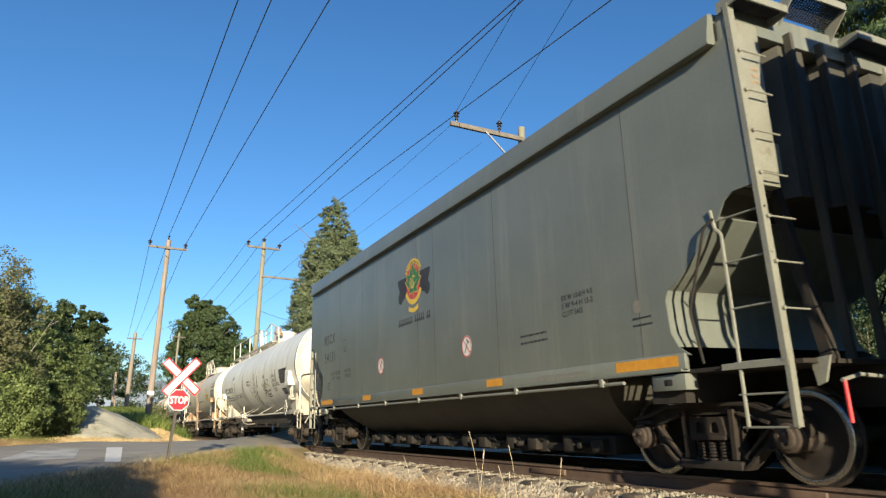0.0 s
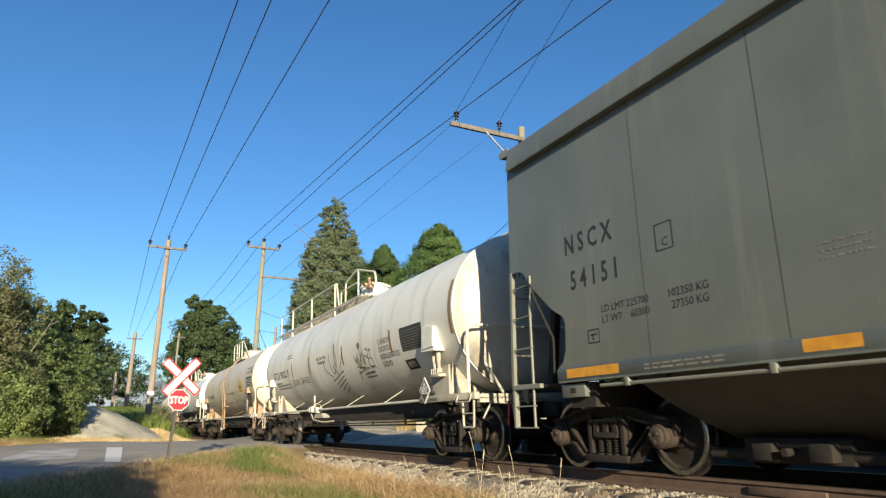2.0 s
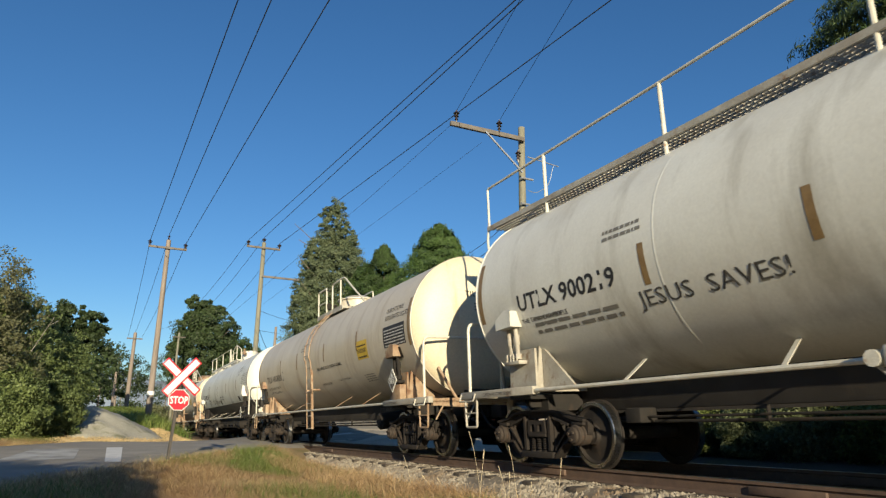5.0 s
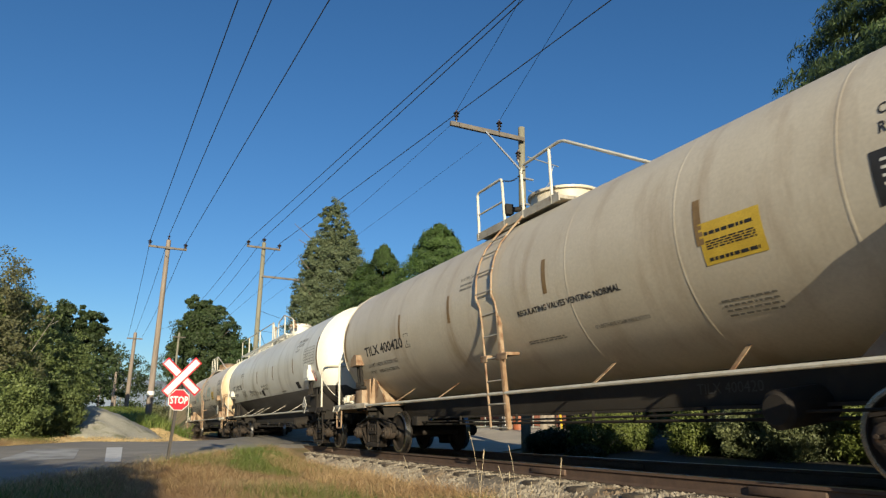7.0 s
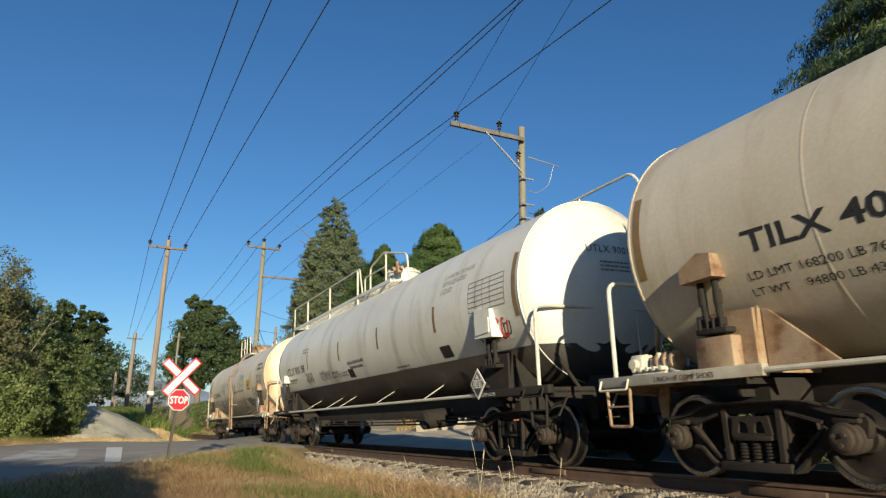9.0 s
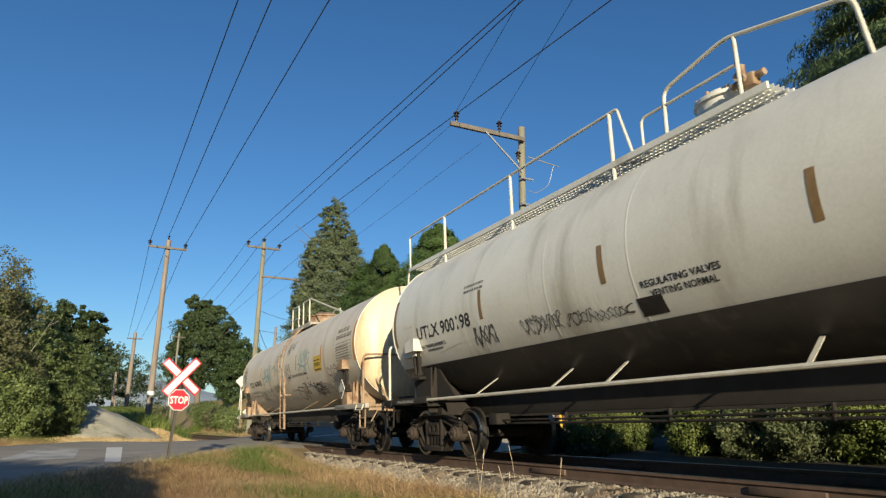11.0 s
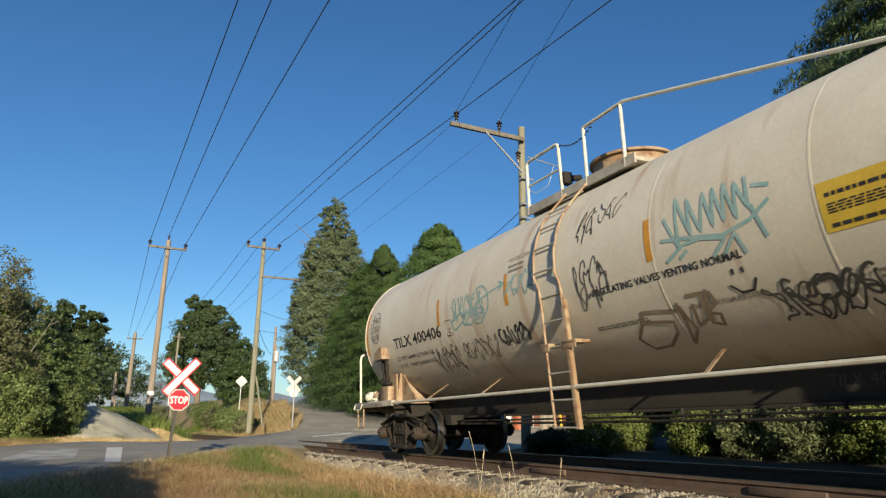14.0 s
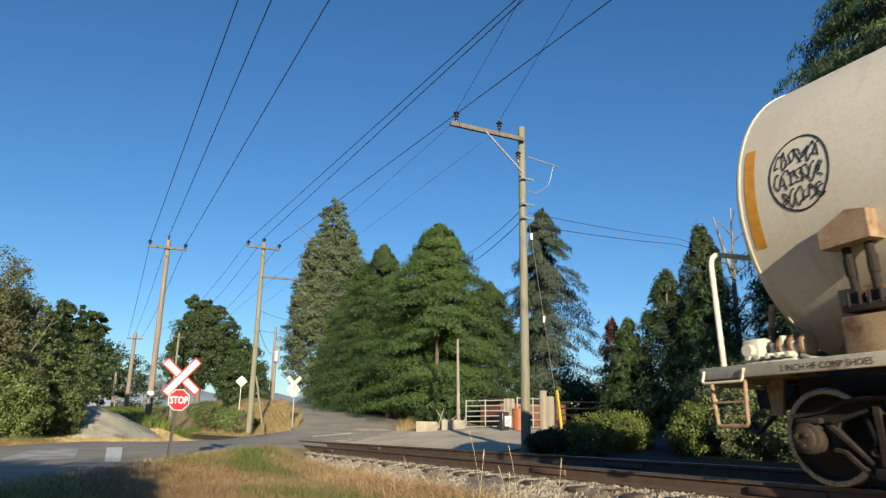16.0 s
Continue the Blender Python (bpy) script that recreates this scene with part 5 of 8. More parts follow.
        bm = bmesh.new()
        slab(bm, [(e * 8.22, 1.16), (e * 8.42, 1.18), (e * 8.34, 0.95), (e * 8.26, 0.92)], -1.3, -1.27)
        pipe(bm, [(-0.4, e * 8.6, 0.95), (-1.2, e * 8.6, 1.0), (-1.45, e * 8.6, 0.95)], 0.018)
        part("uncoupling_lever", bm, M_HOPPER_TRIM, car)
        bm = bmesh.new()
        cyl(bm, (-1.42, e * 8.6, 0.96), (-1.44, e * 8.62, 0.60), 0.017, n=10)
        part("lever_grip", bm, M_RED, car, "bright red lever grip")
        coupler(car, e * 8.5, e)
        truck(car, e * 6.6)
    # hopper bays under the sill
    bm = bmesh.new()
    n = 8
    rows = []
    for k in range(n + 1):
        s = k / n
        x, z, y = 1.5 - 0.95 * s ** 1.5, 1.16 - 0.74 * s, 5.6 - 0.55 * s
        rows.append([bm.verts.new(p) for p in ((-x, -y, z), (-x, y, z), (x, y, z), (x, -y, z))])
    for p, q in zip(rows, rows[1:]):
        for k in range(4):
            bm.faces.new((p[k], p[(k + 1) % 4], q[(k + 1) % 4], q[k]))
    bm.faces.new(rows[-1])
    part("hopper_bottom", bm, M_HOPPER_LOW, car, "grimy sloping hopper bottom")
    # Added dark box; it closes the bright gap below the bays.
    bm = bmesh.new()
    rbox(bm, -0.30, -6.2, 0.26, 0.30, 6.2, 0.62, 0.02)
    part("discharge_duct", bm, M_UNDER, car, "dark filler box added under the hopper bays")
    for y in (-4.15, -2.5, -0.85, 0.85, 2.5, 4.15):
        bm = bmesh.new()
        rbox(bm, -0.80, y - 0.62, 0.19, 0.80, y + 0.62, 0.44, 0.02)
        for d in (-0.36, 0.3):
            rbox(bm, -0.92, y + d - 0.13, 0.22, -0.74, y + d + 0.13, 0.40, 0.02)
        cyl(bm, (-0.96, y, 0.31), (0.96, y, 0.31), 0.04, n=10)
        cyl(bm, (-0.74, y + 0.55, 0.27), (-0.74, y + 1.1, 0.27), 0.06, n=12)
        pieces("outlet_gate", "gate_fitting", bm, M_UNDER, car, "grimy discharge gate")

    # lettering
    def on(y0, z0):
        return lambda x, z: (-HX - 0.003, y0 - x + 0.1, z0 + 0.06 * (1.9 - z0) + z)

    decal("lettering", fit_text("N S C X", 0.25, 1.0, 0.02), on(6.57, 2.88), M_INK, car, "black reporting mark")
    decal("lettering", fit_text("5 4 1 5 1", 0.25, 0.95, 0.02), on(6.49, 2.36), M_INK, car)
    decal("lettering", letters("LD LMT 225700", 0.09), on(5.9, 1.95), M_INK, car)
    decal("lettering", letters("LT WT    60300", 0.09), on(5.9, 1.81), M_INK, car)
    decal("lettering", letters("102350 KG", 0.09), on(4.75, 1.95), M_INK, car)
    decal("lettering", letters("27350 KG", 0.09), on(4.7, 1.81), M_INK, car)
    for k, txt in enumerate(("EX W 10-8 H 9-5", "E W 9-4 H 15-2", "CU FT 5415")):
        decal("lettering", fit_text(txt, 0.075, 0.68 if k < 2 else 0.45), on(-4.95, 2.24 - 0.115 * k), M_INK, car, "small black lettering")
    for y, z, w, h, r in ((2.9, 1.96, 0.5, 0.2, 3), (-0.1, 2.0, 0.5, 0.25, 3), (-3.86, 1.74, 0.7, 0.2, 2), (-6.33, 1.68, 0.32, 0.16, 2)):
        decal("lettering", bars(w, h, r, 0.72, r + int(w * 10)), on(y, z), M_INK if y < -3 else M_INKGREY, car, "small dark lettering")
    pc = decal("plate_mark", ribbon([[(0, 0), (0.26, 0), (0.26, 0.3), (0, 0.3), (0, 0)]], 0.018), on(4.84, 2.52), M_INK, car)
    decal("lettering", letters("C", 0.1), on(4.75, 2.56), M_INK, pc)
    decal("plate_mark", ribbon([[(0, 0), (0.22, 0), (0.22, 0.16), (0, 0.16), (0, 0)], [(0.05, 0.1), (0.18, 0.1)], [(0.1, 0.1), (0.1, 0.03)]], 0.02), on(6.2, 1.58), M_INK, car)

    def disc(r, n=32, cx=0.0, cy=0.0):
        return [(cx + r * math.cos(2 * math.pi * k / n), cy + r * math.sin(2 * math.pi * k / n)) for k in range(n)], [tuple(range(n))]

    for yc in (2.03, -2.13):
        d1 = decal("warning_sign", disc(0.185), on(yc, 1.91), M_WHITE, car, "white round no-hammering sign")
        lay = lambda x, z: (-HX - 0.005, yc - x + 0.1, 1.909 + z)
        decal("ring", ribbon([[(0.17 * math.cos(k / 5), 0.17 * math.sin(k / 5)) for k in range(33)], [(-0.12, 0.12), (0.12, -0.12)]], 0.022), lay, M_RED, d1)
        decal("hammer", ribbon([[(-0.07, -0.1), (0.06, 0.08)], [(0.0, 0.12), (0.1, 0.05)]], 0.022), lambda x, z: (-HX - 0.007, yc - x + 0.1, 1.909 + z), M_INK, d1)
    for yc in (-6.42, 6.55):
        decal("round_mark", disc(0.075), on(yc, 1.92), M_INKGREY, car)
        decal("round_mark", disc(0.045), lambda x, z: (-HX - 0.005, yc - x + 0.1, 1.919 + z), M_INKGREY, car)
    # emblem: black ribbon, yellow ring, red disc, green leaf
    car_shape = [(0.0, 0.28), (0.0, 0.20), (0.10, 0.02), (0.02, -0.06), (0.03, -0.18), (0.10, -0.24), (0.20, -0.24), (0.27, -0.18), (0.44, -0.13), (1.22, -0.13), (1.40, -0.18), (1.46, -0.24), (1.56, -0.24), (1.63, -0.18), (1.64, -0.06), (1.56, 0.02), (1.66, 0.20), (1.66, 0.28)]
    emblem = decal("emblem", (car_shape, [tuple(range(len(car_shape)))[::-1]]), on(0.95, 3.42), M_INK, car, "round leaf emblem over a dark wagon shape")
    lay = [lambda x, z, d=d: (-HX - d, 0.12 + 0.1 - x, 3.46 + z) for d in (0.0045, 0.006, 0.0075, 0.009)]
    arc = [[(0.42 * math.cos(a0 + k * (a1 - a0) / 20), 0.42 * math.sin(a0 + k * (a1 - a0) / 20)) for k in range(21)] for a0, a1 in ((0.5, 2.64), (3.62, 5.8))]
    decal("ring", ribbon(arc, 0.10), lay[0], M_YELLOW, emblem)
    decal("disc", disc(0.36), lay[1], M_RED, emblem)
    half = [(0.0, -0.34), (0.03, -0.2), (0.16, -0.22), (0.14, -0.15), (0.3, 0.0), (0.22, 0.03), (0.25, 0.14), (0.13, 0.10), (0.12, 0.24), (0.06, 0.17), (0.0, 0.33)]
    half = [(x * 1.3, y * 1.2 + 0.03) for x, y in half]
    leaf = half + [(-x, y) for x, y in half[-2:0:-1]]
    decal("leaf_edge", ([(x * 1.1, z * 1.08) for x, z in leaf], [tuple(range(len(leaf)))]), lambda x, z: (-HX - 0.0068, 0.22 - x, 3.46 + z), M_YELLOW, emblem)
    decal("leaf", (leaf, [tuple(range(len(leaf)))]), lay[2], M_GREEN, emblem)
    decal("leaf_vein", ribbon([[(0, -0.3), (0, 0.25)], [(0, -0.12), (0.2, 0.02)], [(0, -0.12), (-0.2, 0.02)]], 0.012), lambda x, z: (-HX - 0.0082, 0.22 - x, 3.46 + z), M_YELLOW, emblem)
    decal("monogram", ribbon([[(0.1, 0.08), (0.0, 0.12), (-0.06, 0.05), (0.05, -0.05), (0.0, -0.14), (-0.1, -0.1)], [(-0.16, -0.12), (-0.12, 0.08), (-0.02, -0.12)]], 0.03), lay[3], M_YELLOW, emblem)
    decal("scroll", ribbon([[(-0.24, -0.53), (-0.12, -0.575), (0.0, -0.59), (0.12, -0.575), (0.24, -0.53)]], 0.09), lay[1], M_YELLOW, emblem)
    decal("lettering", ribbon([[(0.41 * math.cos(a + 0.1 * k), 0.41 * math.sin(a + 0.1 * k)) for k in range(2)] for a in [0.5 + 0.19 * i for i in range(12)]], 0.05), lay[1], M_INK, emblem)
    decal("lettering", ribbon([[(0.105 * i + 0.02, 0.05), (0.105 * i + 0.055, 0.05)] for i in range(17) if i not in (8, 14)] + [[(0.105 * i, -0.05), (0.105 * i + 0.07, -0.05)] for i in range(17) if i not in (8, 14)], 0.085), lambda x, z: (-HX - 0.003, 0.98 + 0.06 - x * 0.92, 2.69 + z * 0.8), M_INK, car, "row of dark bars in place of a name")
    for ob in car.children_recursive:
        if ob.type == "MESH" and ob.name.split(".")[0] not in ("truck", "side_frame", "spring", "bearing_cap", "bolster_end", "wheelset", "wheel", "tread", "coupler", "air_hose"):
            ob.data.transform(Matrix.Diagonal((1, 0.983, 1, 1)))
            ob.data.update()
    return car


hopper_car(12.21)
tank_car("tank_car", "white tank car with grimy flank, sprayed graffiti and top walkway", 30.37, 8.75, 8.02, 7.04, "white", "UTLX 900219", 2, -0.1)
tank_car("tank_car", "cream tank car with rust-streaked ends and a side ladder", 49.07, 8.62, 7.82, 6.76, "cream", "TILX 400420", 3, -0.22)
tank_car("tank_car", "white tank car with black painted belly and top walkway", 67.52, 8.72, 8.09, 7.0, "black_belly", "UTLX 900198", 1, -0.03)
tank_car("tank_car", "cream tank car covered in graffiti, rust-stained end", 86.08, 8.65, 7.86, 6.8, "cream", "TILX 400406", 4, -0.12)
hopper_car(-5.4)


def travelled(t):
    """Metres that the train has rolled after t seconds."""
    k = t / 8
    return 46.179 * k - 1.168 * k ** 2 + 0.224 * k ** 3


def motions():
    ticks = [0.1 * k for k in range(161)]
    for car, centre in cars:
        walk(car, [(t, RAILS @ pose(TX, centre - travelled(t), 0)) for t in [0.5 * k for k in range(33)]])
        for ws in car.children:
            if ws.name.startswith("wheelset"):
                y = ws.matrix_basis.translation.y
                walk(ws, [(t, Matrix.Translation((0, y, R_WHEEL)) @ Matrix.Rotation(travelled(t) / R_WHEEL, 4, "X")) for t in ticks])


# ---- the ground, the track and the road ----
M_GROUND = surf("dry_grass_soil", (0.34, 0.245, 0.12), (0.24, 0.175, 0.075), size=0.5, rough=0.95, bump=0.6, fine=14, c=(0.13, 0.15, 0.04), c_size=0.3, c_edge=(0.5, 0.64))
M_BALLAST = surf("ballast_gravel", (0.25, 0.215, 0.165), (0.17, 0.145, 0.11), size=2.0, rough=0.95, bump=1.0, fine=22, c=(0.13, 0.095, 0.06), c_size=0.6)
M_STONE = surf("crushed_stone", (0.31, 0.275, 0.215), (0.18, 0.155, 0.12), size=6.0, rough=0.95, bump=0.3, fine=50, c=(0.15, 0.105, 0.065), c_size=0.8, c_edge=(0.48, 0.65), vary=0.65)
# Soil whose dark colour holds the shade beside the track.
M_SHADESOIL = surf("shade_toned_soil", (0.045, 0.038, 0.028), (0.028, 0.026, 0.018), size=1.2, rough=0.95, bump=0.8, fine=20, c=(0.035, 0.045, 0.014), c_size=0.6)
M_TIE = surf("creosoted_wood", (0.05, 0.04, 0.032), (0.085, 0.068, 0.05), size=2, rough=0.9, bump=0.6, fine=40, stretch=(1, 8, 8), vary=0.25)
M_RAIL = surf("rusty_rail", (0.125, 0.080, 0.056), (0.082, 0.054, 0.040), size=5, rough=0.8, bump=0.2, fine=60)
M_RAILTOP = surf("rail_running_surface", (0.34, 0.32, 0.30), (0.24, 0.22, 0.2), size=3, rough=0.32, bump=0.02, fine=60, metal=1.0)
M_ASPHALT = surf("worn_asphalt", (0.300, 0.275, 0.235), (0.228, 0.210, 0.180), size=0.5, rough=0.9, bump=0.35, fine=70, c=(0.345, 0.315, 0.27), c_size=0.8, c_edge=(0.5, 0.7))
M_GRAVELROAD = surf("pale_gravel_drive", (0.52, 0.455, 0.355), (0.43, 0.375, 0.29), size=0.7, rough=0.95, bump=0.5, fine=40, c=(0.34, 0.285, 0.21), c_size=0.5)
M_LINE = surf("worn_road_paint", (0.72, 0.71, 0.68), (0.6, 0.59, 0.56), size=3, rough=0.8, bump=0.2, fine=60, c=(0.2, 0.2, 0.19), c_size=3, c_edge=(0.66, 0.76))
M_LINEOLD = surf("faded_road_paint", (0.40, 0.40, 0.38), (0.48, 0.47, 0.45), size=1.5, rough=0.85, bump=0.2, fine=60, c=(0.26, 0.255, 0.24), c_size=1.4, c_edge=(0.45, 0.6))
M_DRYGRASS = leafy("dry_grass", (0.62, 0.455, 0.24), (0.40, 0.25, 0.125), 0.3, 0.5)
M_GOLDGRASS = leafy("golden_grass", (0.67, 0.53, 0.29), (0.54, 0.40, 0.19), 0.3, 0.4)
M_GRASS = leafy("green_grass", (0.16, 0.25, 0.05), (0.27, 0.30, 0.08), 0.35, 0.4)
M_STRAW = leafy("straw_stalks", (0.70, 0.62, 0.44), (0.60, 0.50, 0.33), 0.2, 0.2)


def lerp_at(v, table):
    for (a, fa), (b, fb) in zip(table, table[1:]):
        if v <= b:
            k = max(0.0, (v - a) / (b - a))
            return fa + (fb - fa) * k
    return table[-1][1]


ROAD = [(-20.0, -15.6, -0.6, 5.9), (-14.0, -5.2, -0.45, 5.9), (-7.8, 5.5, -0.3, 5.9), (-2.77, 14.2, -0.13, 5.9), (-0.27, 18.55, -0.08, 5.9), (2.23, 22.9, -0.05, 5.9), (4.8, 27.3, -0.19, 6.2), (7.2, 30.7, -0.215, 6.2), (9.8, 33.2, 0.02, 5.8), (12.1, 35.6, 0.32, 5.6), (13.3, 39.0, 0.72, 5.6),
        (14.4, 45.0, 1.22, 5.6), (15.5, 52.0, 1.62, 5.4), (16.9, 60.0, 2.08, 5.0), (20.0, 78.0, 2.65, 5.0), (25.8, 105.0, 3.2, 5.0), (36.0, 145.0, 3.4, 5.0)]
RIGHT = [(-30, -0.3), (20, -0.15), (29, 0.0), (34, 0.22), (39, 0.72), (45, 1.2), (60, 2.05), (80, 2.65), (105, 3.1), (200, 3.8), (3000, 6)]
LEFT = [(-30, -0.6), (8, -0.52), (14, -0.40), (20, -0.2), (26, -0.08), (40, 0.1), (60, 0.8), (90, 1.2), (200, 2.5), (3000, 6)]


def road_near(x, y):
    """Distance from the road's middle line, its height and half width at the nearest place."""
    best = (1e9, 0, 3)
    for (ax, ay, az, aw), (bx, by, bz, bw) in zip(ROAD, ROAD[1:]):
        dx, dy = bx - ax, by - ay
        k = max(0.0, min(1.0, ((x - ax) * dx + (y - ay) * dy) / (dx * dx + dy * dy)))
        d = math.hypot(x - ax - k * dx, y - ay - k * dy)
        if d < best[0]:
            best = (d, az + (bz - az) * k, (aw + (bw - aw) * k) / 2)
    return best


def ground_z(x, y):
    left, right = lerp_at(y, LEFT), lerp_at(y, RIGHT) + max(0.0, min(0.45, 0.1 * (x - 11.0)))
    u, rail_z = rail_plane(x, min(y, 140.0))
    flat = rail_z - 0.45
    d = abs(u)
    wide = 4.0 * max(0.0, min(1.0, (y - 38) / 10)) if x > 7 else 0.0
    side = left if x < 7 else right
    if d < 2.2:
        z = flat
    elif d < 4.4 + wide:
        z = flat + (side - flat) * (d - 2.2) / (2.2 + wide)
    else:
        z = side
    z += 0.05 * noise.noise((x * 0.35, y * 0.35, 0)) * min(1.0, max(0.0, (d - 2.2) / 3))
    rd, rz, rw = road_near(x, y)
    if rd < rw + 2.0:
        k = max(0.0, min(1.0, (rd - rw + 0.1) / 2.0))
        z = (rz - 0.05) * (1 - k) + z * k
    return z


def steps_of(spans):
    out = []
    for a, b, n in spans:
        out += [a + (b - a) * k / n for k in range(n)]
    return out + [spans[-1][1]]


def sheet(name, xs, ys, height, material, keep=None):
    """A sheet over a grid of xs and ys."""
    vs = [(x, y, height(x, y)) for y in ys for x in xs]
    n = len(xs)
    fs = [(j * n + i, j * n + i + 1, (j + 1) * n + i + 1, (j + 1) * n + i) for j in range(len(ys) - 1) for i in range(n - 1) if keep is None or keep((xs[i] + xs[i + 1]) / 2, (ys[j] + ys[j + 1]) / 2)]
    me = bpy.data.meshes.new(name)
    me.from_pydata(vs, [], fs)
    me.materials.append(material)
    for p in me.polygons:
        p.use_smooth = True
    return new(name, me)


gx = steps_of([(-1500, -60, 12), (-60, -12, 24), (-12, 24, 90), (24, 60, 24), (60, 1500, 12)])
gy = steps_of([(-300, -10, 12), (-10, 45, 110), (45, 130, 60), (130, 2000, 14)])
tagged(sheet("ground", gx, gy, ground_z, M_GROUND), "dry grass and soil beside the railway", "ground", kind="structure")

# ballast bed, ties, rails
bm = bmesh.new()
prof = [(-2.75, -0.60), (-2.1, -0.45), (-1.3, -0.20), (-0.6, -0.22), (0.6, -0.22), (1.25, -0.25), (2.1, -0.45), (2.75, -0.60)]
rows = []
for k in range(160):
    y = -25 + k * 0.6 if k < 120 else 47 + (k - 120) * 2.4
    rows.append([bm.verts.new((7 + x + 0.06 * noise.noise((x, y, 3)), y, z + 0.03 * noise.noise((x * 2, y * 2, 7)))) for x, z in prof])
for a, b in zip(rows, rows[1:]):
    for i in range(len(prof) - 1):
        bm.faces.new((a[i], a[i + 1], b[i + 1], b[i]))
tagged(part("ballast_bed", bm, M_BALLAST, None, "", RAILS), "grey crushed stone ballast under the track", "ballast", kind="structure")

# Bed between the rails, with the train's shadow put into its dark colour.
M_BEDSHADE = surf("shade_toned_ballast", (0.050, 0.042, 0.034), (0.030, 0.026, 0.021), size=1.5, rough=0.95, bump=1.0, fine=22, c=(0.085, 0.070, 0.054), c_size=0.8)
bm = bmesh.new()
rows = []
for k in range(220):
    y = -25 + 0.75 * k
    rows.append([bm.verts.new((7 + x + 0.04 * noise.noise((x, y, 6)), y, z + 0.012 * noise.noise((x * 3, y * 2, 8)))) for x, z in ((-0.64, -0.19), (-0.2, -0.185), (0.2, -0.185), (0.64, -0.19))])
for a, b in zip(rows, rows[1:]):
    for i in range(3):
        bm.faces.new((a[i], a[i + 1], b[i + 1], b[i]))
tagged(part("track_bed", bm, M_BEDSHADE, None, "", RAILS), "stone between the rails, coloured dark for the shade there", "ballast", kind="structure")

track = tagged(new("railway_track"), "single railway track with rusty rails on dark ties", "track", kind="structure")
track.matrix_basis = RAILS
head = [(-0.036, -0.004), (-0.036, -0.035), (-0.009, -0.05), (-0.009, -0.15), (-0.07, -0.17), (-0.07, -0.182), (0.07, -0.182), (0.07, -0.17), (0.009, -0.15), (0.009, -0.05), (0.036, -0.035), (0.036, -0.004)]
for x in (-0.755, 0.755):
    bm = bmesh.new()
    slabs = [[bm.verts.new((7 + x + px, y, pz)) for px, pz in head] for y in (-40.0, 140.0)]
    bm.faces.new(slabs[0]), bm.faces.new(slabs[1][::-1])
    for i in range(12):
        j = (i + 1) % 12
        bm.faces.new((slabs[0][i], slabs[1][i], slabs[1][j], slabs[0][j]))
    rl = part("rail", bm, M_RAIL, track, "rusty steel rail")
    bm = bmesh.new()
    box(bm, 7 + x - 0.03, -40, -0.0045, 7 + x + 0.03, 140, 0.0)
    part("running_surface", bm, M_RAILTOP, rl, "worn bright rail head")
    for y in (9.2, 21.0, 5.0, 3.4):
        bm = bmesh.new()
        rbox(bm, 7 + x - 0.045, y - 0.45, -0.14, 7 + x + 0.045, y + 0.45, -0.055, 0.01)
        part("joint_bar", bm, M_RAIL, rl)
tie_meshes = []
for s in range(4):
    bm = bmesh.new()
    rnd = random.Random(s)
    rbox(bm, -1.35 - rnd.uniform(0, 0.1), -0.115, -0.20, 1.33 + rnd.uniform(0, 0.1), 0.115, 0.0, 0.015)
    tie_meshes.append(mesh_of("tie", bm, M_TIE))
rnd = random.Random(5)
for k in range(150):
    y = -8 + k * 0.56
    if 25.5 < y < 36.5:
        continue
    same("tie", tie_meshes[k % 4], track, Matrix.Translation((7 + rnd.uniform(-0.06, 0.06), y + rnd.uniform(-0.04, 0.04), -0.178)) @ Matrix.Rotation(rnd.uniform(-0.03, 0.03), 4, "Z"))

# asphalt
def strip(name, pts, material, lift, parent=None):
    bm = bmesh.new()
    rows = []
    fine = []
    for p, q in zip(pts, pts[1:]):
        fine += [tuple(p[i] + (q[i] - p[i]) * k / 6 for i in range(4)) for k in range(6)]
    fine.append(pts[-1])
    for i, (x, y, z, w) in enumerate(fine):
        a, b = fine[max(i - 2, 0)], fine[min(i + 2, len(fine) - 1)]
        dx, dy = b[0] - a[0], b[1] - a[1]
        l = math.hypot(dx, dy)
        nx, ny = dy / l, -dx / l
        rows.append([bm.verts.new((x + nx * w * s + 0.08 * noise.noise((x, y, s)), y + ny * w * s + 0.08 * noise.noise((y, x, s)), z + lift - 0.12 * (abs(s) > 0.5) )) for s in (-0.53, -0.5, -0.25, 0, 0.25, 0.5, 0.53)])
    for a, b in zip(rows, rows[1:]):
        for i in range(6):
            bm.faces.new((a[i], a[i + 1], b[i + 1], b[i]))
    return part(name, bm, material, parent)


tagged(strip("road", ROAD, M_ASPHALT, 0.0), "worn grey asphalt road over the crossing", "road", kind="structure")


def flat_quad(name, pts, material, label, z):
    bm = bmesh.new()
    n = 8
    a, b, c, d = [Vector(p) for p in pts]
    grid = [[None] * (n + 1) for _ in range(n + 1)]
    for i in range(n + 1):
        for j in range(n + 1):
            p = a.lerp(b, i / n).lerp(d.lerp(c, i / n), j / n)
            grid[i][j] = bm.verts.new((p.x, p.y, road_near(p.x, p.y)[1] + z))
    for i in range(n):
        for j in range(n):
            bm.faces.new((grid[i][j], grid[i + 1][j], grid[i + 1][j + 1], grid[i][j + 1]))
    return tagged(part(name, bm, material), label, "road marking", kind="structure")


flat_quad("stop_line", [(0.17, 14.3), (0.44, 14.3), (0.62, 20.0), (0.25, 20.0)], M_LINE, "white painted stop bar on the asphalt", 0.006)
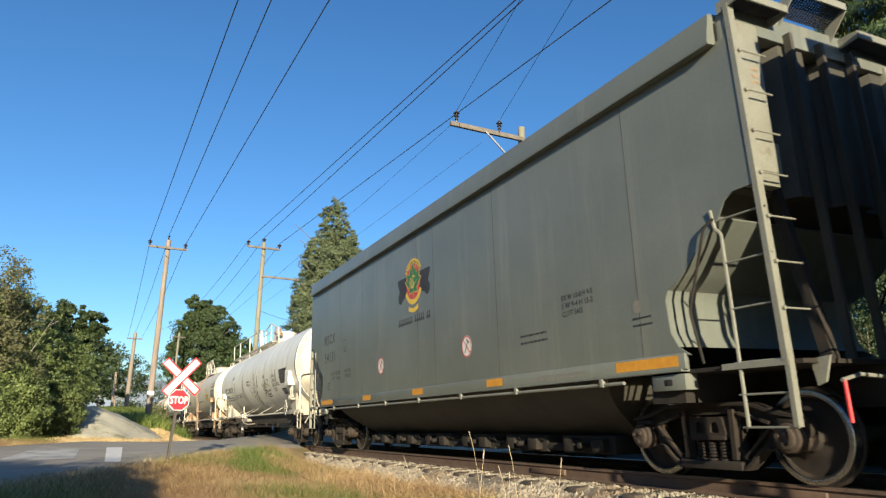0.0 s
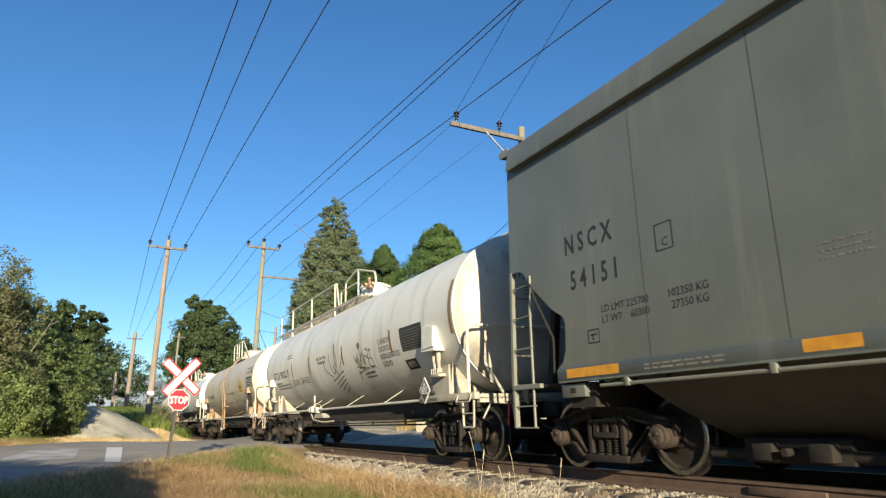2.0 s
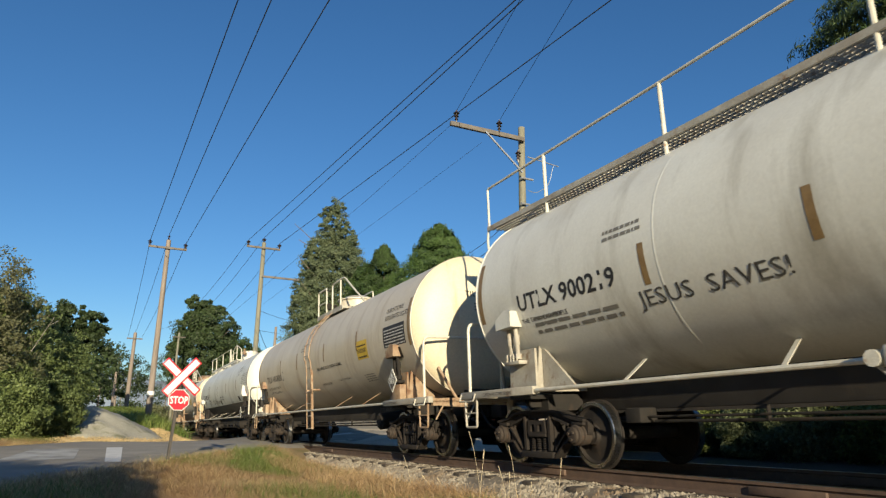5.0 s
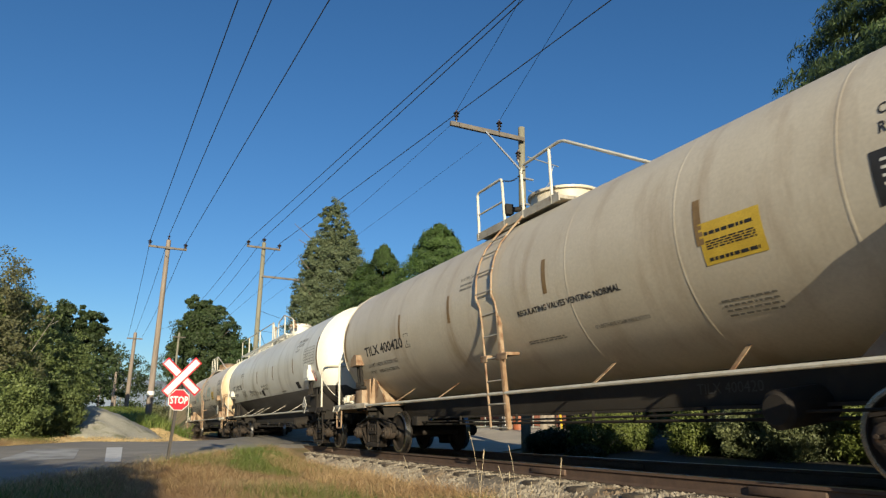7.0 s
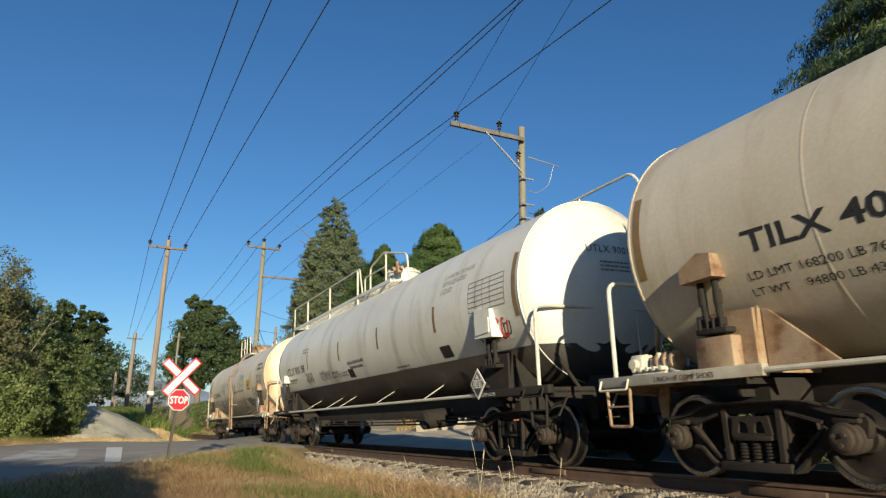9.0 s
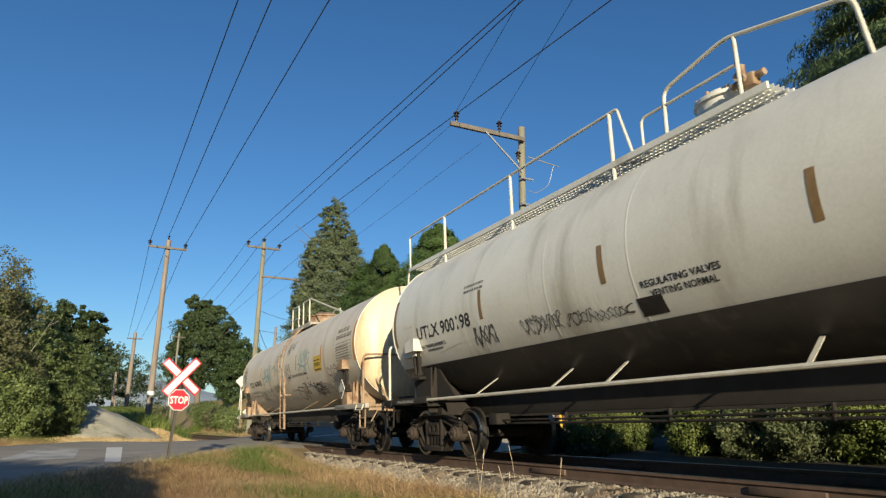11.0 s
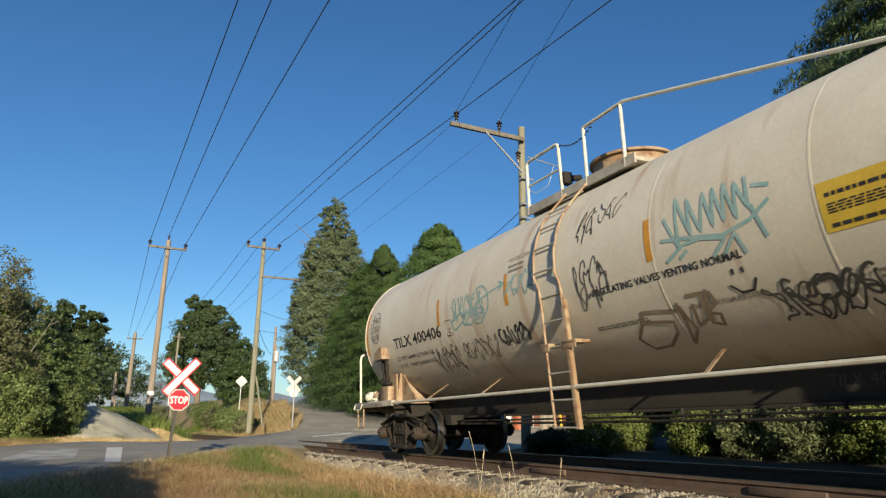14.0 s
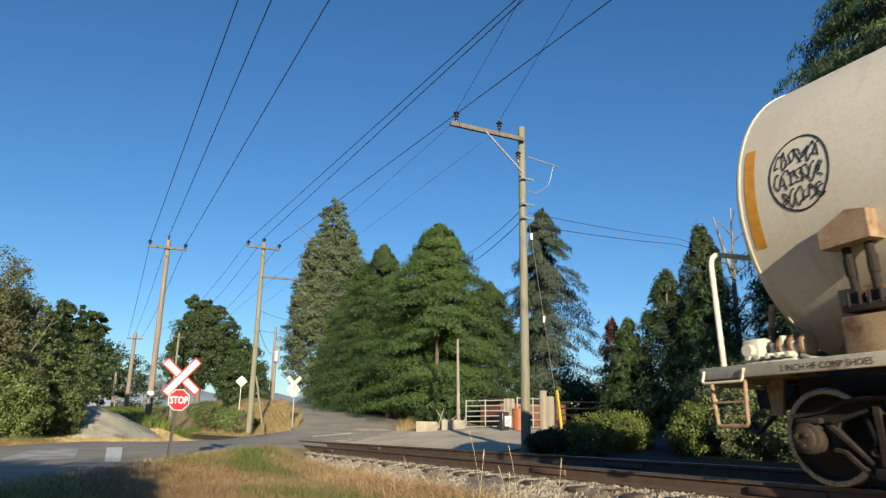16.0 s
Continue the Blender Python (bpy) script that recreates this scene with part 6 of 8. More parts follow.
flat_quad("stop_line", [(-1.6, 15.2), (-0.35, 15.2), (-0.35, 19.3), (-1.3, 19.3)], M_LINEOLD, "faded old road marking", 0.006)
flat_quad("stop_line", [(9.1, 32.1), (11.3, 32.95), (11.2, 33.35), (9.0, 32.5)], M_LINE, "white painted stop bar on the asphalt", 0.012)


def inside(poly, x, y):
    hit = False
    for (ax, ay), (bx, by) in zip(poly, poly[1:] + poly[:1]):
        if (ay > y) != (by > y) and x < (bx - ax) * (y - ay) / (by - ay) + ax:
            hit = not hit
    return hit


# Dark sheet laid over the ground that lies in shade.
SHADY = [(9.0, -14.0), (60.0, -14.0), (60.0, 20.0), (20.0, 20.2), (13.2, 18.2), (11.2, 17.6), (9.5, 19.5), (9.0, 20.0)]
tagged(sheet("undergrowth_soil", steps_of([(9, 30, 60), (30, 60, 8)]), steps_of([(-14, 21, 90)]), lambda x, y: ground_z(x, y) + 0.03 + 0.03 * noise.noise((x, y, 5)), M_SHADESOIL, lambda x, y: inside(SHADY, x, y)), "soil under the bushes beside the track, coloured dark for its shade", "ground", kind="structure")
DRIVE = [(9.4, 21.0), (11.0, 18.2), (13.0, 18.6), (19, 21.5), (23, 24.5), (18.2, 27.6), (13.4, 29.6), (13.6, 34.5), (11.5, 36), (9.4, 31.5)]
tagged(sheet("driveway", steps_of([(9, 24, 50)]), steps_of([(18, 36.5, 60)]), lambda x, y: ground_z(x, y) + 0.045 + 0.015 * noise.noise((x * 2, y * 2, 1)), M_GRAVELROAD, lambda x, y: inside(DRIVE, x, y)), "pale gravel driveway beside the crossing", "driveway", kind="structure")


# ---- plants ----
def quads(name, corners, material, parent=None, label=""):
    """Many small four-cornered leaves in one mesh; corners is an array (n, 4, 3)."""
    n = len(corners)
    me = bpy.data.meshes.new(name)
    me.vertices.add(n * 4), me.loops.add(n * 4), me.polygons.add(n)
    me.vertices.foreach_set("co", corners.astype(np.float32).ravel())
    me.loops.foreach_set("vertex_index", np.arange(n * 4, dtype=np.int32))
    me.polygons.foreach_set("loop_start", np.arange(0, n * 4, 4, dtype=np.int32))
    me.update(calc_edges=True)
    me.materials.append(material)
    ob = new(name, me)
    ob.parent = parent
    return tagged(ob, label)


def unit(v):
    return v / np.maximum(np.linalg.norm(v, axis=-1, keepdims=True), 1e-6)


def leaves(rs, pos, out, size, aspect=0.55, droop=0.0, loose=0.9):
    """Pointed leaf quads at pos that roughly face out."""
    n = len(pos)
    nor = unit(out + rs.normal(0, loose, (n, 3)) * 0.6)
    tip = unit(np.cross(nor, rs.normal(0, 1, (n, 3))) + out * 0.5 + np.array([0, 0, -droop]))
    wid = unit(np.cross(nor, tip))
    s = (size * rs.uniform(0.6, 1.4, n))[:, None]
    a, b = tip * s, wid * s * aspect
    return np.stack([pos - a * 0.5, pos + b * 0.5 - a * 0.05, pos + a * 0.6, pos - b * 0.5 + a * 0.05], axis=1)


def crown_points(rs, blobs, n, clumps=60, spread=0.28, shell=0.35):
    """Points clumped near the surfaces of ellipsoid blobs, with their outward directions."""
    vol = np.array([b[3] * b[5] for b in blobs])
    which = rs.choice(len(blobs), size=clumps, p=vol / vol.sum())
    bl = np.array(blobs)
    d = unit(rs.normal(0, 1, (clumps, 3)))
    cen = bl[which, :3] + d * bl[which, 3:] * rs.uniform(1 - shell, 1.05, (clumps, 1))
    rad = (bl[which, 3:].mean(axis=1) * spread) * rs.uniform(0.6, 1.4, clumps)
    k = rs.randint(0, clumps, n)
    off = unit(rs.normal(0, 1, (n, 3))) * (rs.uniform(0, 1, (n, 1)) ** 0.45)
    pos = cen[k] + off * rad[k][:, None] * np.array([1, 1, 0.75])
    return pos, unit(off + d[k] * 0.8)


def trunk_mesh(bm, x, y, z0, h, r, seed, limbs=6, spread=1.5, lean=0.0):
    rnd = random.Random(seed)
    pts = [(x + lean * k / 6 + rnd.uniform(-1, 1) * 0.05 * h / 10, y + rnd.uniform(-1, 1) * 0.05 * h / 10, z0 + h * k / 6) for k in range(7)]
    for k in range(6):
        cyl(bm, pts[k], pts[k + 1], r * (1 - 0.14 * k), r * (1 - 0.14 * (k + 1)), n=8)
    for k in range(limbs):
        a, s = rnd.uniform(0, 6.28), rnd.uniform(0.35, 0.95)
        p = Vector(pts[0]).lerp(Vector(pts[-1]), s)
        q = p + Vector((math.cos(a), math.sin(a), rnd.uniform(0.3, 0.9))) * spread * rnd.uniform(0.5, 1.0)
        cyl(bm, p, q, r * 0.35 * (1.2 - s), r * 0.08, n=6)


M_BARK = surf("bark", (0.12, 0.095, 0.07), (0.2, 0.165, 0.125), size=3, rough=0.95, bump=1.0, fine=14, stretch=(4, 4, 0.6))
M_DEADWOOD = surf("bleached_dead_wood", (0.34, 0.31, 0.27), (0.24, 0.21, 0.18), size=3, rough=0.9, bump=0.6, fine=20, stretch=(4, 4, 0.5))
L_BRAMBLE = leafy("bramble_leaves", (0.185, 0.235, 0.075), (0.108, 0.148, 0.048), 0.3)
L_OLIVE = leafy("olive_shrub_leaves", (0.175, 0.175, 0.085), (0.105, 0.118, 0.052), 0.3)
L_SHRUB = leafy("shrub_leaves", (0.180, 0.205, 0.094), (0.108, 0.132, 0.055), 0.3)
L_BIRCH = leafy("grey_green_leaves", (0.135, 0.165, 0.085), (0.062, 0.086, 0.042))
L_CEDAR = leafy("cedar_sprays", (0.058, 0.102, 0.018), (0.026, 0.052, 0.010), 0.15, 0.55)
L_SPRUCE = leafy("spruce_needles", (0.05, 0.075, 0.045), (0.03, 0.05, 0.03), 0.1, 0.4)
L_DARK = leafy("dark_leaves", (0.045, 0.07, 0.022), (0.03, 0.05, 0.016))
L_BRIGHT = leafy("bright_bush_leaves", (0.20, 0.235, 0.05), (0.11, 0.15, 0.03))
L_RUST = leafy("rusty_dying_leaves", (0.17, 0.07, 0.04), (0.12, 0.055, 0.03))


def broadleaf(name, label, blobs, material, n, size, clumps, trunk=None, seed=1, spread=0.28, shell=0.35, cat="tree"):
    """A tree or shrub: trunk with limbs and a crown of clumped leaves."""
    rs = np.random.RandomState(seed)
    e = thing(name, label, cat)
    if trunk:
        bm = bmesh.new()
        trunk_mesh(bm, *trunk, seed, 9, max(b[3] for b in blobs))
        part("trunk", bm, M_BARK, e)
    pos, out = crown_points(rs, blobs, n, clumps, spread, shell)
    quads("crown", leaves(rs, pos, out, size), material, e)
    return e


def conifer(name, label, x, y, z0, h, r, material, n, size, seed, power=1.0, droop=0.5, trunk_r=0.22, rag=0.2, low=0.03, boughs=36):
    """A cone of drooping sprays, layered along many branches."""
    rs = np.random.RandomState(seed)
    e = thing(name, label, "tree")
    bm = bmesh.new()
    trunk_mesh(bm, x, y, z0 - 0.2, h * 0.97, trunk_r, seed, 0)
    part("trunk", bm, M_BARK, e)
    nb = int(h * boughs)
    s = rs.uniform(low, 1, nb) ** 0.85
    ang = rs.uniform(0, 2 * np.pi, nb)
    reach = r * (1 - s) ** power * rs.uniform(1 - rag, 1 + rag * 0.6, nb) + 0.12
    k = rs.randint(0, nb, n)
    along = rs.uniform(0.0, 1, n) ** 0.45
    a = ang[k] + rs.normal(0, 0.12, n)
    rad = reach[k] * along
    pos = np.stack([x + np.cos(a) * rad, y + np.sin(a) * rad, z0 + s[k] * h - droop * rad * along * 0.35 + rs.normal(0, 0.12, n)], axis=1)
    out = np.stack([np.cos(a), np.sin(a), np.full(n, 0.25)], axis=1)
    quads("crown", leaves(rs, pos, out, size, 0.2, droop * 1.6, 0.7), material, e)
    return e


# bramble and shrub bank beyond the road
bank = "leafy green shrub in the overgrown bank beyond the road"
for i, (x, y, rx, h, n) in enumerate(((-15.5, 30, 4.5, 8.5, 7000), (-10.5, 28.5, 3.4, 7.6, 9000), (-7.0, 27.6, 2.6, 7.0, 10000), (-4.6, 27.8, 2.2, 6.4, 11000), (-3.3, 29.4, 1.6, 5.2, 9000))):
    z = ground_z(x, y)
    broadleaf("shrub", bank, [(x, y, z + h * 0.62, rx, rx, h * 0.42), (x + 0.4, y - 1.0, z + h * 0.3, rx * 1.05, rx * 0.9, h * 0.36), (x - 0.8, y, z + h * 0.8, rx * 0.6, rx * 0.6, h * 0.22)], (L_SHRUB, L_BRAMBLE, L_SHRUB, L_OLIVE, L_BRAMBLE)[i], n * 5, 0.095, 900, (x, y, z - 0.2, h * 0.8, 0.12), 20 + i, 0.12, 0.34, "shrub")
for i, (x, y, rx, h) in enumerate(((-8.8, 24.6, 2.2, 2.6), (-6.2, 25.0, 1.9, 3.0), (-4.2, 25.6, 1.7, 2.8), (-2.8, 26.4, 1.3, 2.4), (-1.7, 28.6, 1.15, 2.1), (-2.4, 30.4, 1.2, 2.8), (-1.75, 31.8, 1.25, 4.3)  )):
    z = ground_z(x, y)
    broadleaf("bramble", "low green bramble bush at the foot of the bank", [(x, y, z + h * 0.42, rx, rx * 0.9, h * 0.55)], L_BRAMBLE, 26000, 0.08, 500, None, 40 + i, 0.17, 0.3, "shrub")
broadleaf("tree", "young broadleaf tree above the gravel heap", [(-0.75, 34, 4.6, 0.75, 0.75, 0.75), (-1.3, 34, 3.9, 0.9, 0.9, 0.9), (-1.9, 34, 5.0, 0.9, 0.8, 0.8)], L_DARK, 15000, 0.13, 110, (-1.4, 34, 0, 4.6, 0.1), 51, 0.24, 0.6)
bm = bmesh.new()
cyl(bm, (-2.25, 25.6, 2.7), (-1.72, 25.4, 3.85), 0.010, 0.004, n=7)
cyl(bm, (-1.85, 25.5, 3.55), (-1.55, 25.4, 3.75), 0.008, 0.004, n=6)
tagged(part("dead_branch", bm, M_DEADWOOD), "bare pale dead branch sticking out of the shrubs", "branch")
for i, (x, y, r, h) in enumerate(((-3.5, 62, 3.2, 7.5), (-2.0, 82, 3.4, 8.5), (-0.5, 104, 3.6, 9.0), (3.2, 150, 4.5, 11), (9.0, 185, 5, 12), (-9, 70, 5, 10), (16, 210, 6, 14))):
    z = ground_z(x, y)
    broadleaf("tree", "dark broadleaf tree along the far track", [(x, y, z + h * 0.55, r, r, h * 0.45)], L_DARK, 3000, 0.42, 60, (x, y, z, h * 0.7, 0.15), 60 + i)
for i, (x, y, r, h) in enumerate(((10.4, 56, 1.0, 1.5), (10.8, 62, 1.2, 1.8), (11.0, 69, 1.4, 2.0), (11.2, 76, 1.5, 2.2), (11.5, 84, 1.7, 2.4), (12.2, 94, 2.0, 2.6), (3.6, 60, 1.3, 1.5), (3.9, 72, 1.5, 1.7))):
    z = ground_z(x, y)
    broadleaf("bramble", "green weedy bramble on the bank beyond the crossing", [(x, y, z + h * 0.4, r, r * 1.6, h * 0.55)], L_BRAMBLE if i % 3 else L_OLIVE, 9000, 0.16, 140, None, 320 + i, 0.26, 0.4, "shrub")
# gravel heap
rs = np.random.RandomState(3)
bm = bmesh.new()
bmesh.ops.create_grid(bm, x_segments=36, y_segments=30, size=1)
for v in bm.verts:
    u, w = v.co.x, v.co.y
    px, py = 0.55 + u * 2.9, 31.6 + w * 3.6
    k = max(0.0, 1 - math.hypot(u + 0.30, w) ** 1.25)
    v.co = (px, py, ground_z(px, py) - 0.1 + 1.22 * k + (0.16 * noise.noise((px, py, 2)) + 0.05 * noise.noise((px * 4, py * 4, 2))) * (k > 0.02))
tagged(part("gravel_mound", bm, surf("grey_gravel_heap", (0.42, 0.40, 0.33), (0.32, 0.31, 0.25), size=1.0, rough=0.95, bump=1.0, fine=26, c=(0.16, 0.16, 0.09), c_size=0.7, c_edge=(0.55, 0.68))), "heap of grey gravel beside the track", "gravel heap")
# trees beyond the crossing
broadleaf("tree", "large dark broadleaf tree beyond the crossing", [(13.8, 116, 12.0, 5.0, 5.0, 6.2), (10.2, 116, 10.0, 2.6, 2.6, 4.2), (17.6, 116, 10.5, 3.2, 3.2, 5.0), (13.0, 116, 17.6, 2.8, 2.8, 2.6), (16.0, 116, 16.6, 2.2, 2.2, 2.4), (10.8, 116, 15.2, 1.9, 1.9, 2.0)], leafy("maple_leaves", (0.060, 0.092, 0.030), (0.038, 0.062, 0.020)), 70000, 0.36, 460, (13.5, 116, 2, 14, 0.5), 71, 0.2, 0.5)
broadleaf("tree", "round green bushy tree beyond the crossing", [(15.6, 90, 6.4, 2.6, 2.6, 4.2), (14.2, 90, 5.0, 2.0, 2.0, 3.0), (17.2, 91, 5.0, 2.0, 2.0, 3.4)], leafy("mid_green_leaves", (0.062, 0.105, 0.028), (0.036, 0.066, 0.018)), 34000, 0.24, 300, (15.6, 90, 2, 6, 0.3), 72, 0.22, 0.45)
broadleaf("poplar", "tall grey-green poplar with an uneven crown behind the cedars", [(18.7, 63, 13.4, 3.3, 3.3, 5.4), (18.5, 63, 18.6, 1.5, 1.5, 3.7), (20.2, 63.4, 16.6, 1.3, 1.4, 3.0), (17.2, 63, 15.0, 1.5, 1.6, 3.6), (21.2, 63, 13.0, 1.7, 2.0, 3.4), (18.4, 63, 7.6, 4.0, 4.0, 5.0), (16.2, 63, 11.2, 1.5, 1.7, 3.0)], L_BIRCH, 150000, 0.17, 2600, (18.7, 63, 2, 17, 0.35), 73, 0.13, 0.42)
cedar = "dense green cedar in the hedge beside the road"
for i, (x, y, h, r, n) in enumerate(((15.7, 32.8, 10.6, 4.6, 90000), (18.0, 31.4, 7.4, 2.8, 34000), (14.6, 36.8, 8.6, 2.9, 36000), (15.6, 41.0, 11.0, 4.4, 70000), (16.2, 46.5, 10.6, 4.6, 60000), (17.2, 52.5, 9.0, 3.4, 24000), (18.4, 59.0, 8.0, 3.2, 18000), (20.0, 66.5, 7.0, 3.2, 14000), (16.9, 36.4, 9.4, 3.4, 36000))):
    x, y, r = x * 1.13, y * 1.13, r * 1.13
    z = ground_z(x, y)
    h = (h + ground_z(x / 1.13, y / 1.13) - 0.67) * 1.13 + 0.67 - z
    conifer("cedar", cedar, x, y, z, h, r, L_CEDAR, int(n * 2.1), 0.17, 280 + i, 0.52 if i < 3 else 0.64, 0.5, 0.16, 0.26, 0.04)
conifer("spruce", "tall dark spruce behind the gate", 29.5, 43.0, 1.5, 15.6, 5.0, L_SPRUCE, 80000, 0.24, 95, 0.6, 1.1, 0.3, 0.75, 0.1, 16)
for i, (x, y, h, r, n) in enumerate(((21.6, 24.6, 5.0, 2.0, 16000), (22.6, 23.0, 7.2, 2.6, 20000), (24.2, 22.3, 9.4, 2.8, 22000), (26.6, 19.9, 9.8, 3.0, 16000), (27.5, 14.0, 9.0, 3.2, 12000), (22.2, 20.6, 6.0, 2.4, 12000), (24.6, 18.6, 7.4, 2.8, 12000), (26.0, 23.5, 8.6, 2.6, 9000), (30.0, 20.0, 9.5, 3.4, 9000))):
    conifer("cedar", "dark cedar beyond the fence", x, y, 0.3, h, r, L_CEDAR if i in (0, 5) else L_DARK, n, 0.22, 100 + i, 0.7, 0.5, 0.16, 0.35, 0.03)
conifer("cedar", "rusty brown dying cedar by the fence", 30.2, 36.0, 0.5, 7.0, 1.9, L_RUST, 9000, 0.24, 111, 0.7, 0.3, 0.12, 0.55, 0.05, 20)
conifer("cedar", "tall broad dark green cedar beside the track", 30.4, 15.0, 0.3, 21.6, 9.2, leafy("tall_cedar_sprays", (0.060, 0.095, 0.024), (0.030, 0.052, 0.014), 0.15, 0.5), 150000, 0.30, 112, 0.36, 0.9, 0.4, 0.26, 0.06, 24)
# The two low dark bushes by the pole carry shade in their leaf colour.
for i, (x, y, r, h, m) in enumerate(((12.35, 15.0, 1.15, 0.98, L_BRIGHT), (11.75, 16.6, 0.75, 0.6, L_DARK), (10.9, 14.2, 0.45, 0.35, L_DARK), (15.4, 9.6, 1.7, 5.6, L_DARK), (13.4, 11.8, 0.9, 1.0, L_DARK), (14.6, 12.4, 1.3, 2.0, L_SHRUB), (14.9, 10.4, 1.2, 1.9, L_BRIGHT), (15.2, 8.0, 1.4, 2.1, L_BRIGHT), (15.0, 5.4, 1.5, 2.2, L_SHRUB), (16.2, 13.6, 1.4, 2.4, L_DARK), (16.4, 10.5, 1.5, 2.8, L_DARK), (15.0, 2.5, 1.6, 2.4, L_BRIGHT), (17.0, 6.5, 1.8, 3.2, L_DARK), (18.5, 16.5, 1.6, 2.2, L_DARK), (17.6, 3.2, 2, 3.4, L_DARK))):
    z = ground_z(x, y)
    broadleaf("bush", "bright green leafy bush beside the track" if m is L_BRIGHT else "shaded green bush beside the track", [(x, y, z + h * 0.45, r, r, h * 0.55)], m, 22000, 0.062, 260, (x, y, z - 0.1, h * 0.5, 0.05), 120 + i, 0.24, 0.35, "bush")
for i, (x, y, r, h) in enumerate(((24, 33, 2.6, 2.6), (30, 33, 3.0, 3.0), (35, 30, 3.2, 4.0), (33, 48, 4, 5), (40, 42, 5, 6), (26, 50, 3.4, 4.6), (38, 25, 4, 6), (40, 15, 5, 8))):
    broadleaf("bush", "dark leafy bush behind the fence", [(x, y, 0.5 + h * 0.45, r, r, h * 0.5)], L_DARK, 3000, 0.3, 60, None, 140 + i, 0.3, 0.3, "bush")
for i, (x, y, r, h) in enumerate(((17.0, 39.0, 1.0, 1.3), (17.3, 43.2, 1.1, 1.3), (17.7, 47.0, 1.2, 1.4), (18.4, 52.0, 1.2, 1.5), (19.4, 57.5, 1.3, 1.5), (16.6, 35.6, 0.8, 0.9))):
    z = ground_z(x, y)
    broadleaf("bush", "low dark bush at the foot of the hedge", [(x, y, z + h * 0.4, r, r, h * 0.55)], L_DARK, 9000, 0.10, 120, None, 240 + i, 0.28, 0.35, "bush")
for i, (x, y, r, h, m) in enumerate(((13.0, 12.4, 0.8, 1.15, L_BRIGHT), (13.2, 10.9, 0.9, 1.5, L_SHRUB), (13.1, 9.5, 0.9, 1.6, L_SHRUB), (13.3, 8.0, 1.0, 1.7, L_BRIGHT), (13.4, 6.4, 1.0, 1.8, L_BRIGHT), (13.5, 4.8, 1.0, 1.8, L_BRIGHT))):
    z = ground_z(x, y)
    broadleaf("bush", "leafy green bush close beside the track", [(x, y, z + h * 0.42, r, r, h * 0.56)], m, 20000, 0.06, 240, None, 260 + i, 0.24, 0.35, "bush")
# bare snag
bm = bmesh.new()
trunk_mesh(bm, 25.3, 21.6, 0.3, 10.4, 0.2, 150, 14, 1.7, 0.2)
cyl(bm, (25.3, 21.6, 7.5), (24.6, 21.8, 10.2), 0.1, 0.03, n=7)
tagged(part("dead_tree", bm, M_DEADWOOD), "bare bleached dead tree trunk", "dead tree")
# tree behind the camera, whose shade lies on the verge
broadleaf("tree", "leafy tree that shades the road verge", [(-5.1, -2.0, 2.6, 2.3, 1.4, 1.25), (-3.3, -1.8, 2.3, 0.9, 1.0, 1.0), (-7.4, -2.2, 2.6, 2.0, 1.4, 1.25)], L_DARK, 30000, 0.2, 260, (-4.9, -2.0, -0.7, 3.4, 0.16), 160, 0.34, 0.9)
# Trees added out of view; they block sky light from the cars' ends.
for i, (x, y, r, h) in enumerate(((18.0, 3.5, 3.0, 9.5), (17.6, -1.5, 3.0, 9.0), (21.0, 7.5, 3.2, 10.5), (22.5, 0.5, 3.6, 11.0))):
    broadleaf("tree", "unseen dark tree beside the track, added to cut sky light", [(x, y, h * 0.55, r, r, h * 0.46), (x, y, h * 0.22, r * 0.95, r, h * 0.24)], L_DARK, 9000, 0.3, 160, (x, y, -0.2, h * 0.7, 0.2), 190 + i, 0.34, 0.35)

# Ring of unseen trees, added to lower the sky's fill light on the train.
for i, (x, y, r, h) in enumerate(((-23, 13, 3.0, 7.0), (-23.5, 7, 3.4, 8.0), (-22, 1, 3.2, 7.4), (-23, -5, 3.6, 8.4), (-22, -11, 3.4, 7.6), (-19, -18, 3.8, 7.6), (-13, -28, 4, 7), (-4, -33, 4, 7), (3, -33, 4, 7), (10, -35, 4, 7.4), (16.5, -26, 3.6, 8), (17, -18, 3.6, 8.4), (16.8, -11, 3.4, 8), (17.2, -4, 3.2, 7.6), (-17, 19, 3.6, 7.5))):
    z = ground_z(x, y)
    broadleaf("tree", "unseen broadleaf tree added to hold back sky light", [(x, y, z + h * 0.55, r, r * 1.1, h * 0.45), (x, y, z + h * 0.25, r * 0.9, r, h * 0.25)], L_SHRUB if i % 2 else L_DARK, 4200, 0.34, 90, (x, y, z - 0.2, h * 0.7, 0.16), 170 + i, 0.34, 0.35)


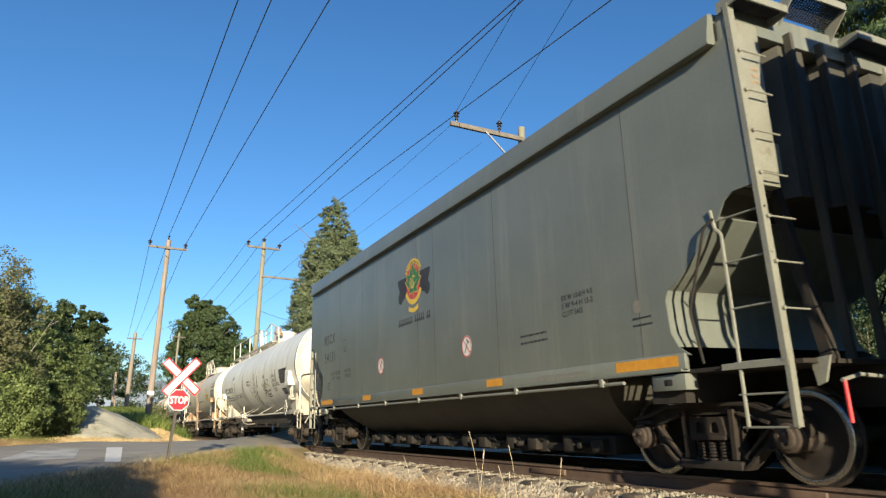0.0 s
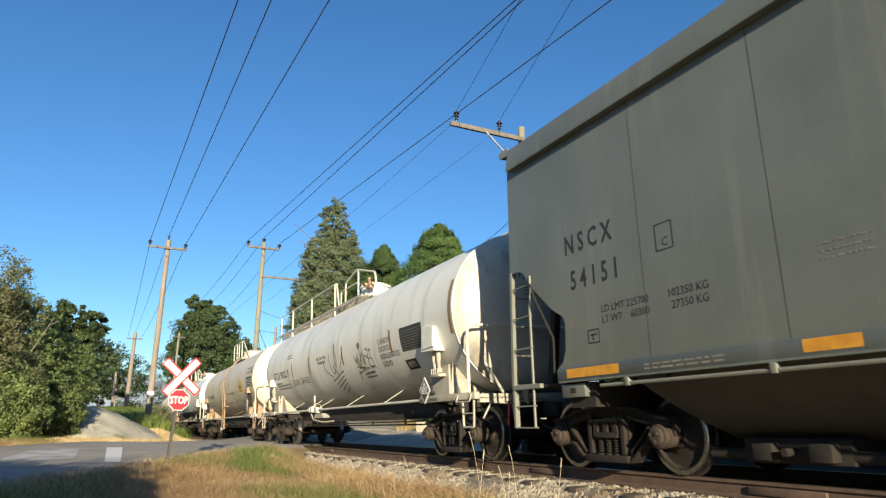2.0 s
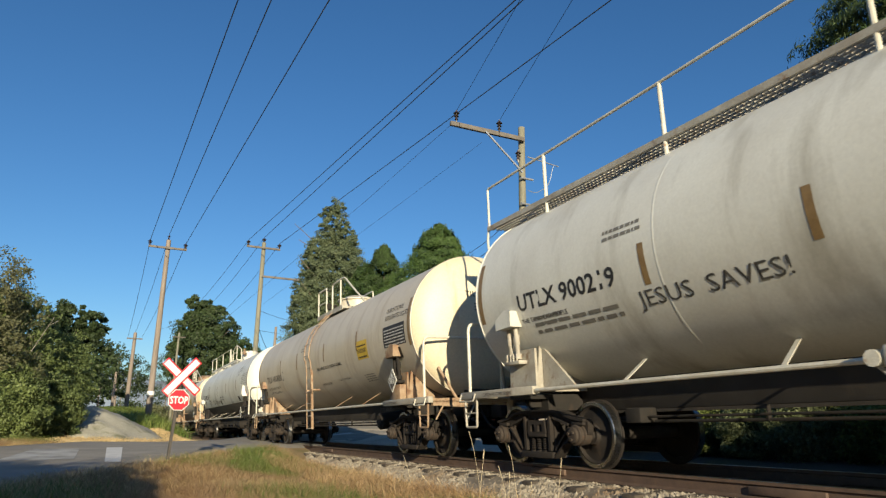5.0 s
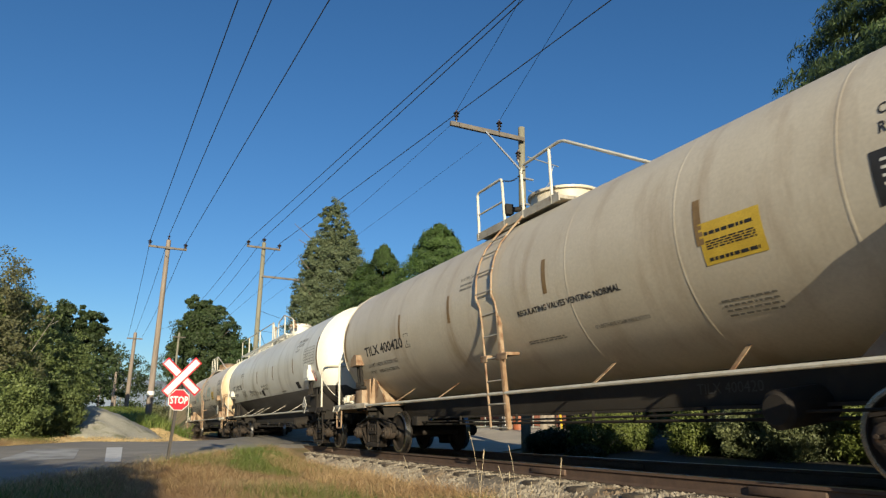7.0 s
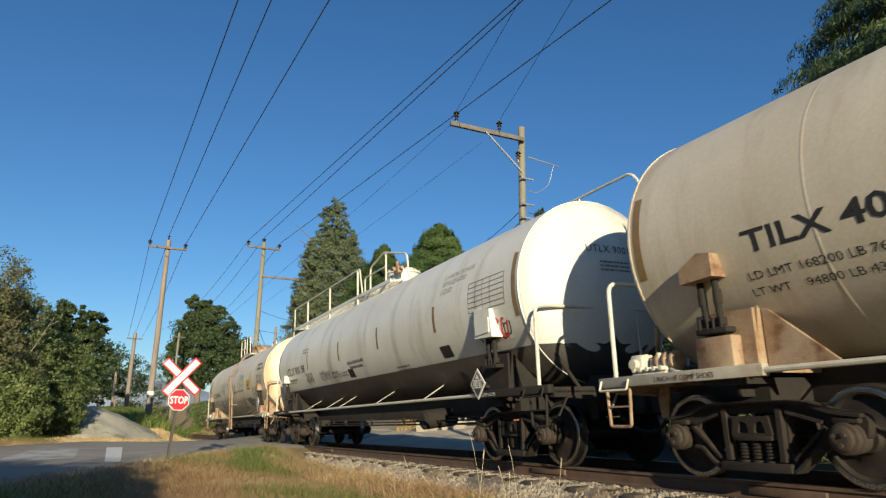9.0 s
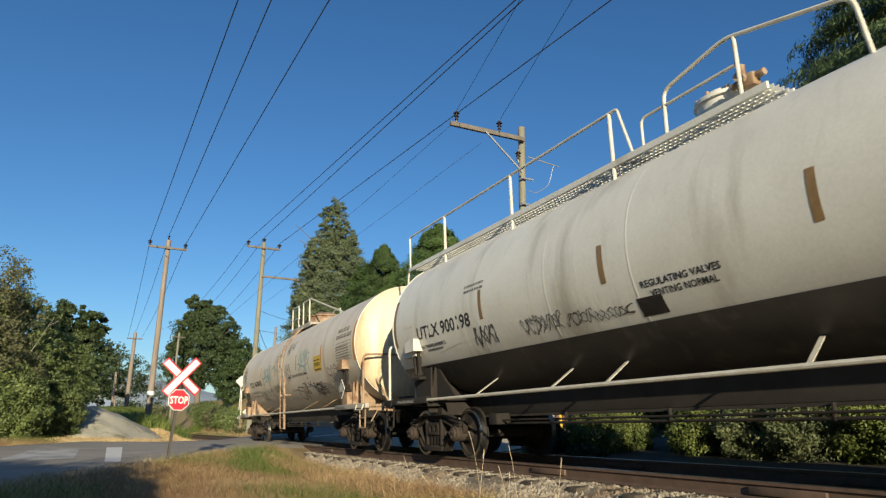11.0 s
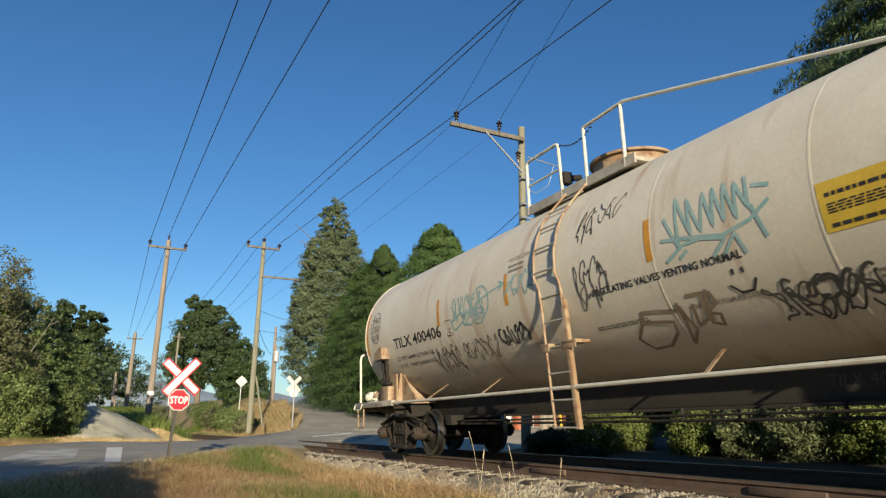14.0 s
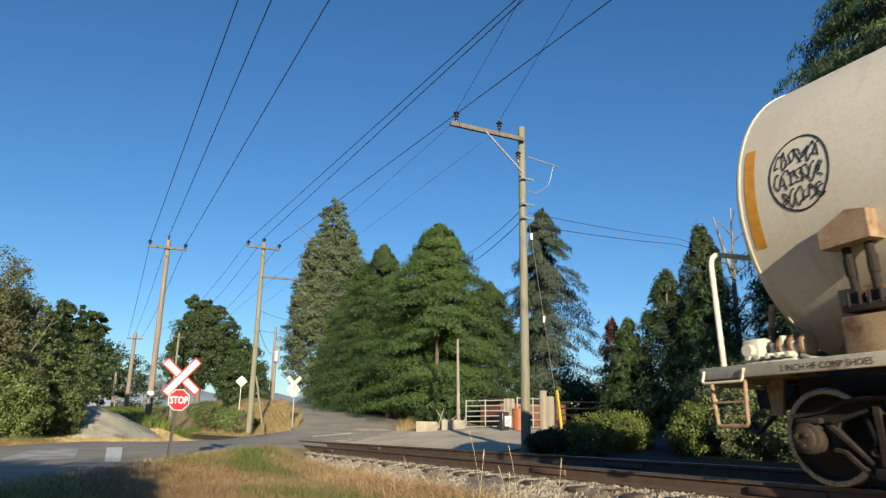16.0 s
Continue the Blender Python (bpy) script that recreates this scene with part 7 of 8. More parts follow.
# grass: dry and green blades, one object each
def grass(name, label, material, n, area, height, width, seed, keep, lean=0.8, verge=0.15):
    rs = np.random.RandomState(seed)
    pts = []
    while len(pts) < n:
        x, y = rs.uniform(area[0], area[2]), rs.uniform(area[1], area[3])
        rd, rz, rw = road_near(x, y)
        if rd < rw + verge or 4.9 < x < (9.3 if y < 32.4 else 8.3) or not keep(x, y, rs):
            continue
        pts.append((x, y, ground_z(x, y)))
    p = np.array(pts)
    m = len(p)
    a = rs.uniform(0, 2 * np.pi, m)
    h = height * rs.uniform(0.25, 1.0, m) ** 1.4 * 1.9
    d = np.stack([np.cos(a), np.sin(a), np.zeros(m)], axis=1)
    side = np.stack([-np.sin(a), np.cos(a), np.zeros(m)], axis=1) * (width * rs.uniform(0.6, 1.4, m))[:, None]
    mid = p + d * (h * lean * 0.35)[:, None] + np.array([0, 0, 1]) * (h * 0.6)[:, None]
    tip = p + d * (h * lean * rs.uniform(0.6, 1.6, m))[:, None] + np.array([0, 0, 1]) * h[:, None]
    low = np.stack([p - side, p + side, mid + side * 0.7, mid - side * 0.7], axis=1)
    up = np.stack([mid - side * 0.7, mid + side * 0.7, tip + side * 0.1, tip - side * 0.1], axis=1)
    return tagged(quads(name, np.concatenate([low, up]), material), label, "grass", kind="stuff")


def patchy(x, y, rs, lo):
    return noise.noise((x * 0.45, y * 0.35, 9)) + rs.uniform(-0.35, 0.35) > lo


def verge_green(x, y):
    """The lusher patch of the verge by the crossing."""
    return x > 2.5 + max(0.0, 0.24 * (y - 16)) + 0.7 * noise.noise((y * 0.8, x, 2)) and y > 13.2 + 1.8 * noise.noise((x * 1.3, y * 0.6, 4)) and x + 0.12 * y < 7.3 + 0.4 * noise.noise((x * 2, y, 7))


grass("dry_grass", "short dry orange-brown grass on the verge", M_DRYGRASS, 80000, (-2.5, 7.5, 4.75, 24), 0.11, 0.0038, 1, lambda x, y, rs: patchy(x, y, rs, -0.35) and not (verge_green(x, y) and rs.uniform() < 0.85) and rs.uniform() < 0.25 + 0.5 * (road_near(x, y)[0] - 3), 1.3, 0.2)
grass("golden_grass", "short golden grass by the road's edge", M_GOLDGRASS, 30000, (-2.5, 7.5, 4.75, 25), 0.10, 0.0038, 7, lambda x, y, rs: not verge_green(x, y) and patchy(y, x, rs, 0.0), 1.3, 0.1)
grass("green_grass", "green grass on the verge", M_GRASS, 34000, (-2.5, 7.5, 4.75, 25), 0.14, 0.0035, 2, lambda x, y, rs: (verge_green(x, y) or not patchy(x, y, rs, -0.25)) and rs.uniform() < 0.4 + 0.5 * (road_near(x, y)[0] - 3), 1.0, 0.2)
grass("golden_grass", "tall dry golden grass beyond the crossing", M_GOLDGRASS, 76000, (8.3, 32.4, 14.5, 80), 0.34, 0.013, 3, lambda x, y, rs: True)
grass("golden_grass", "dry grass strip along the far road edge", M_GOLDGRASS, 22000, (-14, 19, 4.6, 46), 0.07, 0.007, 4, lambda x, y, rs: road_near(x, y)[0] < 5.4 or x > 2.4)
grass("green_grass", "green weeds beyond the crossing", M_GRASS, 46000, (0, 40, 14, 95), 0.42, 0.022, 5, lambda x, y, rs: x < 4.6 or (y > 52 and x < 8.5) or y > 80)
grass("dry_grass", "dry tufts at the ballast edge", M_DRYGRASS, 22000, (3.5, 5.5, 4.9, 20), 0.17, 0.004, 6, lambda x, y, rs: patchy(x, y, rs, -0.1))

# single tall stalks before the track
rnd = random.Random(12)
for x, y, h, lean in ((4.95, 8.84, 1.08, -0.2), (4.73, 8.47, 0.85, 0.06), (5.02, 7.98, 0.92, -0.14), (5.03, 7.1, 0.79, 0.06), (4.68, 10.63, 0.66, -0.17), (4.78, 9.56, 0.39, -0.17), (4.68, 9.69, 0.42, -0.26), (4.84, 7.94, 0.66, -0.14), (4.84, 7.91, 0.58, 0.01), (4.92, 7.48, 0.49, -0.02)):
    z = ground_z(x, y) - 0.02
    top = z + h + (-0.53 - z)
    bm = bmesh.new()
    bow = [(x + lean * k ** 1.7, y + 0.01 * math.sin(5 * k), z + (top - z) * k) for k in (0, 0.25, 0.5, 0.75, 1)]
    pipe(bm, bow, 0.0022, n=5)
    for k in range(7):
        q = 0.86 + 0.02 * k
        a = (x + lean * q ** 1.7, y, z + (top - z) * q)
        cyl(bm, a, (a[0] + rnd.uniform(-0.006, 0.006) + lean * 0.04, y + rnd.uniform(-0.006, 0.006), a[2] + 0.03), 0.0032, 0.0014, n=5)
    tagged(part("grass_stalk", bm, M_STRAW), "tall thin pale dry grass stalk beside the track", "grass", "dry grass stalks")

# loose ballast stones
rs = np.random.RandomState(8)
n = 34000
xs_ = 7 + np.where(rs.uniform(0, 1, n) < 0.72, rs.uniform(-2.75, -0.8, n), rs.uniform(-0.7, 2.4, n))
ys_ = 5 + 20 * rs.uniform(0, 1, n) ** 1.3
dx_ = np.abs(xs_ - 7)
zs_ = np.interp(dx_, [0, 0.6, 1.25, 2.1, 2.75], [-0.235, -0.235, -0.205, -0.45, -0.60])
octa = np.array([[1, 0, 0], [0, 1, 0], [-1, 0, 0], [0, -1, 0], [0, 0, 1], [0, 0, -1]], float)
faces = np.array([[0, 1, 4], [1, 2, 4], [2, 3, 4], [3, 0, 4], [1, 0, 5], [2, 1, 5], [3, 2, 5], [0, 3, 5]])
ang = rs.uniform(0, 6.28, n)
rot = np.zeros((n, 3, 3))
rot[:, 0, 0], rot[:, 0, 1], rot[:, 1, 0], rot[:, 1, 1], rot[:, 2, 2] = np.cos(ang), -np.sin(ang), np.sin(ang), np.cos(ang), 1
sz = rs.uniform(0.012, 0.05, (n, 1, 1)) * rs.uniform(0.6, 1.4, (n, 6, 3)) * np.array([1, 1, 0.7])
co = np.einsum("nij,nkj->nki", rot, octa[None] * sz) + np.stack([xs_, ys_, zs_ + 0.012], axis=1)[:, None, :]
me = bpy.data.meshes.new("ballast_stones")
me.from_pydata(co.reshape(-1, 3).tolist(), [], (faces[None] + (np.arange(n) * 6)[:, None, None]).reshape(-1, 3).tolist())
me.materials.append(M_STONE)
# Stones past the near rail get the same shade in their colour.
me.materials.append(surf("shade_toned_stone", (0.07, 0.058, 0.046), (0.04, 0.034, 0.027), size=6.0, rough=0.95, bump=0.3, fine=50, vary=0.5))
me.polygons.foreach_set("material_index", np.repeat(xs_ > 6.3, 8).astype(np.int32))
stones = new("ballast_stones", me)
stones.matrix_basis = RAILS
tagged(stones, "loose grey crushed stones of the ballast", "stones", kind="stuff")


# ---- poles, wires, signs, fences ----
M_POLE = surf("weathered_pole_wood", (0.27, 0.225, 0.185), (0.20, 0.165, 0.135), size=2, rough=0.9, bump=0.6, fine=16, stretch=(5, 5, 0.4), c=(0.11, 0.085, 0.06), c_size=1.5, c_stretch=(3, 3, 0.3))
M_POLEGREEN = surf("treated_pole_wood", (0.235, 0.225, 0.17), (0.175, 0.17, 0.125), size=2, rough=0.9, bump=0.6, fine=16, stretch=(5, 5, 0.4), c=(0.11, 0.10, 0.07), c_size=1.2, c_stretch=(3, 3, 0.3))
M_ARM = surf("grey_crossarm_wood", (0.17, 0.15, 0.125), (0.12, 0.105, 0.09), size=3, rough=0.9, bump=0.5, fine=20)
M_GALV = surf("galvanised_steel", (0.5, 0.51, 0.52), (0.4, 0.41, 0.42), size=6, rough=0.4, bump=0.05, fine=60, metal=0.6)
M_PORCELAIN = surf("dark_porcelain", (0.04, 0.03, 0.03), (0.07, 0.05, 0.045), size=8, rough=0.25, bump=0, fine=60)
M_WIRE = surf("weathered_wire", (0.03, 0.032, 0.035), (0.045, 0.047, 0.05), size=8, rough=0.6, bump=0, fine=60)
M_SIGNRED = surf("sign_red_sheet", (0.62, 0.03, 0.05), (0.52, 0.025, 0.04), size=3, rough=0.4, bump=0.02, fine=60)
M_SIGNWHITE = surf("sign_white_sheet", (0.80, 0.80, 0.78), (0.72, 0.72, 0.70), size=3, rough=0.4, bump=0.02, fine=60)
M_SIGNBACK = surf("bare_aluminium", (0.50, 0.51, 0.52), (0.44, 0.45, 0.46), size=3, rough=0.45, bump=0.03, fine=60, metal=0.3)
M_SIGNAGED = surf("aged_white_sign_sheet", (0.64, 0.63, 0.58), (0.56, 0.55, 0.50), size=3, rough=0.5, bump=0.02, fine=60)
M_POST = surf("dark_steel_sign_post", (0.055, 0.05, 0.045), (0.08, 0.07, 0.06), size=4, rough=0.7, bump=0.2, fine=60)


def insulator(bm, x, y, z, r=0.13):
    for k in range(3):
        cyl(bm, (x, y, z + 0.10 * k), (x, y, z + 0.10 * k + 0.07), r * (0.75 + 0.25 * k), r * 0.4 * (0.75 + 0.25 * k), n=12)
    cyl(bm, (x, y, z - 0.1), (x, y, z + 0.32), r * 0.3, n=8)


def utility_pole(label, x, y, z0, z1, r, arms, material=None, lean=0.0):
    """arms: x from, x to, height, places of the insulators."""
    e = thing("utility_pole", label, "utility pole", "poles along the track")
    bm = bmesh.new()
    cyl(bm, (x, y, z0), (x + lean, y, z1), r, r * 0.72, n=16)
    part("pole", bm, material or M_POLE, e)
    for x0, x1, z, pins in arms:
        bm = bmesh.new()
        rbox(bm, min(x0, x1), y - r - 0.10, z - 0.07, max(x0, x1), y - r + 0.01, z + 0.07, 0.01)
        arm = part("crossarm", bm, M_ARM, e, "weathered wooden crossarm")
        for px in pins:
            bm = bmesh.new()
            insulator(bm, px, y - r - 0.04, z + 0.12)
            part("insulator", bm, M_PORCELAIN, arm, "dark porcelain insulator")
    return e


P3 = utility_pole("tall weathered wooden utility pole with crossarm", 2.72, 48.0, 0.2, 12.35, 0.20, [(1.5, 3.9, 11.75, (1.57, 3.80))])
bm = bmesh.new()
insulator(bm, 2.72, 48.0, 12.4, 0.08)
part("insulator", bm, M_PORCELAIN, P3)
bm = bmesh.new()
cyl(bm, (2.72, 48, 2.1), (2.72, 48, 2.35), 0.22, n=16)
part("marker_band", bm, M_SIGNWHITE, P3, "pale band round the pole")
P2 = utility_pole("tall weathered wooden utility pole with crossarms", 9.2, 48.8, -0.2, 13.2, 0.20, [(7.95, 10.35, 12.75, (8.05, 10.28)), (9.2, 11.9, 10.65, ())], M_POLEGREEN)
bm = bmesh.new()
insulator(bm, 9.2, 48.8, 13.25)
part("insulator", bm, M_PORCELAIN, P2)
P1 = utility_pole("weathered wooden utility pole with one-sided crossarm", 11.18, 17.3, -0.5, 10.02, 0.148, [(8.5, 11.15, 9.52, ())], M_POLEGREEN)
for px in (8.68, 10.2):
    bm = bmesh.new()
    insulator(bm, px, 17.06, 9.66, 0.08)
    part("insulator", bm, M_PORCELAIN, P1, "small porcelain insulator")
bm = bmesh.new()
beam(bm, (9.66, 16.98, 9.45), (11.02, 17.02, 8.35), 0.04, 0.05)
part("arm_brace", bm, M_GALV, P1, "bright galvanised brace")
bm = bmesh.new()
insulator(bm, 10.85, 17.0, 8.75, 0.08)
pipe(bm, [(11.0, 17.1, 8.9), (10.85, 17.0, 8.95), (10.8, 17.0, 8.7)], 0.02)
part("hanging_insulator", bm, M_PORCELAIN, P1)
bm = bmesh.new()
for z in (8.2, 7.35, 6.9):
    cyl(bm, (11.0, 17.1, z), (11.46, 17.1, z), 0.035, n=8)
part("pole_bolt", bm, M_GALV, P1)
bm = bmesh.new()
pipe(bm, [(11.4, 17.3, 9.05), (12.1, 17.3, 8.98), (12.6, 17.3, 8.93)], 0.02)
pipe(bm, [(11.4, 17.3, 7.9), (11.7, 17.3, 7.85), (12.2, 17.3, 8.2), (12.4, 17.3, 8.9)], 0.01, bend=0.2)
part("stand_off", bm, M_GALV, P1)
utility_pole("distant wooden utility pole along the track", 2.4, 83.0, 0.5, 9.9, 0.24, [(1.6, 3.2, 9.2, ())])
utility_pole("distant wooden utility pole along the track", 1.9, 134.0, 1.0, 10.3, 0.3, [])
utility_pole("distant wooden utility pole along the track", 1.2, 100.0, 1.0, 6.5, 0.2, [])
utility_pole("distant wooden utility pole beyond the crossing", 9.15, 109.0, -0.8, 13.2, 0.2, [(8.2, 10.1, 12.5, ())], M_POLEGREEN)
utility_pole("distant wooden utility pole beside the road", 20.7, 96.0, 2.5, 13.4, 0.24, [])
e = utility_pole("distant wooden utility pole beside the road", 19.2, 88.0, 2.5, 10.0, 0.22, [])
bm = bmesh.new()
cyl(bm, (19.2, 87.6, 7.9), (19.2, 87.6, 9.2), 0.36, n=18)
part("transformer", bm, M_SIGNBACK, e, "grey transformer can")


def wire(label, pts, r=0.016, sag=0.0, n=14, name="overhead_wire"):
    """A wire from point to point, hanging by sag in each span."""
    bm = bmesh.new()
    line = []
    for a, b in zip(pts, pts[1:]):
        a, b = Vector(a), Vector(b)
        line += [a.lerp(b, k / n) - Vector((0, 0, sag * 4 * (k / n) * (1 - k / n))) for k in range(n)]
    line.append(Vector(pts[-1]))
    pipe(bm, line, r, n=5)
    return tagged(part(name, bm, M_WIRE), label, "wire", "overhead wires")


def beyond(a, b, y):
    k = (y - a[1]) / (b[1] - a[1])
    return tuple(a[i] + (b[i] - a[i]) * k for i in range(3))


for a, b, c in (((1.57, 47.7, 12.15), (2.04, 17.17, 12.0), (1.7, 83, 9.4)), ((2.72, 47.9, 12.75), (2.87, 16.79, 12.0), (2.4, 83, 10.0)), ((3.80, 47.7, 12.15), (4.31, 16.14, 12.0), (3.1, 83, 9.4))):
    wire("dark overhead power wire along the track", [c, a], sag=0.5)
    wire("dark overhead power wire along the track", [a, b, beyond(a, b, -25)], 0.018)
for a, b, c in (((8.05, 48.4, 13.2), (9.04, 14.3, 12.2), (7.4, 132, 16.4)), ((9.2, 48.7, 13.6), (9.23, 14.22, 12.2), (9.8, 132, 16.8)), ((10.28, 48.4, 13.2), (11.4, 13.23, 12.2), (12.6, 132, 16.4))):
    wire("dark overhead power wire along the track", [c, a], sag=2.0)
    wire("dark overhead power wire along the track", [a, b, beyond(a, b, -25)], 0.018)
thin = "thin overhead wire from the pole"
wire(thin, [(8.68, 17.06, 9.95), (7.43, 11.52, 10.0), (2.0, -12.5, 10.2)], 0.007)
wire(thin, [(10.2, 17.06, 9.95), (8.5, 11.03, 10.0), (2.0, -12.0, 10.0)], 0.007)
wire(thin, [(8.55, 17.2, 9.5), (7.97, 22.78, 8.7), (6.0, 42, 6.5)], 0.006)
wire(thin, [(9.7, 17.3, 9.2), (8.91, 22.86, 8.4), (7.0, 36, 6.6)], 0.005)
wire(thin, [(11.08, 17.3, 7.15), (15.0, 27.87, 8.6)], 0.012, 0.08)
wire(thin, [(11.08, 17.3, 6.8), (15.2, 27.87, 8.2)], 0.014, 0.08)
wire(thin, [(11.4, 17.3, 7.15), (24.0, 23.59, 9.5), (40, 31.5, 12)], 0.012, 0.07)
wire(thin, [(11.4, 17.3, 6.75), (24.0, 23.59, 9.2), (40, 31.5, 11.6)], 0.014, 0.07)
wire("thin service wire beside the road", [(9.3, 48.8, 7.0), (19.2, 88, 9.0)], 0.02, 0.8)
wire("thin service wire beside the road", [(9.3, 48.8, 6.8), (19.5, 66, 8.8)], 0.014, 0.15)
wire("thin service wire beside the road", [(9.3, 48.8, 8.2), (19.5, 66, 10.0)], 0.014, 0.35)
wire("thin service wire beside the road", [(9.3, 48.8, 6.5), (10.5, 50.5, 3.0)], 0.014)
gy_ = thing("guy_wire", "steel guy wire with yellow guard by the pole", "guy wire")
bm = bmesh.new()
pipe(bm, [(11.45, 17.35, 6.85), (14.45, 20.05, 0.1)], 0.008, n=5)
for s in (0.06, 0.42):
    p = Vector((11.45, 17.35, 6.85)).lerp(Vector((14.45, 20.05, 0.1)), s)
    cyl(bm, p + Vector((0, 0, 0.1)), p - Vector((0, 0, 0.1)), 0.05, n=8)
part("cable", bm, M_GALV, gy_)
bm = bmesh.new()
cyl(bm, (13.92, 19.56, 1.8), (14.48, 20.06, 0.2), 0.045, n=10)
part("guard", bm, surf("yellow_plastic", (0.72, 0.5, 0.04), (0.62, 0.42, 0.03), size=5, rough=0.5, bump=0.02, fine=40), gy_, "yellow plastic guard")


def crossbuck(x, y, z0, zs, zx, face, scale=1.0):
    """Railway crossing sign with a board under the two blades; face is the turn about z."""
    back = abs(face) > 90
    e = thing("crossing_sign", "white crossbuck over a round plate, seen from behind" if back else "white crossbuck with red border over a red stop sign", "sign")
    e.matrix_basis = pose(x, y, 0, 0, 0, face)
    bm = bmesh.new()
    beam(bm, (-0.08 if not back else 0, 0.04, z0), (0.03, 0.04, zx + 0.1), 0.05, 0.05)
    part("post", bm, M_POST if not back else M_SIGNBACK, e, "thin steel post")
    for s in (-1, 1):
        a = radians(45 + (0 if s > 0 else 90) + (4 if not back else 0))
        d = Vector((math.cos(a), 0, math.sin(a)))
        m = Matrix.Translation((0.02, -0.012 * s - 0.02, zx)) @ Matrix.Rotation(-a, 4, "Y")
        for k, (w, h, dep, mm, nm) in enumerate(((0.6, 0.115, 0.0, M_SIGNRED if not back else M_SIGNAGED, "blade"), (0.565, 0.08, -0.004, M_SIGNWHITE if not back else M_SIGNAGED, "blade_face"))):
            bm = bmesh.new()
            rbox(bm, -w * scale, -0.004 + dep, -h * scale, w * scale, 0.004 + dep, h * scale, 0.001)
            bmesh.ops.transform(bm, matrix=m, verts=bm.verts)
            ob = part(nm, bm, mm, e)
    r = 0.265 * scale
    bm = bmesh.new()
    n = 8 if not back else 24
    for k, (rr, y0, mm, nm) in enumerate(((r, -0.05, M_SIGNWHITE, "plate"), (r * 0.93, -0.0565, M_SIGNRED, "plate_face"))):
        if back and k:
            break
        bm = bmesh.new()
        pts = [(rr * math.cos(math.pi / n + 2 * math.pi * i / n), rr * math.sin(math.pi / n + 2 * math.pi * i / n)) for i in range(n)]
        a = [bm.verts.new((px * 1.08, y0, zs + pz * 1.08)) for px, pz in pts]
        b = [bm.verts.new((px * 1.08, y0 + 0.006, zs + pz * 1.08)) for px, pz in pts]
        bm.faces.new(a), bm.faces.new(b[::-1])
        for i in range(n):
            j = (i + 1) % n
            bm.faces.new((a[i], b[i], b[j], a[j]))
        ob = part(nm, bm, mm, e, "red octagonal stop plate" if k else "")
    if not back:
        v, f = letters("STOP", 0.18 * scale, 1.0, 0.74, 0.03)
        w = max(px for px, pz in v)
        decal("lettering", (v, f), lambda px, pz: (px - w / 2, -0.060, zs - 0.09 * scale + pz), M_SIGNWHITE, e)
    return e


crossbuck(1.35, 14.7, -0.4, 1.03, 1.482, 12, 0.766)
crossbuck(9.08, 36.5, 0.3, 2.12, 2.55, 196, 0.88)
e = thing("warning_sign", "pale diamond warning sign on a thin post", "sign")
bm = bmesh.new()
cyl(bm, (9.95, 57.5, 1.4), (9.95, 57.5, 3.9), 0.04, n=8)
part("post", bm, M_SIGNBACK, e)
bm = bmesh.new()
a = [bm.verts.new((9.95 + dx, 57.42, 3.68 + dz)) for dx, dz in ((0.48, 0), (0, 0.48), (-0.48, 0), (0, -0.48))]
b = [bm.verts.new((v.co.x, 57.44, v.co.z)) for v in a]
bm.faces.new(a), bm.faces.new(b[::-1])
for i in range(4):
    bm.faces.new((a[i], b[i], b[(i + 1) % 4], a[(i + 1) % 4]))
part("plate", bm, M_SIGNBACK, e)
# leaning stake by the second sign
bm = bmesh.new()
cyl(bm, (8.6, 41.5, 0.3), (8.1, 42.0, 3.2), 0.06, n=8)
tagged(part("wooden_stake", bm, M_POLEGREEN), "leaning bare wooden stake in dry grass", "stake")

# concrete barriers, gate, fence, bin
M_CONCRETE = surf("rough_concrete", (0.35, 0.32, 0.26), (0.25, 0.23, 0.185), size=2, rough=0.9, bump=0.5, fine=30, c=(0.24, 0.2, 0.15), c_size=2)
M_GATE = surf("galvanised_gate", (0.27, 0.28, 0.25), (0.21, 0.22, 0.20), size=5, rough=0.5, bump=0.05, fine=60)
M_FENCEWOOD = surf("grey_fence_wood", (0.34, 0.30, 0.25), (0.25, 0.22, 0.18), size=2, rough=0.9, bump=0.6, fine=20, stretch=(5, 5, 0.5))
M_REDWOOD = surf("red_brown_boards", (0.20, 0.075, 0.05), (0.15, 0.06, 0.04), size=2, rough=0.9, bump=0.5, fine=20)
M_BIN = surf("rusty_orange_barrel", (0.32, 0.10, 0.04), (0.25, 0.08, 0.035), size=3, rough=0.6, bump=0.1, fine=40)
M_BLACKBAG = surf("black_plastic", (0.02, 0.02, 0.022), (0.035, 0.035, 0.04), size=3, rough=0.35, bump=0.1, fine=20)
for x, y, w in ((13.5, 29.2, 1.0), (14.6, 28.7, 1.1)):
    z = ground_z(x, y)
    bm = bmesh.new()
    rbox(bm, -w / 2, -0.35, 0, w / 2, 0.35, 0.48, 0.05)
    for v in bm.verts:
        v.co += Vector((noise.noise(v.co * 3), noise.noise(v.co * 3 + Vector((5, 0, 0))), 0.6 * noise.noise(v.co * 2))) * 0.04
    ob = tagged(part("concrete_block", bm, M_CONCRETE, None, "", pose(x, y, z - 0.02, 0, 0, -25)), "worn pale concrete block beside the driveway", "concrete block", "concrete blocks")
rnd = random.Random(4)
bm = bmesh.new()
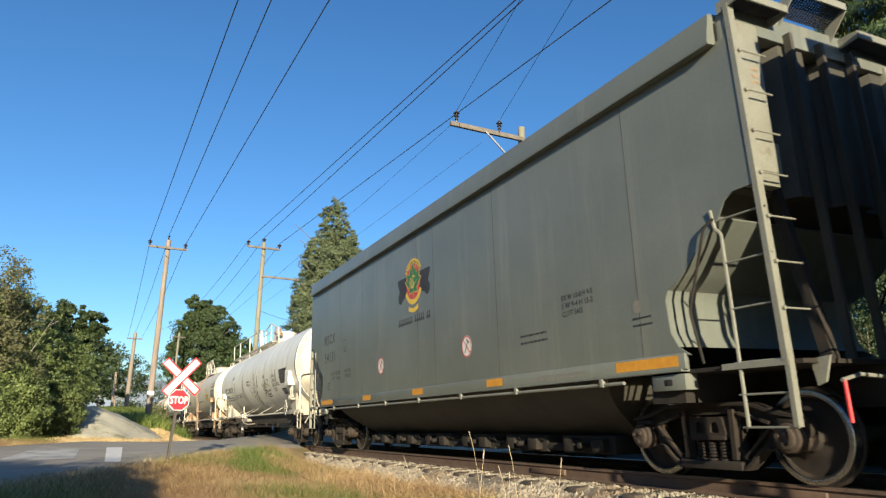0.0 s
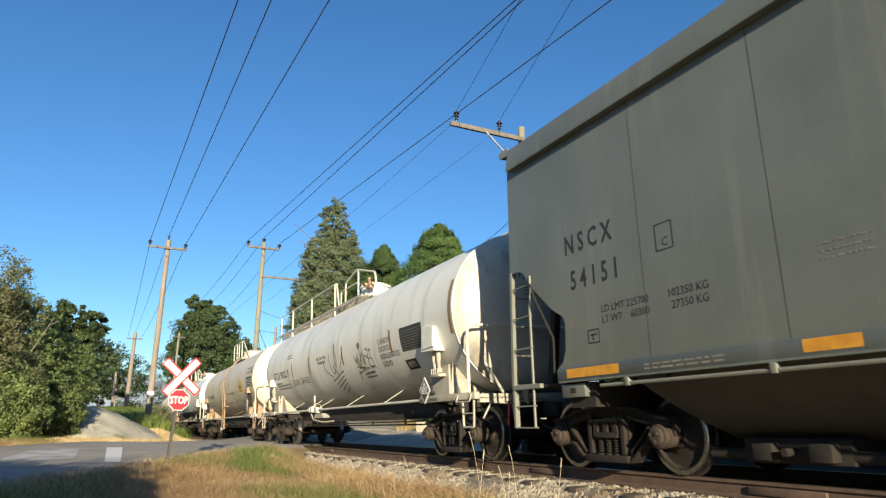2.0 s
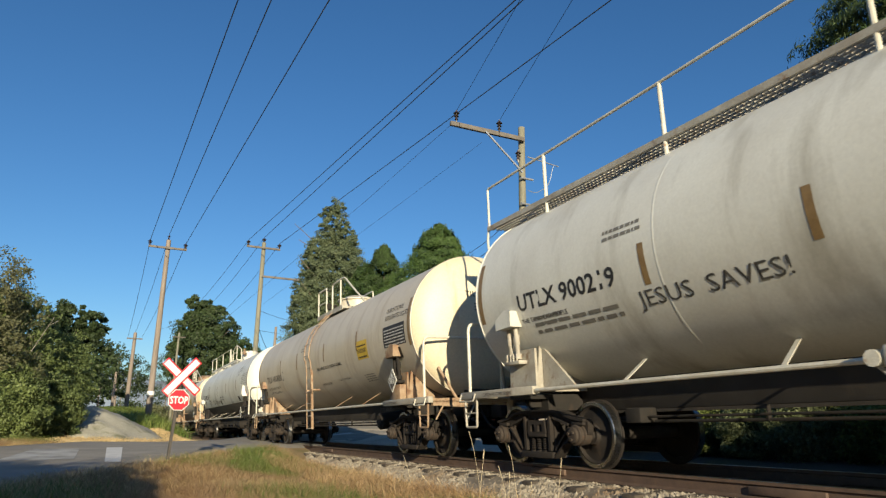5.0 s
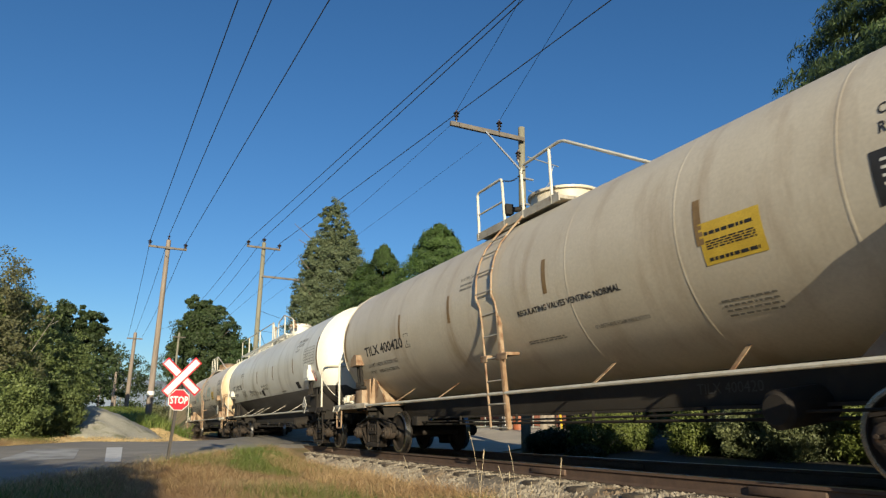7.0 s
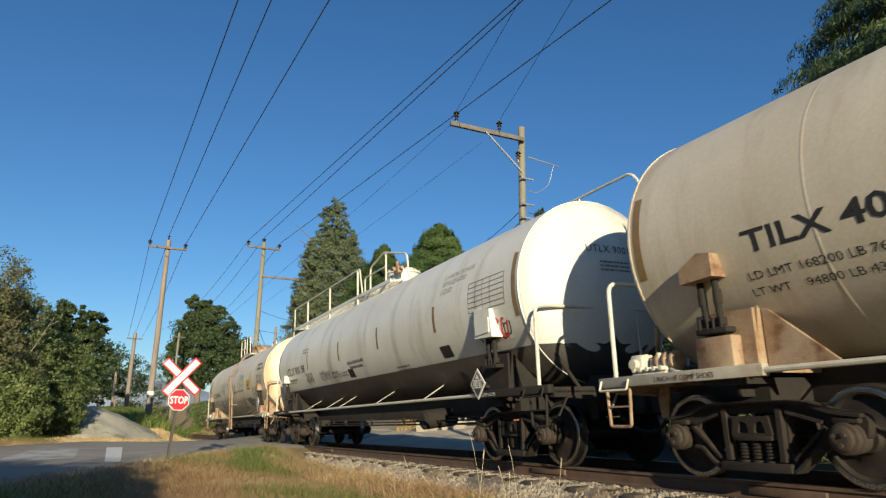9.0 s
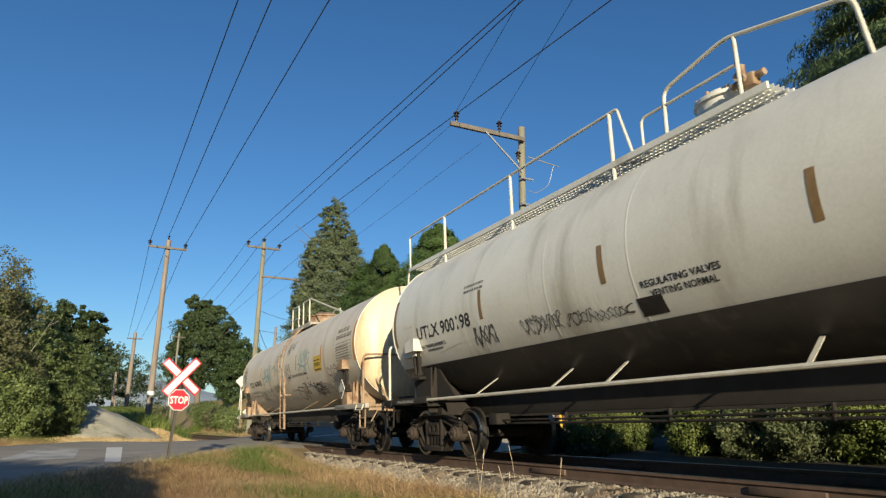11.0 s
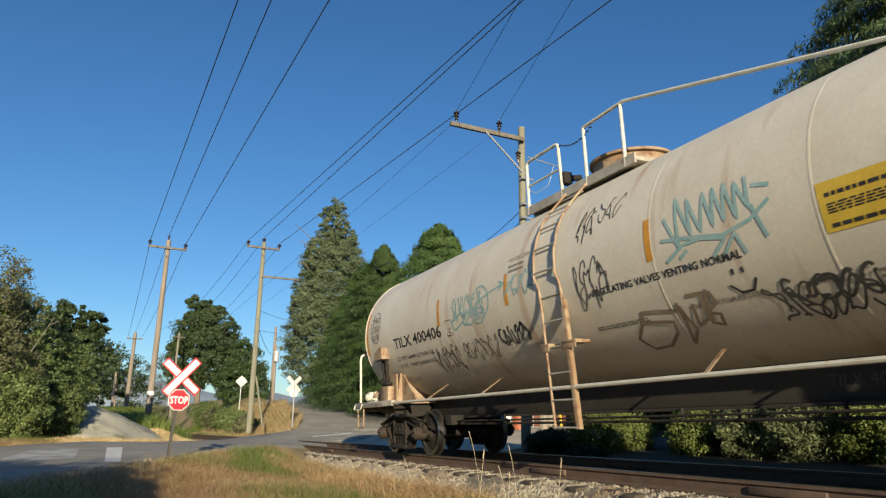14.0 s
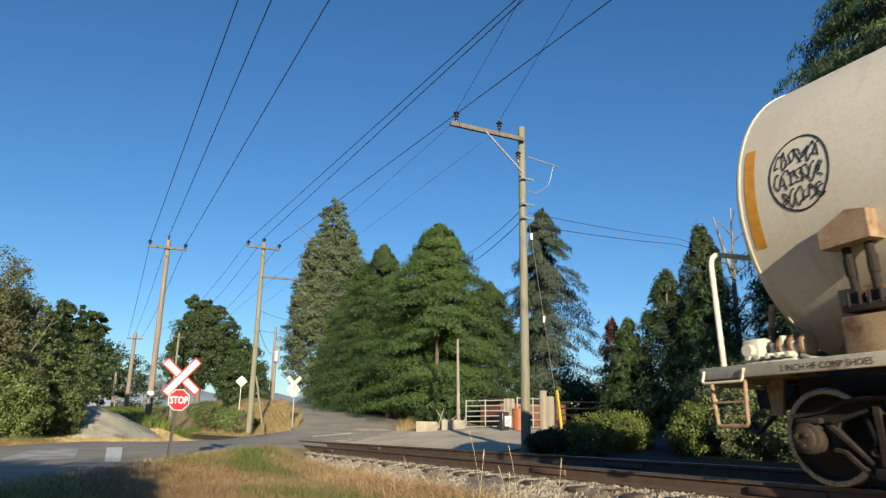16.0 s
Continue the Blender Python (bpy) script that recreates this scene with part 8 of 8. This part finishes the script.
for k in range(9):
    a = rnd.uniform(-0.7, 0.9)
    cyl(bm, (14.6 + rnd.uniform(-0.8, 0.9), 29.1, ground_z(14.8, 29)), (14.6 + a, 29.0 + rnd.uniform(-0.3, 0.3), ground_z(14.8, 29) + rnd.uniform(0.4, 1.0)), 0.03, 0.015, n=6)
tagged(part("brush_pile", bm, M_DEADWOOD), "pile of bare branches behind the blocks", "branches")
bm = bmesh.new()
cyl(bm, (15.2, 29.3, 0.2), (15.1, 29.3, 4.6), 0.10, 0.05, n=10)
tagged(part("dead_tree", bm, M_DEADWOOD), "pale bare dead stem in front of the hedge", "dead tree")


def gate(ax, ay, bx, by, h, bars_n, label, material, uprights=3):
    e = thing("farm_gate", label, "gate", "gates")
    za = ground_z(ax, ay) + 0.12
    A, B = Vector((ax, ay, za)), Vector((bx, by, ground_z(bx, by) + 0.12))
    for k in range(bars_n):
        z = Vector((0, 0, h * k / (bars_n - 1)))
        bm = bmesh.new()
        pipe(bm, [A + z, B + z], 0.028, n=8)
        part("bar", bm, material, e)
    for k in range(uprights):
        p = A.lerp(B, k / (uprights - 1))
        bm = bmesh.new()
        cyl(bm, p - Vector((0, 0, 0.05)), p + Vector((0, 0, h + 0.05)), 0.035, n=8)
        part("upright", bm, material, e)
    return e


gate(14.95, 28.1, 16.5, 27.3, 1.15, 6, "grey tubular steel farm gate, closed", M_GATE)
gate(17.0, 27.0, 18.3, 26.4, 1.25, 5, "grey tubular steel farm gate, closed", M_GATE)
gate(18.6, 26.3, 20.8, 25.0, 1.15, 5, "dark tubular steel farm gate, closed", M_UNDER, 2)
gate(20.9, 24.9, 24.0, 23.2, 1.15, 5, "dark tubular steel farm gate, closed", M_UNDER, 4)
for x, y, h, w in ((16.65, 27.3, 1.35, 0.10), (16.85, 27.2, 1.35, 0.09), (18.05, 26.45, 1.75, 0.12), (18.35, 26.35, 1.5, 0.14), (22.3, 23.9, 1.5, 0.1)):
    bm = bmesh.new()
    z = ground_z(x, y)
    rbox(bm, -w, -w, -0.2, w, w, h, 0.02)
    tagged(part("fence_post", bm, M_FENCEWOOD, None, "", pose(x, y, z, 0, 0, 20)), "square weathered wooden gate post", "post", "gate posts")
shed = thing("shed", "low red-brown board shed behind the gate", "shed")
bm = bmesh.new()
box(bm, 17.6, 29.5, 0.2, 21.5, 31.5, 1.75)
part("wall", bm, M_REDWOOD, shed)
bm = bmesh.new()
slab(bm, [(29.3, 1.7), (31.7, 1.9), (31.7, 1.98), (29.3, 1.78)], 17.4, 21.7)
part("roof", bm, M_UNDER, shed)
for k in range(16):
    bm = bmesh.new()
    box(bm, 17.62 + k * 0.243, 29.47, 0.25, 17.84 + k * 0.243, 29.5, 1.7)
    part("board", bm, M_REDWOOD, shed)
bm = bmesh.new()
zb = ground_z(15.7, 24.8)
cyl(bm, (15.75, 24.9, zb), (15.75, 24.9, zb + 0.85), 0.26, 0.28, n=20)
cyl(bm, (15.75, 24.9, zb + 0.85), (15.75, 24.9, zb + 0.9), 0.3, n=20)
for z in (0.28, 0.56):
    cyl(bm, (15.75, 24.9, zb + z), (15.75, 24.9, zb + z + 0.03), 0.285, n=20)
tagged(part("barrel", bm, M_BIN), "rusty orange barrel by the gate", "barrel")
bag = thing("letter_box", "black box with a white notice by the gate", "letter box")
bm = bmesh.new()
rbox(bm, 15.0, 25.0, ground_z(15.2, 25), 15.35, 25.3, ground_z(15.2, 25) + 0.78, 0.05)
part("box", bm, M_BLACKBAG, bag)
decal("notice", patch(0.3, 0.42, 1, 1), lambda x, y: (15.12 + x, 24.99, ground_z(15.2, 25) + 0.2 + y), M_SIGNWHITE, bag, "white notice with dark marks")
decal("lettering", bars(0.22, 0.22, 3, 0.5, 2), lambda x, y: (15.16 + x, 24.984, ground_z(15.2, 25) + 0.28 + y), M_SIGNRED, bag)
bm = bmesh.new()
trunk_mesh(bm, 12.1, 17.6, -0.15, 0.5, 0.02, 7, 8, 0.5)
tagged(part("dead_weed", bm, M_DEADWOOD), "small bare grey dead weed at the pole's foot", "weed")
bm = bmesh.new()
trunk_mesh(bm, 13.2, 18.6, -0.1, 0.7, 0.025, 9, 12, 0.6)
tagged(part("dead_weed", bm, M_DEADWOOD), "bare grey dead weed at the pole's foot", "weed")

# hills on the horizon, the haze put into their blue-grey colour
M_HILL = surf("hazy_hill", (0.16, 0.20, 0.26), (0.19, 0.23, 0.29), size=0.004, rough=1.0, bump=0, fine=0.02)
bm = bmesh.new()
rows = []
for k in range(90):
    x = -900 + k * 40
    h = 70 + 45 * noise.noise((x * 0.004, 1.5, 0)) + 18 * noise.noise((x * 0.015, 4, 0))
    rows.append([bm.verts.new((x, 1550, -5)), bm.verts.new((x, 1600, h * 0.6)), bm.verts.new((x, 1700, h))])
for a, b in zip(rows, rows[1:]):
    for i in range(2):
        bm.faces.new((a[i], b[i], b[i + 1], a[i + 1]))
tagged(part("backdrop_hills", bm, M_HILL), "hazy blue hills on the horizon", "hills", kind="structure")


motions()
